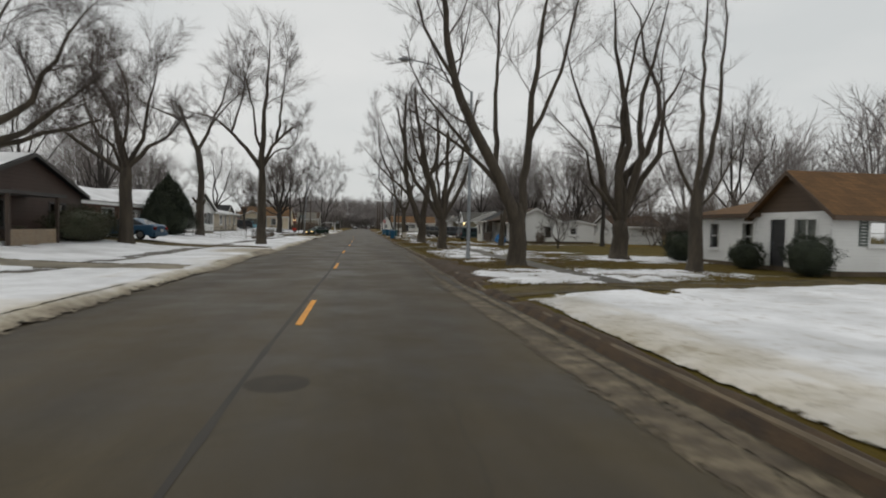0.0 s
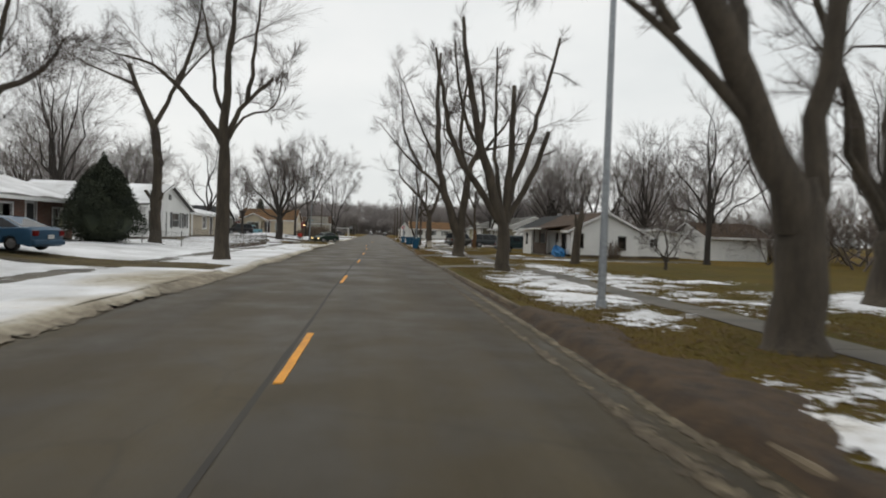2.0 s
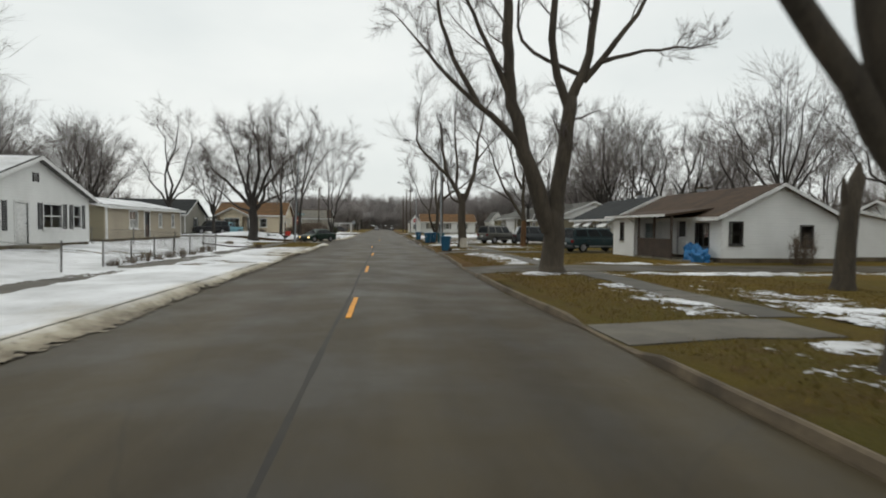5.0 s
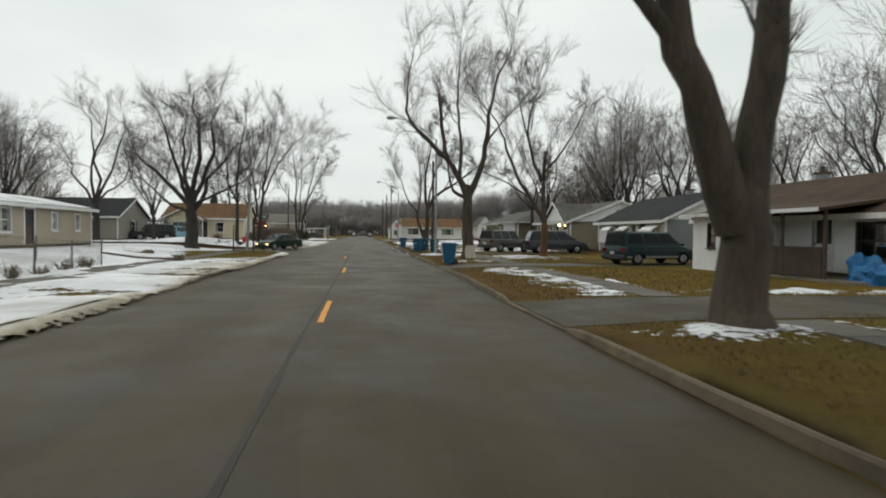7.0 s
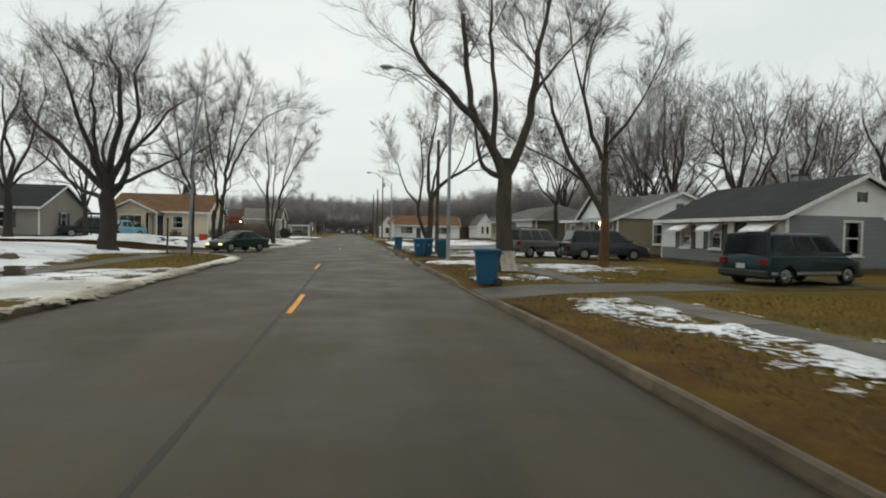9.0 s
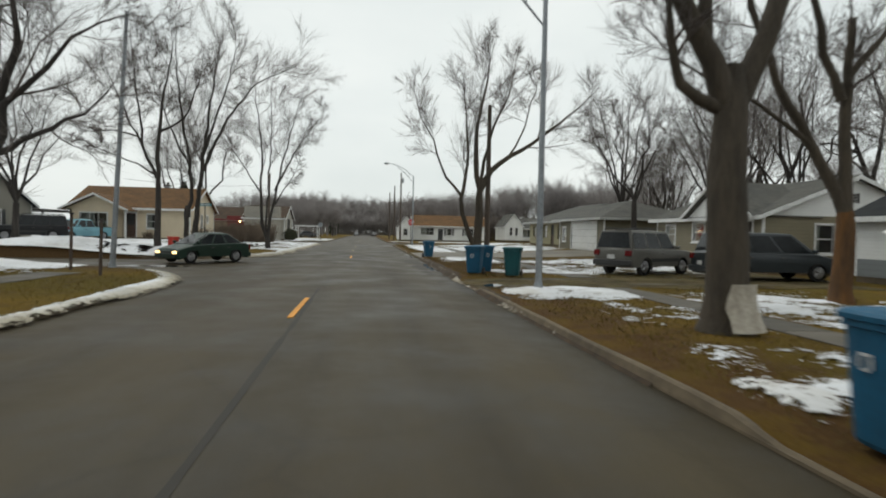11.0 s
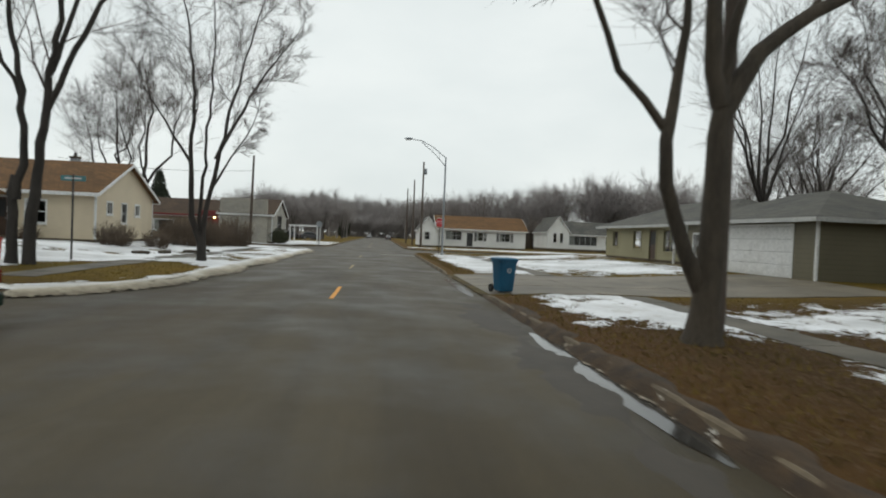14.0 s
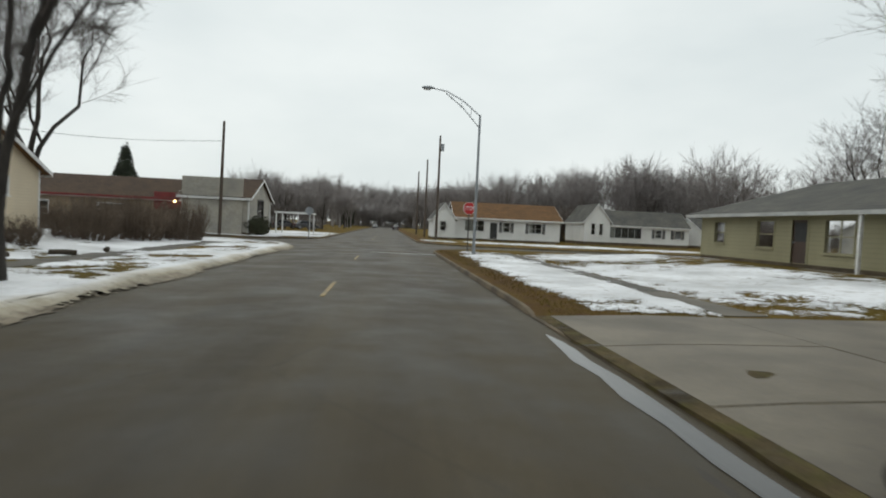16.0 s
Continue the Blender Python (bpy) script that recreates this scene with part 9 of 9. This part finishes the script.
        part("flank_trim", boxes((-1.0, 1.0, hw - 0.01, hw + 0.015, 0.55, 0.68)), BLACK_PLASTIC, ob)
    if kind == "pickup":
        part("bed", boxes((-2.40, -0.82, -hw + 0.1, hw - 0.1, 1.064, 1.085)), BLACK_PLASTIC, ob)
    x, y, z = place
    ob.matrix_basis = pose(x, y, z, 0, 0, turn)
    return ob


BAND = mat("silver_band", (0.26, 0.26, 0.25), (0.20, 0.20, 0.19), 0.4, 3.0, 20.0, 0.05, 0.003)
DARK_GLASS = mat("dark_car_window", (0.012, 0.014, 0.016), (0.018, 0.021, 0.023), 0.1, 3.0, 8.0, 0.0, spec=0.28)


def lie(x, y, up=0.02):
    return float(land(x, y)) + up


vehicle("sedan", "dark green sedan with lit headlights turning into the side street", "car", car_paint("dark_green_paint", (0.015, 0.036, 0.025)), (-7.4, 96.5, 0.03), 230, lit=True)
vehicle("coupe", "blue two-door car parked on the snowy drive", "car", car_paint("blue_paint", (0.03, 0.085, 0.15)), (-15.2, 37.8, lie(-15.2, 37.8)), 170, sides=2)
vehicle("van", "dark teal full-size van with silver lower band on the drive", "van", car_paint("teal_van_paint", (0.006, 0.026, 0.030)), (15.2, 73.4, lie(15.2, 73.4)), 13, trim_band=BAND)
vehicle("minivan", "dark grey-green minivan parked before the tan house", "minivan", car_paint("charcoal_paint", (0.028, 0.034, 0.038)), (15.1, 87.8, lie(15.1, 87.8)), -5)
vehicle("suv", "silver grey sport utility car parked nose to the house", "car", car_paint("silver_paint", (0.125, 0.120, 0.106)), (11.7, 90.4, lie(11.7, 90.4)), 30)
vehicle("pickup", "pale blue pickup truck parked by the cream house", "pickup", car_paint("pale_blue_paint", (0.20, 0.42, 0.50)), (-22.4, 116.8, lie(-22.4, 116.8) - 0.1), 250, sides=2)
vehicle("suv", "dark truck parked beside the carport", "car", car_paint("black_paint", (0.016, 0.016, 0.018)), (-23.3, 111.6, lie(-23.3, 111.6)), 215)
far = vehicle("sedan", "small dark car parked far down the street", "car", car_paint("far_car_paint", (0.10, 0.10, 0.11)), (-16.0, 196.0, lie(-16, 196)), 20, group="far parked cars")
for x, y, a in ((-19.5, 197.5, 20), (-12.5, 195.0, 24), (-23.0, 199.0, 18), (3.0, 262.0, 92), (-3.2, 285.0, 268)):
    copy_thing(far, pose(x, y, lie(x, y) if abs(x + 1) > 6 else 0.03, 0, 0, a))
